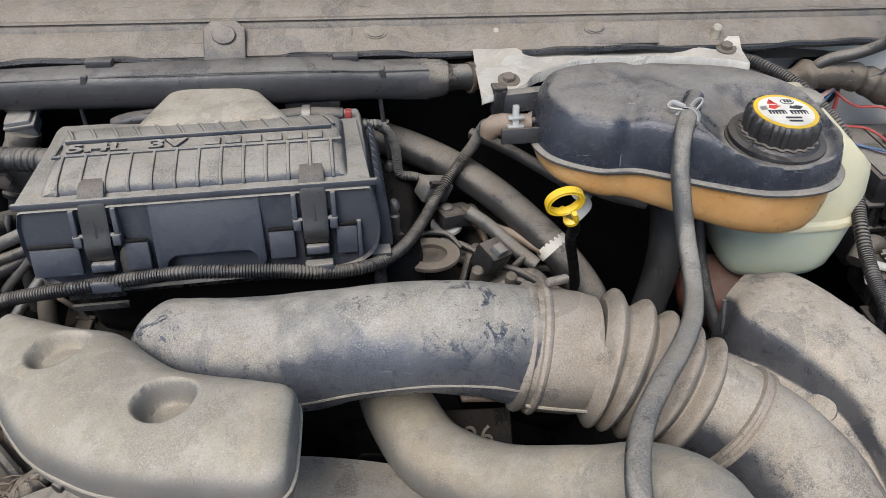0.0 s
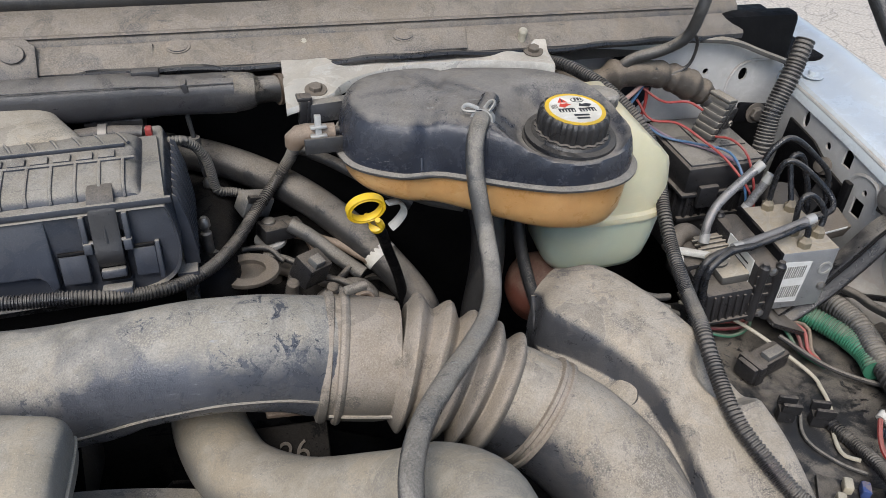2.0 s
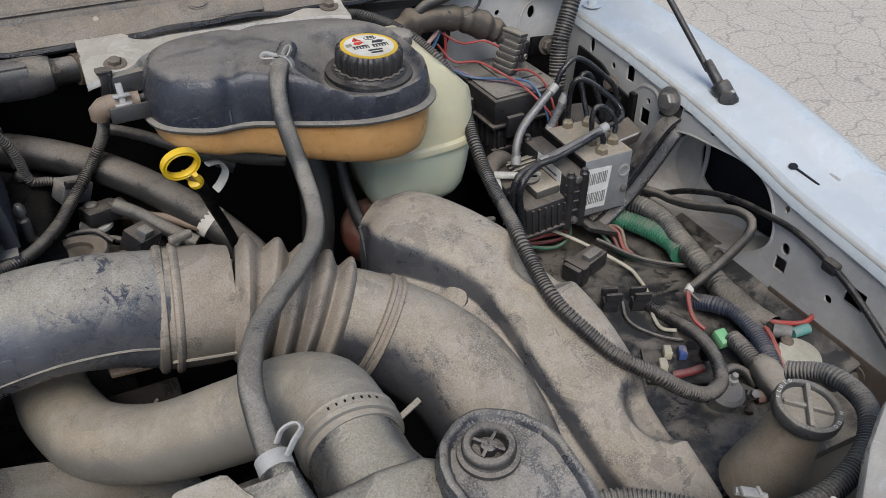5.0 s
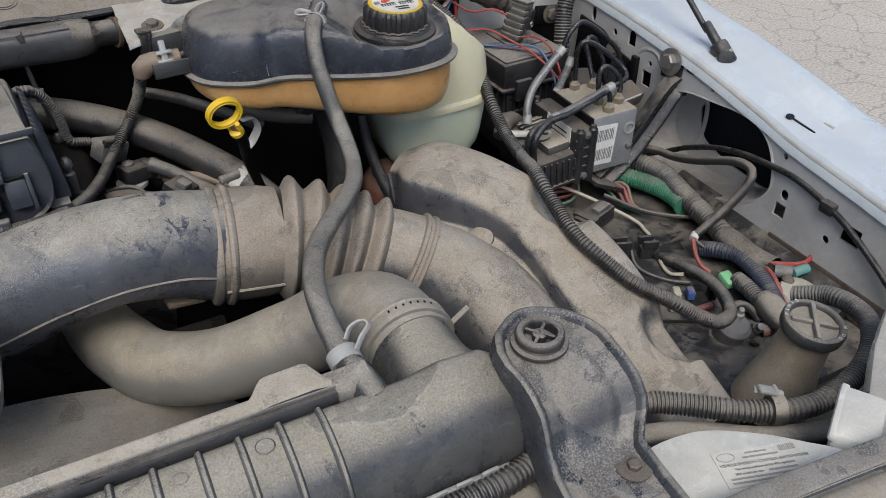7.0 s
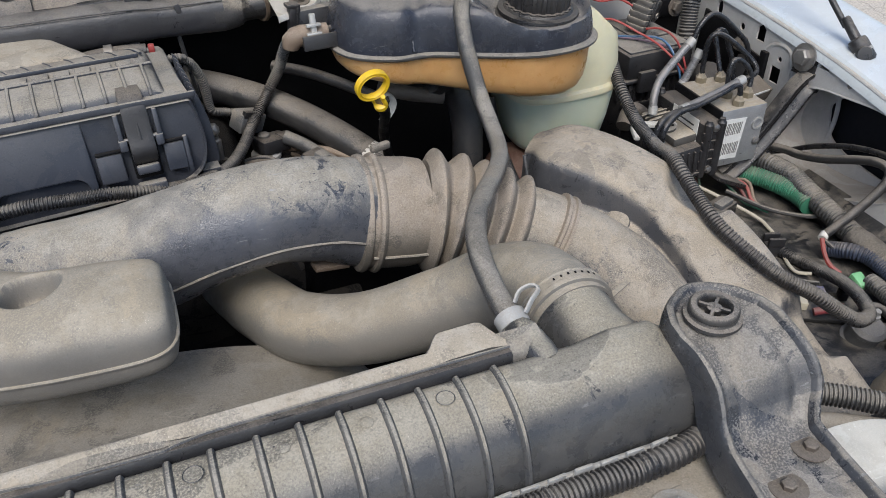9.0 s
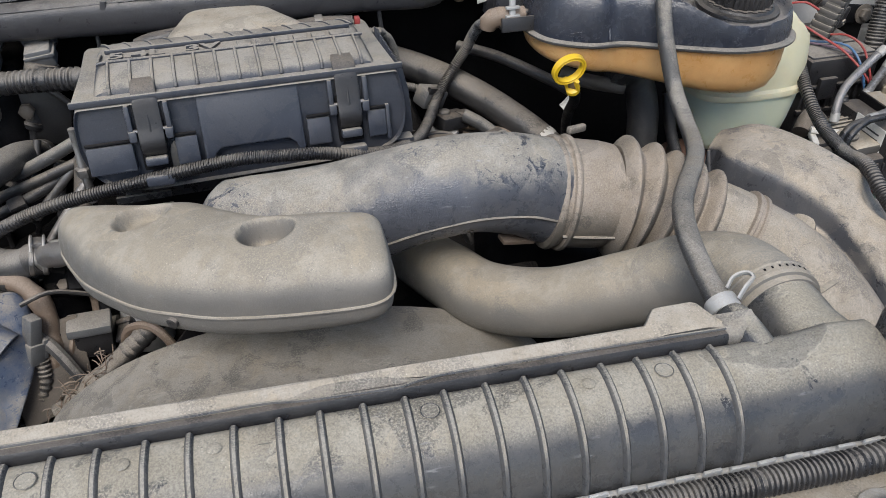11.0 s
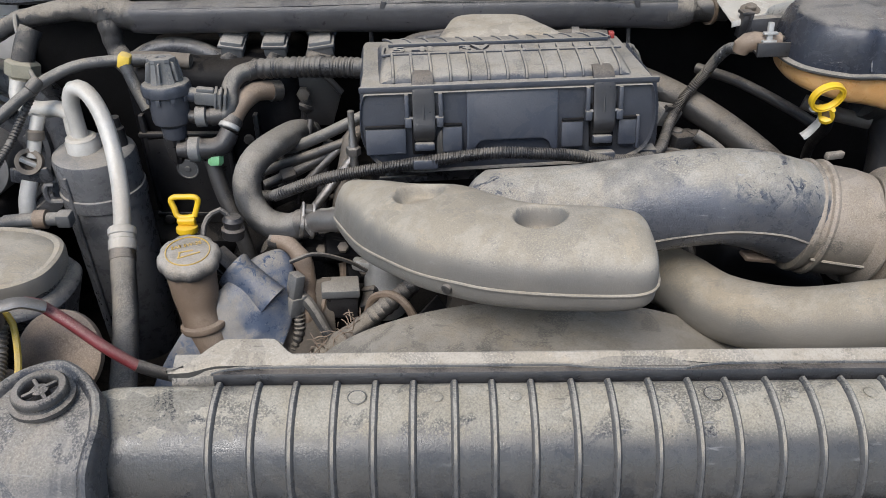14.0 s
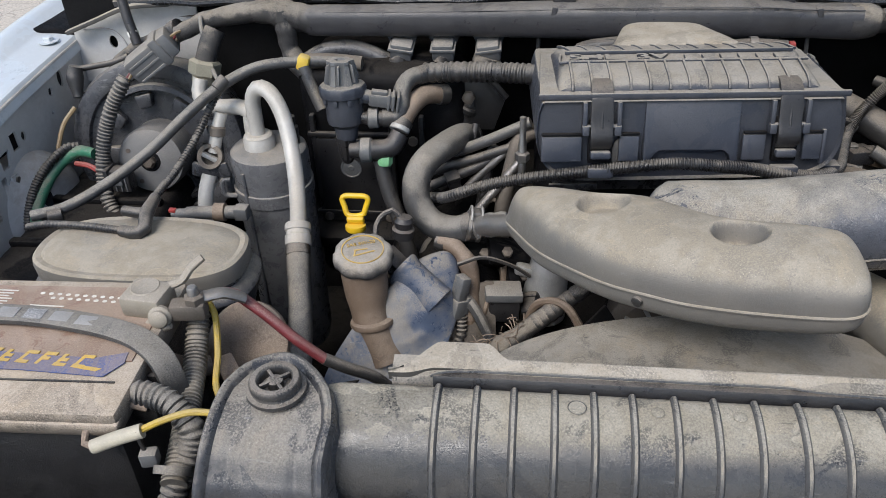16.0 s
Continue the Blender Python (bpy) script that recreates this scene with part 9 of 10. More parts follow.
def purge_valve():
    t = thing("purge_valve", "grey-black plastic vapour purge valve with ribbed top", "valve")
    m = frame_to((-0.412, 0.628, 0.995), (-0.02, 0.12, 1))
    part("base", lathe([(0.0115, -0.036), (0.0125, -0.034), (0.0135, -0.022), (0.0165, -0.019), (0.0195, -0.017), (0.0208, -0.012), (0.0208, 0.014), (0.0225, 0.016)], m, 32), BOXM, t)
    part("collar", lathe([(0.0225, 0.013), (0.0255, 0.0145), (0.0262, 0.018), (0.0262, 0.024), (0.0245, 0.0265), (0.018, 0.028)], m, 48, lobes=12, lobe=0.03), BOXM, t)
    part("cone", lathe([(0.0195, 0.026), (0.0178, 0.03), (0.0145, 0.049), (0.0152, 0.05), (0.0148, 0.053), (0.006, 0.0535), (0.005, 0.0515), (0.001, 0.0515)], m, 36, lobes=6, lobe=0.14), CONNECT, t)
    for k in range(6):
        part("fin", slab([(0.0125, 0.03), (0.0205, 0.03), (0.0165, 0.049), (0.0125, 0.05)], 0.0022, m @ pose(0, 0, 0, 0, 0, 60 * k + 20) @ pose(0, 0, 0, 90, 0, 0), 0.0006), CONNECT, t)
    for k in range(9):
        part("tooth", box(0.005, 0.003, 0.007, m @ pose(0, 0, 0, 0, 0, 40 * k) @ Matrix.Translation((0, -0.0225, 0.0105)), 0.0008), BOXM, t)
    part("arm", tube([(-0.4, 0.628, 1.01), (-0.388, 0.629, 1.008), (-0.378, 0.63, 1.006)], [0.009, 0.008, 0.0075], 12, 0.004), BOXM, t)
    part("plug", box(0.03, 0.017, 0.015, pose(-0.369, 0.631, 1.004, 0, 10, 8), 0.003), CONNECT, t)
    part("plug_latch", box(0.018, 0.008, 0.006, pose(-0.371, 0.628, 1.013, 0, 10, 8), 0.0015), CONNECT, t)
    for k in range(3):
        part("plug_rib", box(0.003, 0.02, 0.018, pose(-0.362 + 0.005 * k, 0.632, 1.003 - 0.0009 * k, 0, 10, 8), 0.001), CONNECT, t)
    part("tail", lathe([(0.004, -0.066), (0.006, -0.064), (0.009, -0.058), (0.0115, -0.038), (0.0115, -0.034)], m @ Matrix.Translation((0.002, 0, 0)), 20, lobes=5, lobe=0.18), CAPM, t)
    return t


purge_valve()
s = thing("vapour_tee", "black plastic hose tee with a green cap", "tee fitting")
part("upper_arm", tube([(-0.398, 0.625, 0.985), (-0.38, 0.627, 0.982), (-0.366, 0.63, 0.982)], [0.006, 0.0085, 0.0095], 14, 0.004), CAPM, s)
part("upper_collar", lathe([(0.0095, -0.006), (0.0115, -0.005), (0.0115, 0.005), (0.0095, 0.006)], frame_to((-0.38, 0.627, 0.983), (1, 0.1, 0)), 18), CONNECT, s)
part("lower_collar", lathe([(0.0115, -0.007), (0.0138, -0.006), (0.0138, 0.004), (0.0115, 0.006)], frame_to((-0.386, 0.606, 0.954), (1, 0.05, 0)), 20), CONNECT, s)
part("lower_arm", tube([(-0.405, 0.605, 0.953), (-0.385, 0.606, 0.954), (-0.36, 0.61, 0.955), (-0.35, 0.62, 0.968)], [0.008, 0.0115, 0.0115, 0.0105], 14), CAPM, s)
part("green_cap", lathe([(0.008, -0.012), (0.0085, -0.01), (0.0085, 0.002), (0.006, 0.005), (0.002, 0.005)], frame_to((-0.366, 0.603, 0.941), (0, -0.45, -0.9)), 14, lobes=7, lobe=0.1), GREENC, s, "pale green cap")
part("white_ring", lathe([(0.0105, -0.003), (0.0118, -0.002), (0.0118, 0.002), (0.0105, 0.003)], frame_to((-0.351, 0.625, 0.972), (0.3, 0.6, 0.7)), 16), ZINC, s)
hose("vapour_hose", "black rubber hose with printed lettering beside the valve", "hose", [(-0.37, 0.629, 0.982), (-0.356, 0.632, 0.982), (-0.35, 0.638, 0.99), (-0.35, 0.652, 1.006), (-0.342, 0.668, 1.014), (-0.325, 0.68, 1.015)], 0.0098, HOSE, 16)
conduit("vapour_conduit", "fat grey corrugated hose into the air filter housing", [(-0.327, 0.68, 1.015), (-0.29, 0.672, 1.02), (-0.24, 0.662, 1.024), (-0.195, 0.652, 1.026), (-0.175, 0.648, 1.026)], 0.0118, pitch=0.006)
hose("vapour_hose", "brown-black hose rising from the tee", "hose", [(-0.352, 0.624, 0.97), (-0.343, 0.645, 0.985), (-0.328, 0.67, 0.992), (-0.305, 0.69, 0.985)], 0.0112, BROWNM, 14)
hose("heater_hose", "thick bent black hose clamped to the resonator", "hose", [(-0.258, 0.537, 0.903), (-0.285, 0.543, 0.893), (-0.31, 0.552, 0.896), (-0.325, 0.562, 0.915), (-0.326, 0.572, 0.938), (-0.316, 0.588, 0.953), (-0.298, 0.618, 0.956), (-0.285, 0.655, 0.948), (-0.278, 0.70, 0.925)], 0.0152, HOSE, 20)
s = thing("hose_clamp", "pale metal spring clamp on the bent hose", "clamp")
m = frame_to((-0.262, 0.538, 0.9015), (-1, -0.15, 0.2))
part("band", lathe([(0.0152, -0.008), (0.0168, -0.0075), (0.0168, -0.004), (0.0158, -0.003), (0.0158, 0.003), (0.0168, 0.004), (0.0168, 0.0075), (0.0152, 0.008)], m, 28), STEEL, s)
part("buckle", box(0.012, 0.006, 0.013, m @ Matrix.Translation((0.0, 0.0175, 0.0)), 0.0015), STEEL, s)
for u in (-0.0055, 0.0055):
    part("spring_wire", tube([m @ Vector((-0.01, 0.013, u)), m @ Vector((-0.006, 0.021, u)), m @ Vector((0.006, 0.023, u)), m @ Vector((0.013, 0.016, u))], 0.0014, 6, 0.003), ZINC, s)
s = thing("inlet_stub", "bright bare metal pipe stub on the resonator", "pipe stub")
part("stub", lathe([(0.0125, -0.012), (0.0135, -0.006), (0.0125, 0.0), (0.0135, 0.006), (0.0125, 0.012)], frame_to((-0.238, 0.536, 0.906), (-1, 0, -0.15)), 24), ALU, s)
hose("black_hose", "matt black hose with mesh cover below the green cap", "hose", [(-0.372, 0.61, 0.94), (-0.365, 0.60, 0.91), (-0.35, 0.585, 0.87), (-0.335, 0.57, 0.82)], 0.009, RUBBER, 14)
# brackets and pipes between the hose and the housing
for pts, r, mt in (([(-0.325, 0.632, 0.91), (-0.3, 0.63, 0.921), (-0.267, 0.63, 0.933), (-0.215, 0.63, 0.953)], 0.0055, RUBBER), ([(-0.295, 0.64, 0.936), (-0.283, 0.635, 0.941), (-0.249, 0.63, 0.958), (-0.205, 0.63, 0.98)], 0.0065, HOSE), ([(-0.282, 0.628, 0.89), (-0.262, 0.63, 0.912), (-0.237, 0.63, 0.938), (-0.21, 0.635, 0.97)], 0.0048, STEEL), ([(-0.262, 0.64, 0.86), (-0.257, 0.636, 0.89), (-0.253, 0.634, 0.92), (-0.245, 0.64, 0.945)], 0.007, TAPE), ([(-0.31, 0.65, 0.88), (-0.29, 0.645, 0.9), (-0.275, 0.65, 0.93), (-0.268, 0.665, 0.96)], 0.004, RUBBER)):
    hose("engine_pipe", "dusty pipe between the bent hose and the air filter housing", "pipe", pts, r, mt, 12, group="engine pipes")
s = thing("sensor_plug", "black sensor plug with a wire tail below the housing", "connector")
part("shell", box(0.014, 0.014, 0.028, pose(-0.291, 0.622, 0.905, 12, -12, 20), 0.003), CAPM, s)
part("collar", box(0.017, 0.017, 0.006, pose(-0.2925, 0.619, 0.915, 12, -12, 20), 0.002), CAPM, s)
part("tail", tube([(-0.288, 0.626, 0.892), (-0.284, 0.632, 0.88), (-0.29, 0.64, 0.865)], 0.003, 8), RUBBER, s)
s = thing("firewall_bracket", "grimy stamped bracket on the firewall behind the hoses", "bracket")
part("plate", slab([(-0.33, 0.93), (-0.25, 0.93), (-0.235, 0.975), (-0.26, 1.0), (-0.3, 1.005), (-0.335, 0.985)], 0.004, Matrix(((1, 0, 0, 0), (0, 0, -1, 0.71), (0, 1, 0, 0), (0, 0, 0, 1))), 0.001), TRAY, s)
part("lip", tube([(-0.335, 0.705, 0.985), (-0.3, 0.704, 1.006), (-0.26, 0.704, 1.001), (-0.235, 0.705, 0.975)], 0.004, 8), TRAY, s)
part("bolt_head", lathe([(0.008, 0), (0.008, 0.006), (0.005, 0.008), (0.001, 0.008)], frame_to((-0.28, 0.705, 0.975), (0, -1, 0.1)), 6), GRIME, s)
hose("black_pipe", "dusty black pipe behind the bent hose", "pipe", [(-0.32, 0.62, 0.90), (-0.27, 0.63, 0.92), (-0.22, 0.64, 0.945)], 0.006, RUBBER, 12)
hose("steel_pipe", "scuffed steel pipe below the air filter housing", "pipe", [(-0.28, 0.585, 0.865), (-0.25, 0.60, 0.90), (-0.215, 0.615, 0.94)], 0.005, STEEL, 12)
hose("steel_pipe", "grimy brown pipe rising to the air filter housing", "pipe", [(-0.235, 0.60, 0.84), (-0.235, 0.605, 0.88), (-0.225, 0.62, 0.93), (-0.215, 0.63, 0.96), (-0.19, 0.64, 0.968)], 0.009, GRIME, 14)
s = thing("stud_bolt", "tall steel stud beside the air filter housing", "stud")
part("stud", lathe([(0.0045, -0.06), (0.0045, -0.01), (0.0035, -0.008), (0.0035, 0.02), (0.001, 0.021)], Matrix.Translation((-0.213, 0.59, 0.985)), 10), STEEL, s)
part("nut", lathe([(0.008, -0.03), (0.008, -0.022), (0.004, -0.02)], Matrix.Translation((-0.213, 0.59, 0.985)), 6), STEEL, s, smooth=False)
for k, (x, r, way) in enumerate(((-0.362, 0.0085, (-0.055, -0.02, -0.022)), (-0.312, 0.0085, (-0.04, -0.03, -0.05)), (-0.258, 0.0125, (-0.06, -0.035, -0.12)))):
    s = thing("trough_outlet", "taped wiring outlet under the trough", "wiring outlet", "trough outlets")
    part("saddle", slab([(-0.026, 0.014), (0.026, 0.014), (0.014, -0.012), (-0.014, -0.012)], 0.02, pose(x, 0.7425, 1.036, 90, 0, 0), 0.002), BLACK, s)
    part("plug", box(0.026 + 0.3 * (r - 0.0085), 0.022, 0.022, pose(x, 0.736, 1.022, 14, 8 - 8 * k, 0), 0.003), CONNECT, s)
    part("plug_rib", box(0.03 + 0.3 * (r - 0.0085), 0.025, 0.004, pose(x, 0.735, 1.026, 14, 8 - 8 * k, 0), 0.001), CONNECT, s)
    p = Vector((x - 0.001, 0.734, 1.014))
    w = Vector(way)
    part("boot", tube([p, p + w * 0.1 + Vector((0, 0, -0.006)), p + w * 0.2 + Vector((0, 0, -0.01))], [r * 1.2, r * 1.35, r * 1.15], 16, 0.003, wobble=0.2), TAPE, s)
    part("branch", tube([p + w * 0.12 + Vector((0, 0, -0.008)), p + w * 0.35 + Vector((0, 0, -0.01)), p + w * 0.7 + Vector((0, 0, -0.006)), p + w], [r, r * 1.1, r * 0.95, r * 1.15], 16, 0.003, wobble=0.24), TAPE, s)
    for j in range(3):
        q = p + w * (0.2 + 0.22 * j) + Vector((0, -0.004, -0.009))
        part("tape_wrap", tube([q - w.normalized() * 0.004, q, q + w.normalized() * 0.004], [r * 1.0, r * 1.16, r * 1.02], 14, 0.002, wobble=0.2), RUBBER, s)
    part("tape_tail", tube([p + Vector((0.006, -0.008, -0.008)), p + Vector((0.011, -0.012, -0.018)), p + Vector((0.009, -0.014, -0.028))], 0.002, 6, 0.004, flat=0.4), CONNECT, s)
hose("engine_cover_ring", "curved black plastic duct behind the valve", "duct", [(-0.50, 0.745, 0.99), (-0.46, 0.75, 1.012), (-0.42, 0.75, 1.015), (-0.38, 0.745, 1.0), (-0.355, 0.74, 0.98)], 0.011, BLACK, 14)
hose("dusty_manifold_pipe", "sandy pipe with bolted ears behind the valve", "pipe", [(-0.47, 0.70, 1.02), (-0.44, 0.705, 1.018), (-0.405, 0.705, 1.015)], 0.009, GRIME, 12)

# hoses and wires crossing the west side
vh = thing("vacuum_hose", "grey rubber vacuum hose sagging across the booster", "hose")
part("hose_body", tube([(-0.42, 0.672, 1.03), (-0.465, 0.662, 1.034), (-0.51, 0.645, 1.034), (-0.548, 0.625, 1.02), (-0.585, 0.598, 0.995), (-0.62, 0.57, 0.967), (-0.66, 0.54, 0.943), (-0.70, 0.512, 0.927), (-0.735, 0.498, 0.922)], 0.0062, 14), HOSE, vh)
for p, w in (((-0.548, 0.625, 1.022), (-0.6, -0.5, -0.55)), ((-0.71, 0.501, 0.922), (-0.7, -0.4, 0))):
    part("sleeve", lathe([(0.0062, -0.008), (0.0076, -0.007), (0.0076, 0.007), (0.0062, 0.008)], frame_to(p, w), 16), RUBBER, vh)
s = thing("vacuum_clip", "yellow plastic hose clip with a black branch", "clip")
part("clip", box(0.014, 0.014, 0.018, pose(-0.462, 0.66, 1.034, 0, 20, 0), 0.004), YWIRE, s)
part("branch", tube([(-0.462, 0.658, 1.03), (-0.452, 0.65, 1.005), (-0.442, 0.642, 0.985)], 0.0068, 12), HOSE, s)
hose("vacuum_line", "thin corrugated vacuum line with rubber elbow", "hose", [(-0.548, 0.63, 1.02), (-0.562, 0.622, 1.0), (-0.576, 0.595, 0.972), (-0.588, 0.555, 0.952), (-0.594, 0.515, 0.946), (-0.592, 0.485, 0.945)], 0.0046, CONDUIT, 10, pitch=0.0034, depth=0.0008)
hose("vacuum_elbow", "black rubber elbow at the end of a vacuum line", "elbow", [(-0.593, 0.505, 0.946), (-0.59, 0.478, 0.946), (-0.584, 0.459, 0.946), (-0.581, 0.447, 0.944), (-0.59, 0.443, 0.943), (-0.604, 0.446, 0.943)], [0.006, 0.0072, 0.0068, 0.0072, 0.0066, 0.006], RUBBER, 12)
hose("lid_nipple", "black rubber nipple on the reservoir lid", "nipple", [(-0.596, 0.478, 0.944), (-0.608, 0.479, 0.944), (-0.617, 0.481, 0.944)], 0.0055, RUBBER, 12)
hose("vacuum_line", "thin corrugated vacuum line lying on the drum lid", "hose", [(-0.718, 0.466, 0.93), (-0.69, 0.46, 0.938), (-0.647, 0.4535, 0.942), (-0.6, 0.446, 0.943)], 0.0042, CONDUIT, 10, pitch=0.0034, depth=0.0007)
s = thing("loom_connector", "grey multi-pin loom connector beside the bulkhead", "connector")
m = frame_to((-0.671, 0.7225, 1.0165), (-0.066, -0.025, -0.045)) @ pose(0, 0, 0, 0, -90, 0)
part("shell", box(0.066, 0.03, 0.034, m, 0.004), CONNECT, s)
for k in range(3):
    part("rib", box(0.05, 0.004, 0.038, m @ Matrix.Translation((0.004, -0.014 + 0.01 * k, 0.001)), 0.001), CONNECT, s)
part("collar", box(0.012, 0.036, 0.04, m @ Matrix.Translation((-0.014, 0, 0)), 0.003), CONNECT, s)
for k, (mt, off) in enumerate(((RED, 0.0), (TANWIRE, 0.005), (BROWNM, -0.005))):
    part("bare_wire", tube([(-0.697 + off, 0.708, 0.999 + off), (-0.703 + off * 1.6, 0.702, 0.992 + off), (-0.708 + off * 0.6, 0.699, 0.984)], 0.0018, 6, 0.004), mt, s)
    part("bare_wire", tube([(-0.643, 0.731 - off, 1.034 + off), (-0.636, 0.733 - off * 1.5, 1.041 + off * 0.5), (-0.628, 0.738, 1.044)], 0.0018, 6, 0.004), mt, s)
hose("taped_loom", "brown-taped wiring loom running up to the trough", "wiring loom", [(-0.64, 0.737, 1.037), (-0.607, 0.745, 1.05), (-0.577, 0.747, 1.057), (-0.54, 0.748, 1.062), (-0.505, 0.748, 1.06), (-0.47, 0.748, 1.052)], [0.009, 0.0115, 0.012, 0.0135, 0.0165, 0.0155], TAPE, 16, 0.003, wobble=0.14)
hose("taped_loom", "hanging black-taped loom below the trough end", "wiring loom", [(-0.507, 0.745, 1.065), (-0.503, 0.742, 1.045), (-0.502, 0.74, 1.022), (-0.493, 0.733, 1.005), (-0.478, 0.72, 0.995)], [0.013, 0.0125, 0.012, 0.0125, 0.011], TAPE, 16, 0.003, wobble=0.16)
hose("bulkhead_pipe", "dusty taped hose crossing the bulkhead behind the loom", "hose", [(-0.745, 0.79, 0.90), (-0.765, 0.795, 0.93), (-0.765, 0.80, 0.963), (-0.74, 0.80, 0.985), (-0.70, 0.795, 1.005), (-0.66, 0.79, 1.025)], 0.0135, TAPE, 14, 0.004, wobble=0.1)
conduit("wiring_conduit", "grey corrugated conduit hanging from the loom connector", [(-0.704, 0.705, 0.994), (-0.709, 0.70, 0.986), (-0.727, 0.692, 0.957), (-0.741, 0.68, 0.92), (-0.747, 0.665, 0.88), (-0.742, 0.65, 0.85), (-0.73, 0.64, 0.83)], 0.0095, HOSE, pitch=0.0044)
hose("cable_tie", "pale cable tie round the loom", "cable tie", [(-0.605, 0.735, 1.06), (-0.60, 0.72, 1.05), (-0.59, 0.70, 1.02), (-0.575, 0.68, 1.0)], 0.0026, CONNECT, 8)
hose("green_loom", "green-taped wire by the inner fender", "wire", [(-0.76, 0.68, 0.9), (-0.785, 0.685, 0.9), (-0.81, 0.675, 0.885), (-0.822, 0.645, 0.865), (-0.822, 0.61, 0.84), (-0.81, 0.585, 0.80)], 0.0075, GREEN, 10, wobble=0.12)
conduit("wiring_conduit", "thin dark conduit hanging along the inner fender", [(-0.785, 0.69, 0.905), (-0.80, 0.68, 0.905), (-0.822, 0.655, 0.885), (-0.83, 0.625, 0.86), (-0.828, 0.6, 0.83), (-0.81, 0.58, 0.795)], 0.006, pitch=0.0036)
hose("side_wire", "tan wire pair by the inner fender", "wire", [(-0.80, 0.73, 0.94), (-0.81, 0.71, 0.925), (-0.815, 0.69, 0.90)], 0.003, TANWIRE, 8)
hose("side_wire", "red and black wires into a plug on the booster", "wire", [(-0.79, 0.68, 0.885), (-0.77, 0.675, 0.885), (-0.75, 0.672, 0.875), (-0.735, 0.668, 0.873)], 0.0035, PINK, 8)
s = thing("booster_plug", "black square plug on the booster face", "connector")
part("shell", box(0.026, 0.02, 0.03, pose(-0.722, 0.665, 0.873), 0.003), CAPM, s)
part("collar", box(0.006, 0.024, 0.034, pose(-0.738, 0.665, 0.873), 0.002), CAPM, s)
part("latch", box(0.014, 0.005, 0.012, pose(-0.724, 0.6535, 0.876), 0.001), CONNECT, s)
for k in range(3):
    part("rib", box(0.002, 0.022, 0.026, pose(-0.728 + 0.007 * k, 0.6645, 0.873), 0.0006), CONNECT, s)
s = thing("side_plug", "black rubber-booted plug by the inner fender", "connector")
part("boot", tube([(-0.80, 0.76, 0.985), (-0.803, 0.755, 0.97), (-0.80, 0.745, 0.948)], [0.0085, 0.011, 0.007], 14, 0.003, wobble=0.12), RUBBER, s)
part("stalk", tube([(-0.80, 0.762, 0.98), (-0.78, 0.768, 0.982), (-0.755, 0.775, 0.985), (-0.735, 0.78, 0.992)], 0.004, 10), RUBBER, s)
s = thing("bonnet_hinge_rod", "black hinge rod with a pale band near the fender", "rod")
part("rod", tube([(-0.735, 0.80, 1.08), (-0.725, 0.785, 1.04), (-0.715, 0.775, 1.01)], 0.0065, 10), CAPM, s)
part("band", lathe([(0.0066, -0.004), (0.0072, -0.003), (0.0072, 0.003), (0.0066, 0.004)], frame_to((-0.72, 0.78, 1.022), (0.2, -0.3, -1)), 12), WHITE, s)


def vacuum_drum():
    t = thing("vacuum_reservoir", "dusty oval lidded reservoir behind the battery", "reservoir")
    out = [(0.106 * math.copysign(abs(math.cos(2 * math.pi * k / 20)) ** 0.75, math.cos(2 * math.pi * k / 20)) - 0.583, 0.055 * math.copysign(abs(math.sin(2 * math.pi * k / 20)) ** 0.75, math.sin(2 * math.pi * k / 20)) + 0.438) for k in range(20)]
    part("lid", stack(out, [(0.0, 0.912), (-0.001, 0.925), (0.0, 0.93), (0.003, 0.932), (0.008, 0.931), (0.012, 0.934), (0.03, 0.937), (0.05, 0.938)]), DOMEM, t)
    part("body", stack(out, [(0.0, 0.914), (0.004, 0.905), (-0.006, 0.90), (-0.008, 0.896), (-0.006, 0.89), (0.004, 0.86), (0.02, 0.80)]), BLACK, t)
    return t


vacuum_drum()


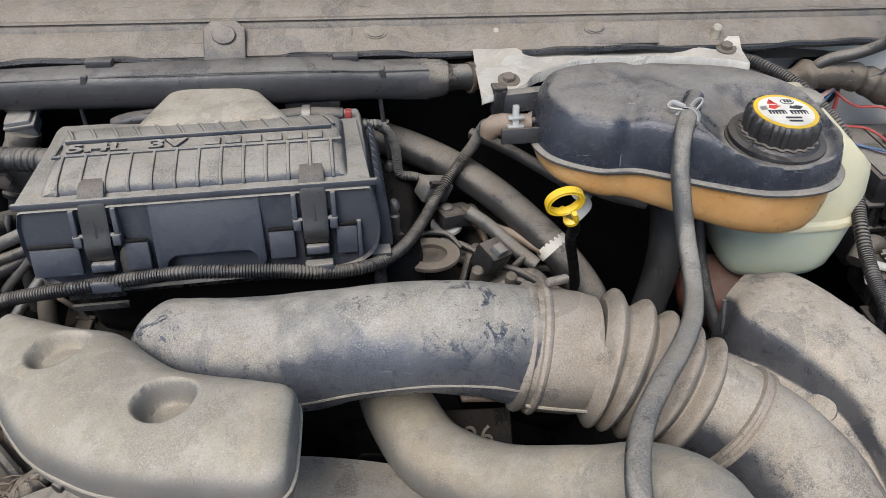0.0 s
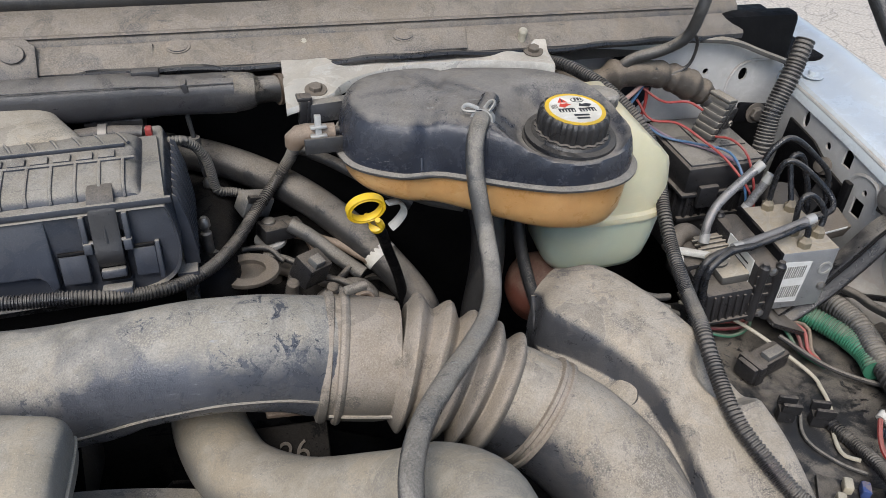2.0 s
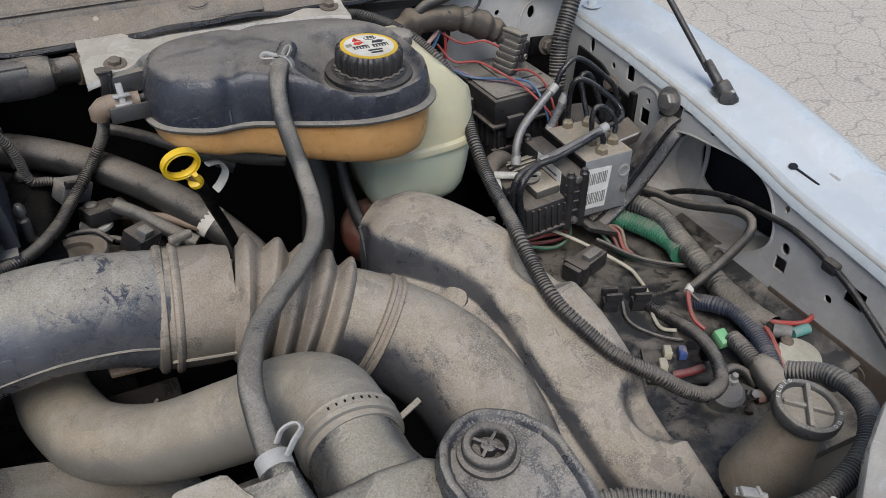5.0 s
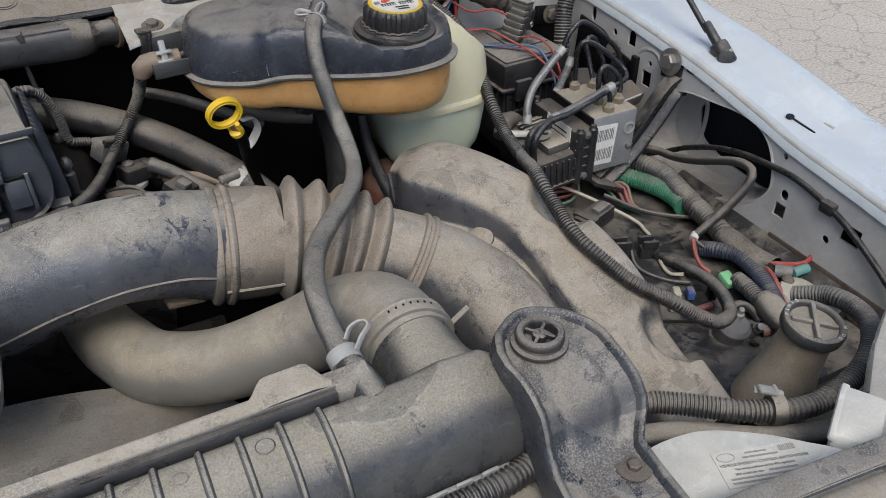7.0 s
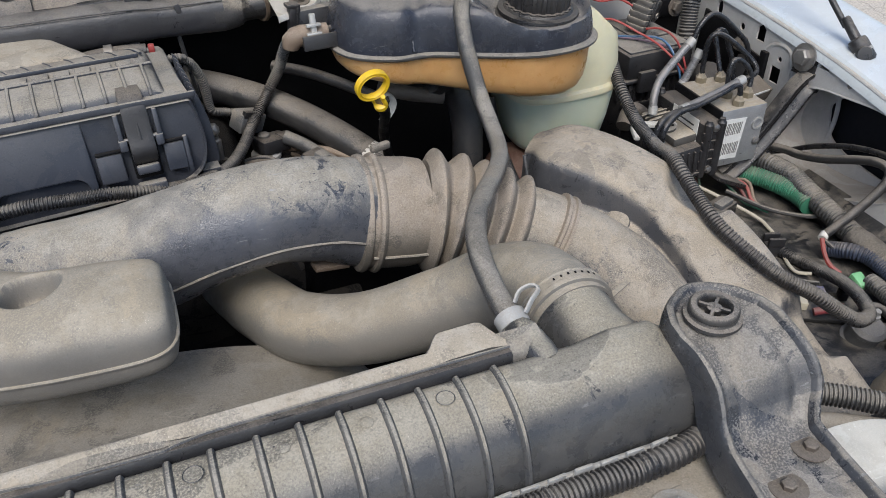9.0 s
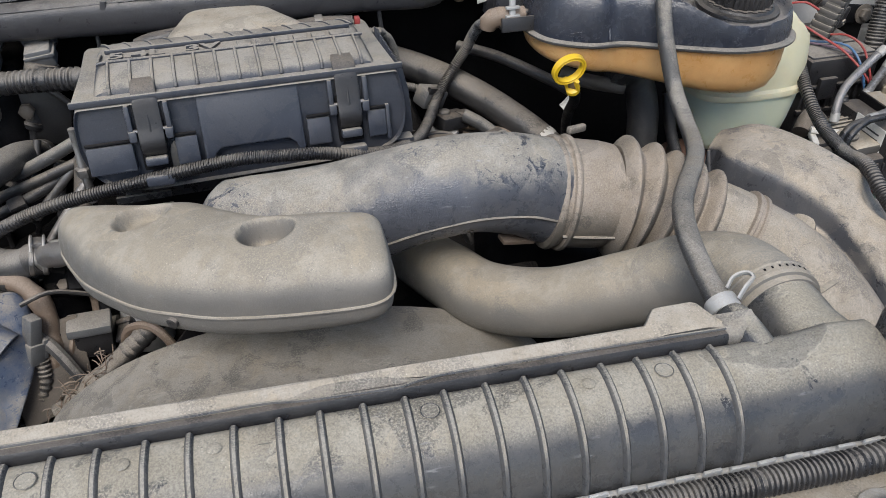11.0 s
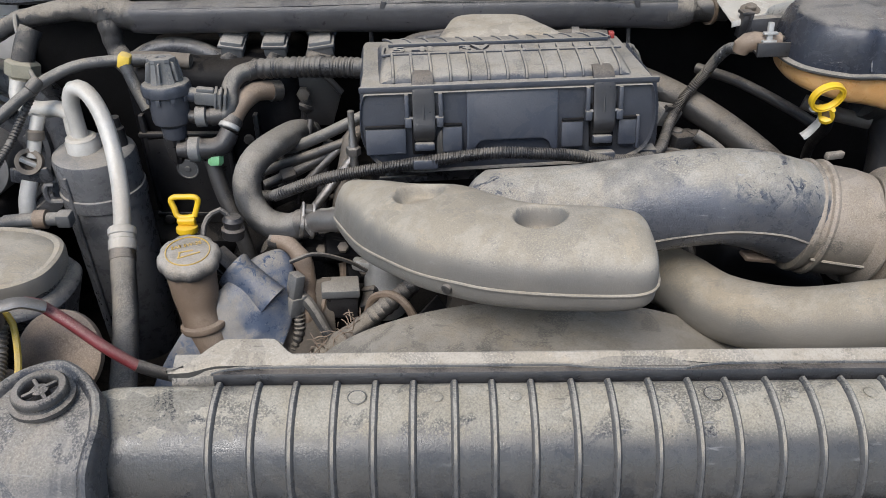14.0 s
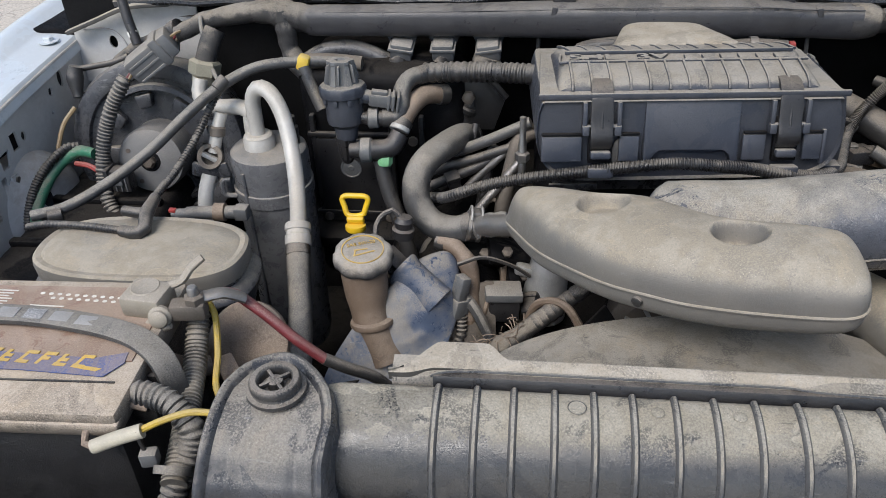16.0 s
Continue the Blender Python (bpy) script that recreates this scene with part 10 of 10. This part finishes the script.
def battery():
    t = thing("battery", "black car battery with worn brown and blue label", "battery")
    m = pose(-0.60, 0.268, 0.0, 0, 0, 2)
    part("case", box(0.21, 0.15, 0.16, m @ Matrix.Translation((0, 0, 0.868)), 0.005), BATM, t, "glossy black rough-textured case")
    part("lid", box(0.216, 0.156, 0.022, m @ Matrix.Translation((0, 0, 0.947)), 0.004), BATTOP, t, "dusty tan lid")
    part("label", box(0.19, 0.09, 0.0012, m @ Matrix.Translation((0.004, 0.022, 0.9585)), 0), BATLAB, t, "sun-faded brown label", smooth=False)
    part("label", slab([(-0.108, -0.012), (-0.03, -0.014), (0.04, -0.02), (0.075, -0.021), (0.097, -0.014), (0.0985, -0.026), (0.088, -0.041), (0.02, -0.036), (-0.108, -0.034)], 0.0007, m @ Matrix.Translation((-0.004, 0, 0.9598)), 0), BLUELAB, t, "torn blue and gold label", smooth=False)
    for k in range(7):
        lm = m @ pose(-0.03 + 0.0155 * k, -0.0185 - 0.0012 * k, 0.9599, 0, 0, -5) @ Matrix.Diagonal((1.25, 1.2, 1, 1))
        part("gold_letter", slab([(-0.0058, -0.0055), (-0.0033, -0.0055), (-0.0005, 0.0055), (-0.003, 0.0055)], 0.0006, lm, 0), GOLD, t, smooth=False)
        for y, w in ((-0.0045, 0.0078), (0.0, 0.0062), (0.0045, 0.0078)):
            if (k + int(y * 1000)) % 3:
                part("gold_letter", slab([(-0.0045 + y * 0.3, y - 0.0013), (-0.0045 + y * 0.3 + w, y - 0.0013), (-0.004 + y * 0.3 + w, y + 0.0013), (-0.004 + y * 0.3, y + 0.0013)], 0.0006, Matrix.Translation((0, 0, 0.0004)) @ lm, 0), GOLD, t, smooth=False)
    part("gold_tail", slab([(0.058, -0.029), (0.08, -0.033), (0.076, -0.036), (0.055, -0.032)], 0.0006, m @ Matrix.Translation((0, 0, 0.9601)), 0), GOLD, t, smooth=False)
    for r in range(2):
        for k in range(12 - 3 * r):
            part("print_dot", slab(oval(0, 0, 0.0022, 0.0016, 8), 0.0005, m @ pose(-0.012 + 0.0078 * k + 0.012 * r, 0.057 - 0.0062 * r - 0.0005 * k, 0.9594), 0), FADE, t, smooth=False)
    for k in range(7):
        part("print_bar", box(0.034 - 0.005 * (k % 3), 0.0011, 0.0005, m @ pose(-0.052, 0.06 - 0.0036 * k, 0.9594, 0, 0, -2), 0), FADE, t, smooth=False)
    for k in range(4):
        part("print_bar", box(0.03 - 0.006 * (k % 2), 0.0012, 0.0005, m @ pose(0.0 + 0.005 * k, 0.04 - 0.0045 * k, 0.9594, 0, 0, -2), 0), FADE, t, smooth=False)
    part("lid_groove", box(0.19, 0.0016, 0.0012, m @ Matrix.Translation((0.0, -0.0455, 0.9583)), 0), BATM, t, smooth=False)
    part("lid_step", box(0.218, 0.012, 0.012, m @ Matrix.Translation((0.0, -0.0745, 0.944)), 0.003), BATTOP, t)
    strap = [(-0.72, 0.288, 0.9645), (-0.63, 0.289, 0.9648), (-0.595, 0.288, 0.965), (-0.559, 0.283, 0.9655), (-0.526, 0.276, 0.9655), (-0.5, 0.267, 0.964), (-0.482, 0.257, 0.957), (-0.473, 0.25, 0.94), (-0.468, 0.245, 0.915)]
    st = part("hold_down", tube(strap, 0.0105, 12, 0.004, flat=0.25, power=6), HOSE, t, "ladder-pattern black hold-down strap")
    # pale pieces give the strap recesses their reflected sky
    for k in range(5):
        part("rung", box(0.017, 0.012, 0.002, pose(-0.645 + 0.0235 * k, 0.2888 - 0.0001 * k ** 3, 0.9672, 0, 0, -1.2 * k), 0.0006), RECESS, st)
    for k in range(3):
        part("edge_fin", box(0.02, 0.005, 0.02, m @ Matrix.Translation((0.114, -0.05 + 0.014 * k, 0.935)), 0.001), BATM, t)
    return t


battery()


TERM = mat("chalky_terminal", (0.3, 0.27, 0.22), 0.5, metal=0.2, dust=0.6, dust_color=(0.38, 0.34, 0.28), spots=0.5)


def terminal():
    t = thing("battery_terminal", "corroded grey clamp on the battery post", "terminal")
    m = pose(-0.508, 0.312, 0.97, 0, 0, -6)
    part("block", box(0.036, 0.03, 0.02, m @ Matrix.Translation((-0.004, 0.0, -0.002)), 0.004), TERM, t, "chalky clamp block")
    part("post_top", lathe([(0.0118, 0.004), (0.0122, 0.0078), (0.0112, 0.009), (0.0098, 0.0085), (0.001, 0.0085)], m @ Matrix.Translation((-0.006, 0.003, 0)), 26), TERM, t)
    part("clamp_arm", tube([m @ Vector((0.008, 0.012, 0.004)), m @ Vector((0.02, 0.016, 0.008)), m @ Vector((0.026, 0.024, 0.016)), m @ Vector((0.034, 0.032, 0.022))], 0.0046, 10, 0.004, flat=0.7), TERM, t)
    part("side_bolt", lathe([(0.0095, 0.0), (0.0095, 0.004), (0.0075, 0.006), (0.0072, 0.009), (0.004, 0.0105), (0.001, 0.0105)], frame_to(m @ Vector((0.014, -0.014, -0.006)), (0.15, -0.95, 0.3)), 18), TERM, t, "crusted bolt end")
    part("bolt_crust", tube([m @ Vector((0.002, -0.016, -0.012)), m @ Vector((0.012, -0.018, -0.0155)), m @ Vector((0.022, -0.016, -0.013))], 0.0035, 10, 0.003, wobble=0.5), TERM, t)
    part("jaw", box(0.03, 0.016, 0.016, m @ Matrix.Translation((0.034, -0.004, -0.004)) @ pose(0, 0, 0, 0, 0, 14), 0.004), GRIME, t)
    part("stud", lathe([(0.0045, -0.006), (0.0045, 0.012), (0.0035, 0.014), (0.001, 0.0142)], m @ Matrix.Translation((0.04, -0.002, 0.004)), 12), STEEL, t)
    part("stud_nut", lathe([(0.0085, 0.0), (0.0085, 0.006), (0.006, 0.0075)], m @ Matrix.Translation((0.04, -0.002, 0.003)), 6), GRIME, t, smooth=False)
    part("ring_lug", tube([m @ Vector((0.036, -0.002, 0.004)), m @ Vector((0.048, 0.006, 0.004)), m @ Vector((0.058, 0.014, 0.002)), m @ Vector((0.07, 0.022, -0.008))], 0.0066, 12, 0.004, flat=0.62), STEEL, t)
    return t


terminal()
hose("battery_cable", "red battery cable sagging to a taped end", "cable", [(-0.458, 0.338, 0.958), (-0.446, 0.335, 0.958), (-0.432, 0.33, 0.952), (-0.417, 0.325, 0.943), (-0.394, 0.318, 0.926), (-0.371, 0.315, 0.908)], 0.0048, RED, 12)
hose("cable_end", "black-taped end of the battery cable", "cable", [(-0.372, 0.315, 0.909), (-0.355, 0.32, 0.895), (-0.334, 0.33, 0.876), (-0.32, 0.34, 0.85)], 0.0053, RUBBER, 12)
conduit("wiring_conduit", "dusty corrugated conduit dropping from the battery terminal", [(-0.476, 0.325, 0.955), (-0.475, 0.31, 0.94), (-0.471, 0.285, 0.925), (-0.463, 0.25, 0.92), (-0.456, 0.215, 0.915), (-0.452, 0.18, 0.905)], 0.0098, SHROUD, 0.0034)
conduit("wiring_conduit", "fat black corrugated conduit in front of the battery", [(-0.504, 0.2245, 0.946), (-0.493, 0.226, 0.9475), (-0.48, 0.2265, 0.947), (-0.461, 0.221, 0.944), (-0.445, 0.211, 0.93), (-0.446, 0.202, 0.915), (-0.453, 0.188, 0.9), (-0.458, 0.175, 0.885), (-0.46, 0.155, 0.87)], 0.0102, HOSE, pitch=0.0044)
hose("yellow_wire", "yellow wire from the battery terminal", "wire", [(-0.47, 0.325, 0.96), (-0.462, 0.32, 0.95), (-0.457, 0.30, 0.925), (-0.45, 0.27, 0.915), (-0.435, 0.25, 0.91)], 0.0028, YWIRE, 8)
s = thing("inline_splice", "cream wire splice with yellow and brown wires", "splice")
part("sleeve", tube([(-0.505, 0.182, 0.938), (-0.488, 0.187, 0.943), (-0.47, 0.192, 0.947)], 0.0055, 12, 0.003), CREAM, s)
part("yellow_wire", tube([(-0.472, 0.192, 0.947), (-0.455, 0.199, 0.952), (-0.435, 0.205, 0.955), (-0.41, 0.206, 0.952)], 0.0026, 8), YWIRE, s)
part("brown_wire", tube([(-0.504, 0.182, 0.938), (-0.513, 0.185, 0.94), (-0.511, 0.196, 0.945), (-0.505, 0.209, 0.947), (-0.495, 0.2165, 0.946), (-0.48, 0.219, 0.94)], 0.0028, 8), BROWNM, s)
s = thing("cable_tie", "grey cable tie with a square head on the conduit", "cable tie")
part("band", lathe([(0.0128, -0.003), (0.014, -0.003), (0.014, 0.003), (0.0128, 0.003)], frame_to((-0.4505, 0.183, 0.917), (0, -0.75, -0.6)), 18), HOSE, s)
part("head", box(0.013, 0.01, 0.013, pose(-0.468, 0.187, 0.925, 0, 0, 10), 0.002), CONNECT, s)
part("tail", box(0.003, 0.002, 0.02, pose(-0.472, 0.188, 0.94, 0, -6, 0), 0.0005), CAPM, s)
s = thing("signal_horn", "dusty brown disc of a car horn", "horn")
part("disc", lathe([(0.02, -0.016), (0.036, -0.012), (0.04, -0.006), (0.04, 0.0), (0.036, 0.003), (0.02, 0.004), (0.002, 0.004)], frame_to((-0.452, 0.345, 0.893), (-0.15, -0.75, 0.65)), 36), BROWNM, s)
part("trumpet", lathe([(0.009, -0.02), (0.01, 0.0), (0.0145, 0.012), (0.013, 0.0125), (0.002, 0.002)], frame_to((-0.487, 0.296, 0.908), (-0.6, -0.5, 0.3)), 20), BROWNM, s)
part("bracket", tube([(-0.462, 0.315, 0.905), (-0.45, 0.3, 0.9), (-0.437, 0.285, 0.89)], 0.008, 10, 0.004, flat=0.25), BROWNM, s)
s = thing("tray_nut", "dark nut on a washer low behind the radiator", "bolt")
part("washer", lathe([(0.004, 0), (0.018, 0), (0.018, 0.003), (0.004, 0.003)], Matrix.Translation((-0.385, 0.42, 0.79)), 18), DARK, s)
part("nut", lathe([(0.009, 0.003), (0.009, 0.013), (0.004, 0.014), (0.004, 0.024), (0.001, 0.024)], Matrix.Translation((-0.385, 0.42, 0.79)), 6), DARK, s, smooth=False)


# ---- oil filler and front of the engine ----
def oil_filler():
    t = thing("oil_filler", "dusty oil filler cap on a brown neck", "oil filler")
    m = frame_to((-0.369, 0.472, 0.895), (0.04, -0.1, 1))
    cap = part("cap", lathe([(0.02, 0.003), (0.0285, 0.003), (0.0305, 0.005), (0.031, 0.009), (0.03, 0.0145), (0.0275, 0.018), (0.025, 0.019), (0.002, 0.0195)], m, 64, lobes=8, lobe=0.05), OILCAP, t, "dust-covered lobed cap with raised lettering")
    part("ring_mark", lathe([(0.0215, 0.019), (0.0215, 0.0201), (0.0206, 0.0201), (0.0206, 0.019)], m, 40), GOLD, cap)
    letters("SAE 5W-20", 0.0062, m @ pose(0, 0.0085, 0.0198), GOLD, cap)
    part("oilcan_mark", box(0.022, 0.0014, 0.0006, m @ pose(0.0, -0.007, 0.0199, 0, 0, 6), 0), GOLD, cap, smooth=False)
    part("oilcan_mark", box(0.014, 0.0014, 0.0006, m @ pose(-0.002, -0.0005, 0.0199, 0, 0, -4), 0), GOLD, cap, smooth=False)
    part("oilcan_mark", box(0.008, 0.0014, 0.0006, m @ pose(-0.0085, -0.0035, 0.0199, 0, 0, 70), 0), GOLD, cap, smooth=False)
    part("neck", tube([(-0.369, 0.472, 0.9), (-0.3685, 0.468, 0.888), (-0.367, 0.463, 0.87), (-0.364, 0.453, 0.848), (-0.356, 0.443, 0.825), (-0.345, 0.435, 0.80)], [0.0235, 0.024, 0.0228, 0.0185, 0.0178, 0.02], 24), BROWNM, t)
    part("neck_flange", lathe([(0.018, -0.003), (0.0225, -0.002), (0.0232, 0.001), (0.0225, 0.0035), (0.018, 0.005)], frame_to((-0.3605, 0.4485, 0.838), (-0.12, 0.25, 1)), 26), BROWNM, t)
    return t


oil_filler()
s = thing("transmission_dipstick", "yellow loop-handled dipstick by the firewall", "dipstick")
part("handle", tube([(-0.385, 0.555, 0.9005), (-0.382, 0.558, 0.909), (-0.3795, 0.56, 0.917), (-0.383, 0.561, 0.9205), (-0.394, 0.561, 0.921), (-0.405, 0.561, 0.9205), (-0.4085, 0.56, 0.917), (-0.406, 0.558, 0.909), (-0.403, 0.555, 0.9005), (-0.394, 0.5545, 0.899), (-0.385, 0.555, 0.9005)], 0.0032, 10, 0.002), YELLOW, s)
part("grip", box(0.02, 0.008, 0.01, pose(-0.394, 0.553, 0.895, 20, 0, 0), 0.003), YELLOW, s)
part("collar", lathe([(0.01, -0.005), (0.0115, -0.003), (0.0115, 0.002), (0.008, 0.003)], frame_to((-0.394, 0.55, 0.888), (0, 0.2, 1)), 18), YELLOW, s)
part("tube", tube([(-0.394, 0.546, 0.88), (-0.393, 0.54, 0.85), (-0.39, 0.53, 0.80)], 0.006, 10), DARK, s)


def front_cover():
    """Cast cover: a creased, mottled body with a short flanged mouth on its upper shoulder."""
    def dent(v):
        crease = 0.0
        for a, b, w, h in (((-0.36, 0.445, 0.82), (-0.285, 0.475, 0.85), 0.006, 0.0035), ((-0.37, 0.44, 0.80), (-0.30, 0.44, 0.83), 0.007, 0.004), ((-0.33, 0.46, 0.85), (-0.3, 0.435, 0.80), 0.006, -0.003)):
            a, b = Vector(a), Vector(b)
            k = max(0.0, min(1.0, (v - a).dot(b - a) / (b - a).length_squared))
            d = (v - a.lerp(b, k)).length
            crease += h * math.exp(-(d / w) ** 2)
        n1 = noise.noise(v * 22) * 0.004 + noise.noise(v * 60) * 0.0012 + crease
        return v + Vector((0.0, -0.5 * n1, n1))
    t = thing("cam_cover", "blue-grey mottled engine cover casting under grime", "engine cover")
    ax, up = (1, 0.35, 0.1), (-0.15, 0.45, 0.88)
    part("shell", loft([((-0.375, 0.385, 0.755), ax, up, 0.03, 0.02, 2.6), ((-0.36, 0.405, 0.785), ax, up, 0.05, 0.034, 2.6), ((-0.34, 0.43, 0.812), ax, up, 0.053, 0.039, 2.6), ((-0.322, 0.455, 0.834), ax, up, 0.047, 0.036, 2.6), ((-0.308, 0.48, 0.85), ax, up, 0.036, 0.032, 2.6), ((-0.3, 0.5, 0.86), ax, up, 0.026, 0.026, 2.6), ((-0.296, 0.512, 0.866), ax, up, 0.014, 0.014, 2.6)], 72, 12, dent), COVER, t)
    m = frame_to((-0.3335, 0.494, 0.871), (-0.74, 0.38, 0.55)) @ Matrix.Diagonal((1, 1.35, 1, 1))
    part("mouth", lathe([(0.0185, -0.05), (0.0175, -0.03), (0.0168, -0.004), (0.0178, -0.001), (0.0182, 0.002), (0.0172, 0.0045), (0.0152, 0.0045), (0.0145, -0.004), (0.001, -0.008)], m, 36), COVER, t, "flanged mouth of the cover")
    part("mouth_seal", lathe([(0.0135, -0.006), (0.0138, 0.002), (0.0122, 0.004), (0.0108, 0.002), (0.0105, -0.006)], m, 28), CAPM, t)
    part("side_wall", slab([(-0.045, 0.02), (0.03, 0.03), (0.035, -0.05), (-0.03, -0.07)], 0.006, pose(-0.265, 0.485, 0.83, 62, 10, 20), 0.002), GRIME, t, "brown grimy casting wall")
    return t


front_cover()
s = thing("coil_connector", "black ignition connector at the cam cover", "connector")
m = frame_to((-0.343, 0.499, 0.878), (-0.74, 0.38, 0.55))
part("plug", box(0.021, 0.016, 0.03, m, 0.002), CAPM, s)
part("plug_rib", box(0.024, 0.005, 0.02, m @ Matrix.Translation((0, -0.004, 0.002)), 0.001), CAPM, s)
part("boot", lathe([(0.011, 0), (0.012, 0.01), (0.009, 0.012), (0.011, 0.02), (0.008, 0.024), (0.002, 0.025)], frame_to((-0.335, 0.515, 0.9), (0.1, 0.1, 1)), 16), CAPM, s)
part("lead", tube([(-0.335, 0.517, 0.92), (-0.345, 0.52, 0.93), (-0.36, 0.515, 0.92), (-0.362, 0.5, 0.905)], 0.003, 8), RUBBER, s)
s = thing("loom_connector", "tall tan-grey loom connector on the engine front", "connector")
m = frame_to((-0.274, 0.483, 0.848), (0.22, 0.2, 0.95))
part("shell", box(0.015, 0.012, 0.034, m @ Matrix.Translation((0, 0, 0.008)), 0.002), CONNECT, s)
part("lower_shell", box(0.019, 0.015, 0.022, m @ Matrix.Translation((0, 0, -0.012)), 0.002), CONNECT, s)
part("latch", box(0.007, 0.005, 0.02, m @ Matrix.Translation((-0.006, -0.008, -0.008)), 0.0012), CONNECT, s)
part("red_wire", tube([(-0.276, 0.478, 0.836), (-0.279, 0.476, 0.827), (-0.283, 0.474, 0.818)], 0.0022, 6, 0.004), PINK, s)
part("wire_loom", tube([(-0.281, 0.478, 0.829), (-0.29, 0.472, 0.813), (-0.298, 0.466, 0.796), (-0.3, 0.461, 0.777), (-0.296, 0.455, 0.76)], 0.0056, 12, pitch=0.0045, depth=0.0011), CONDUIT, s)
part("wire_loom", tube([(-0.271, 0.478, 0.826), (-0.272, 0.47, 0.806), (-0.28, 0.463, 0.79), (-0.29, 0.455, 0.77)], 0.0066, 12, pitch=0.0045, depth=0.0012), TAPE, s)
s = thing("sensor_connector", "dark grey sensor plug on the engine front", "connector")
part("cap", box(0.04, 0.028, 0.01, pose(-0.228, 0.503, 0.842, 0, 4, 8), 0.002), CONNECT, s)
part("body", box(0.034, 0.024, 0.03, pose(-0.228, 0.505, 0.822, 0, 4, 8), 0.003), CAPM, s)
s = thing("thermostat_housing", "bare aluminium thermostat housing with a bolt ear", "housing")
part("body", tube([(-0.185, 0.535, 0.79), (-0.183, 0.535, 0.82), (-0.18, 0.535, 0.85), (-0.178, 0.538, 0.875)], [0.026, 0.024, 0.022, 0.018], 22), ALU, s)
part("ear", box(0.024, 0.012, 0.014, pose(-0.205, 0.53, 0.852, 0, 15, 0), 0.004), ALU, s)
s = thing("front_loom", "black taped loom with frayed fibres by the shroud", "wiring loom")
FRONT = [(-0.14, 0.49, 0.865), (-0.17, 0.478, 0.845), (-0.20, 0.465, 0.825), (-0.235, 0.452, 0.80), (-0.26, 0.445, 0.785)]
part("loom_body", tube(FRONT, [0.0085, 0.009, 0.0095, 0.0125, 0.011], 16, 0.003, wobble=0.2), TAPE, s)
for k in range(7):
    q, w = Vector(FRONT[0]).lerp(Vector(FRONT[2]), 0.2 + 0.11 * k), (Vector(FRONT[2]) - Vector(FRONT[0])).normalized()
    part("tape_wrap", tube([q - w * 0.004, q, q + w * 0.004], [0.0088, 0.0102, 0.009], 14, 0.002, wobble=0.15), RUBBER, s)
fray = random.Random(23)
fibres = bmesh.new()
for k in range(90):
    q = Vector(FRONT[2]).lerp(Vector(FRONT[4]), fray.random()) + Vector((fray.gauss(0, 0.006), fray.gauss(0, 0.005), 0.006 + fray.gauss(0, 0.004)))
    d = Vector((fray.gauss(-0.4, 0.7), fray.gauss(-0.3, 0.6), fray.gauss(0.25, 0.6))).normalized() * (0.007 + 0.012 * fray.random())
    tube([q, q + d * 0.5 + Vector((0, 0, 0.002)), q + d], 0.0006, 4, 0.006, bm=fibres)
part("frayed_fibres", fibres, BROWNM, s, "loose tan fibres")
hose("small_wire", "thin dark wire arching over the connectors", "wire", [(-0.275, 0.49, 0.885), (-0.25, 0.5, 0.888), (-0.22, 0.51, 0.872), (-0.2, 0.515, 0.855)], 0.0022, RUBBER, 8)
hose("taped_branch", "brown-taped loom dropping behind the plug", "wiring loom", [(-0.3, 0.535, 0.882), (-0.279, 0.523, 0.883), (-0.264, 0.51, 0.864), (-0.263, 0.498, 0.836), (-0.267, 0.485, 0.808), (-0.274, 0.473, 0.788), (-0.283, 0.46, 0.768)], [0.0085, 0.009, 0.0095, 0.011, 0.0115, 0.01, 0.009], BROWNM, 14, 0.004, wobble=0.18)
for x, y, z in ((-0.225, 0.545, 0.865), (-0.25, 0.555, 0.855), (-0.205, 0.55, 0.83)):
    s = thing("engine_bracket", "dark engine bracket with bolt heads", "bracket", "engine brackets")
    part("plate", box(0.045, 0.03, 0.014, pose(x, y, z, 20, 12, 15), 0.003), DARK, s)
    part("bolt_head", lathe([(0.006, 0), (0.006, 0.005), (0.001, 0.006)], frame_to((x, y - 0.014, z + 0.008), (0, -0.5, 0.85)), 6), GRIME, s, smooth=False)


def alternator():
    t = thing("alternator", "ribbed aluminium alternator seen below the resonator", "alternator")
    m = frame_to((-0.06, 0.50, 0.80), (0, -1, 0.15))
    part("case", lathe([(0.05, -0.06), (0.055, -0.03), (0.055, 0.0), (0.045, 0.012), (0.02, 0.016), (0.002, 0.016)], m, 28), GRIME, t)
    for k in range(12):
        part("vane", box(0.004, 0.03, 0.008, m @ pose(0, 0, 0.014, 0, 0, 30 * k) @ Matrix.Translation((0, 0.03, 0)), 0.001), ALU, t)
    return t


alternator()
s = thing("engine_stamp", "dark cast plate with a number below the intake duct", "casting")
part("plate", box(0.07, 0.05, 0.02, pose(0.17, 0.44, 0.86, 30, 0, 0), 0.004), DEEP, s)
letters("26", 0.026, pose(0.175, 0.432, 0.8715, 30, 0, 0), GRIME, s, depth=0.001)
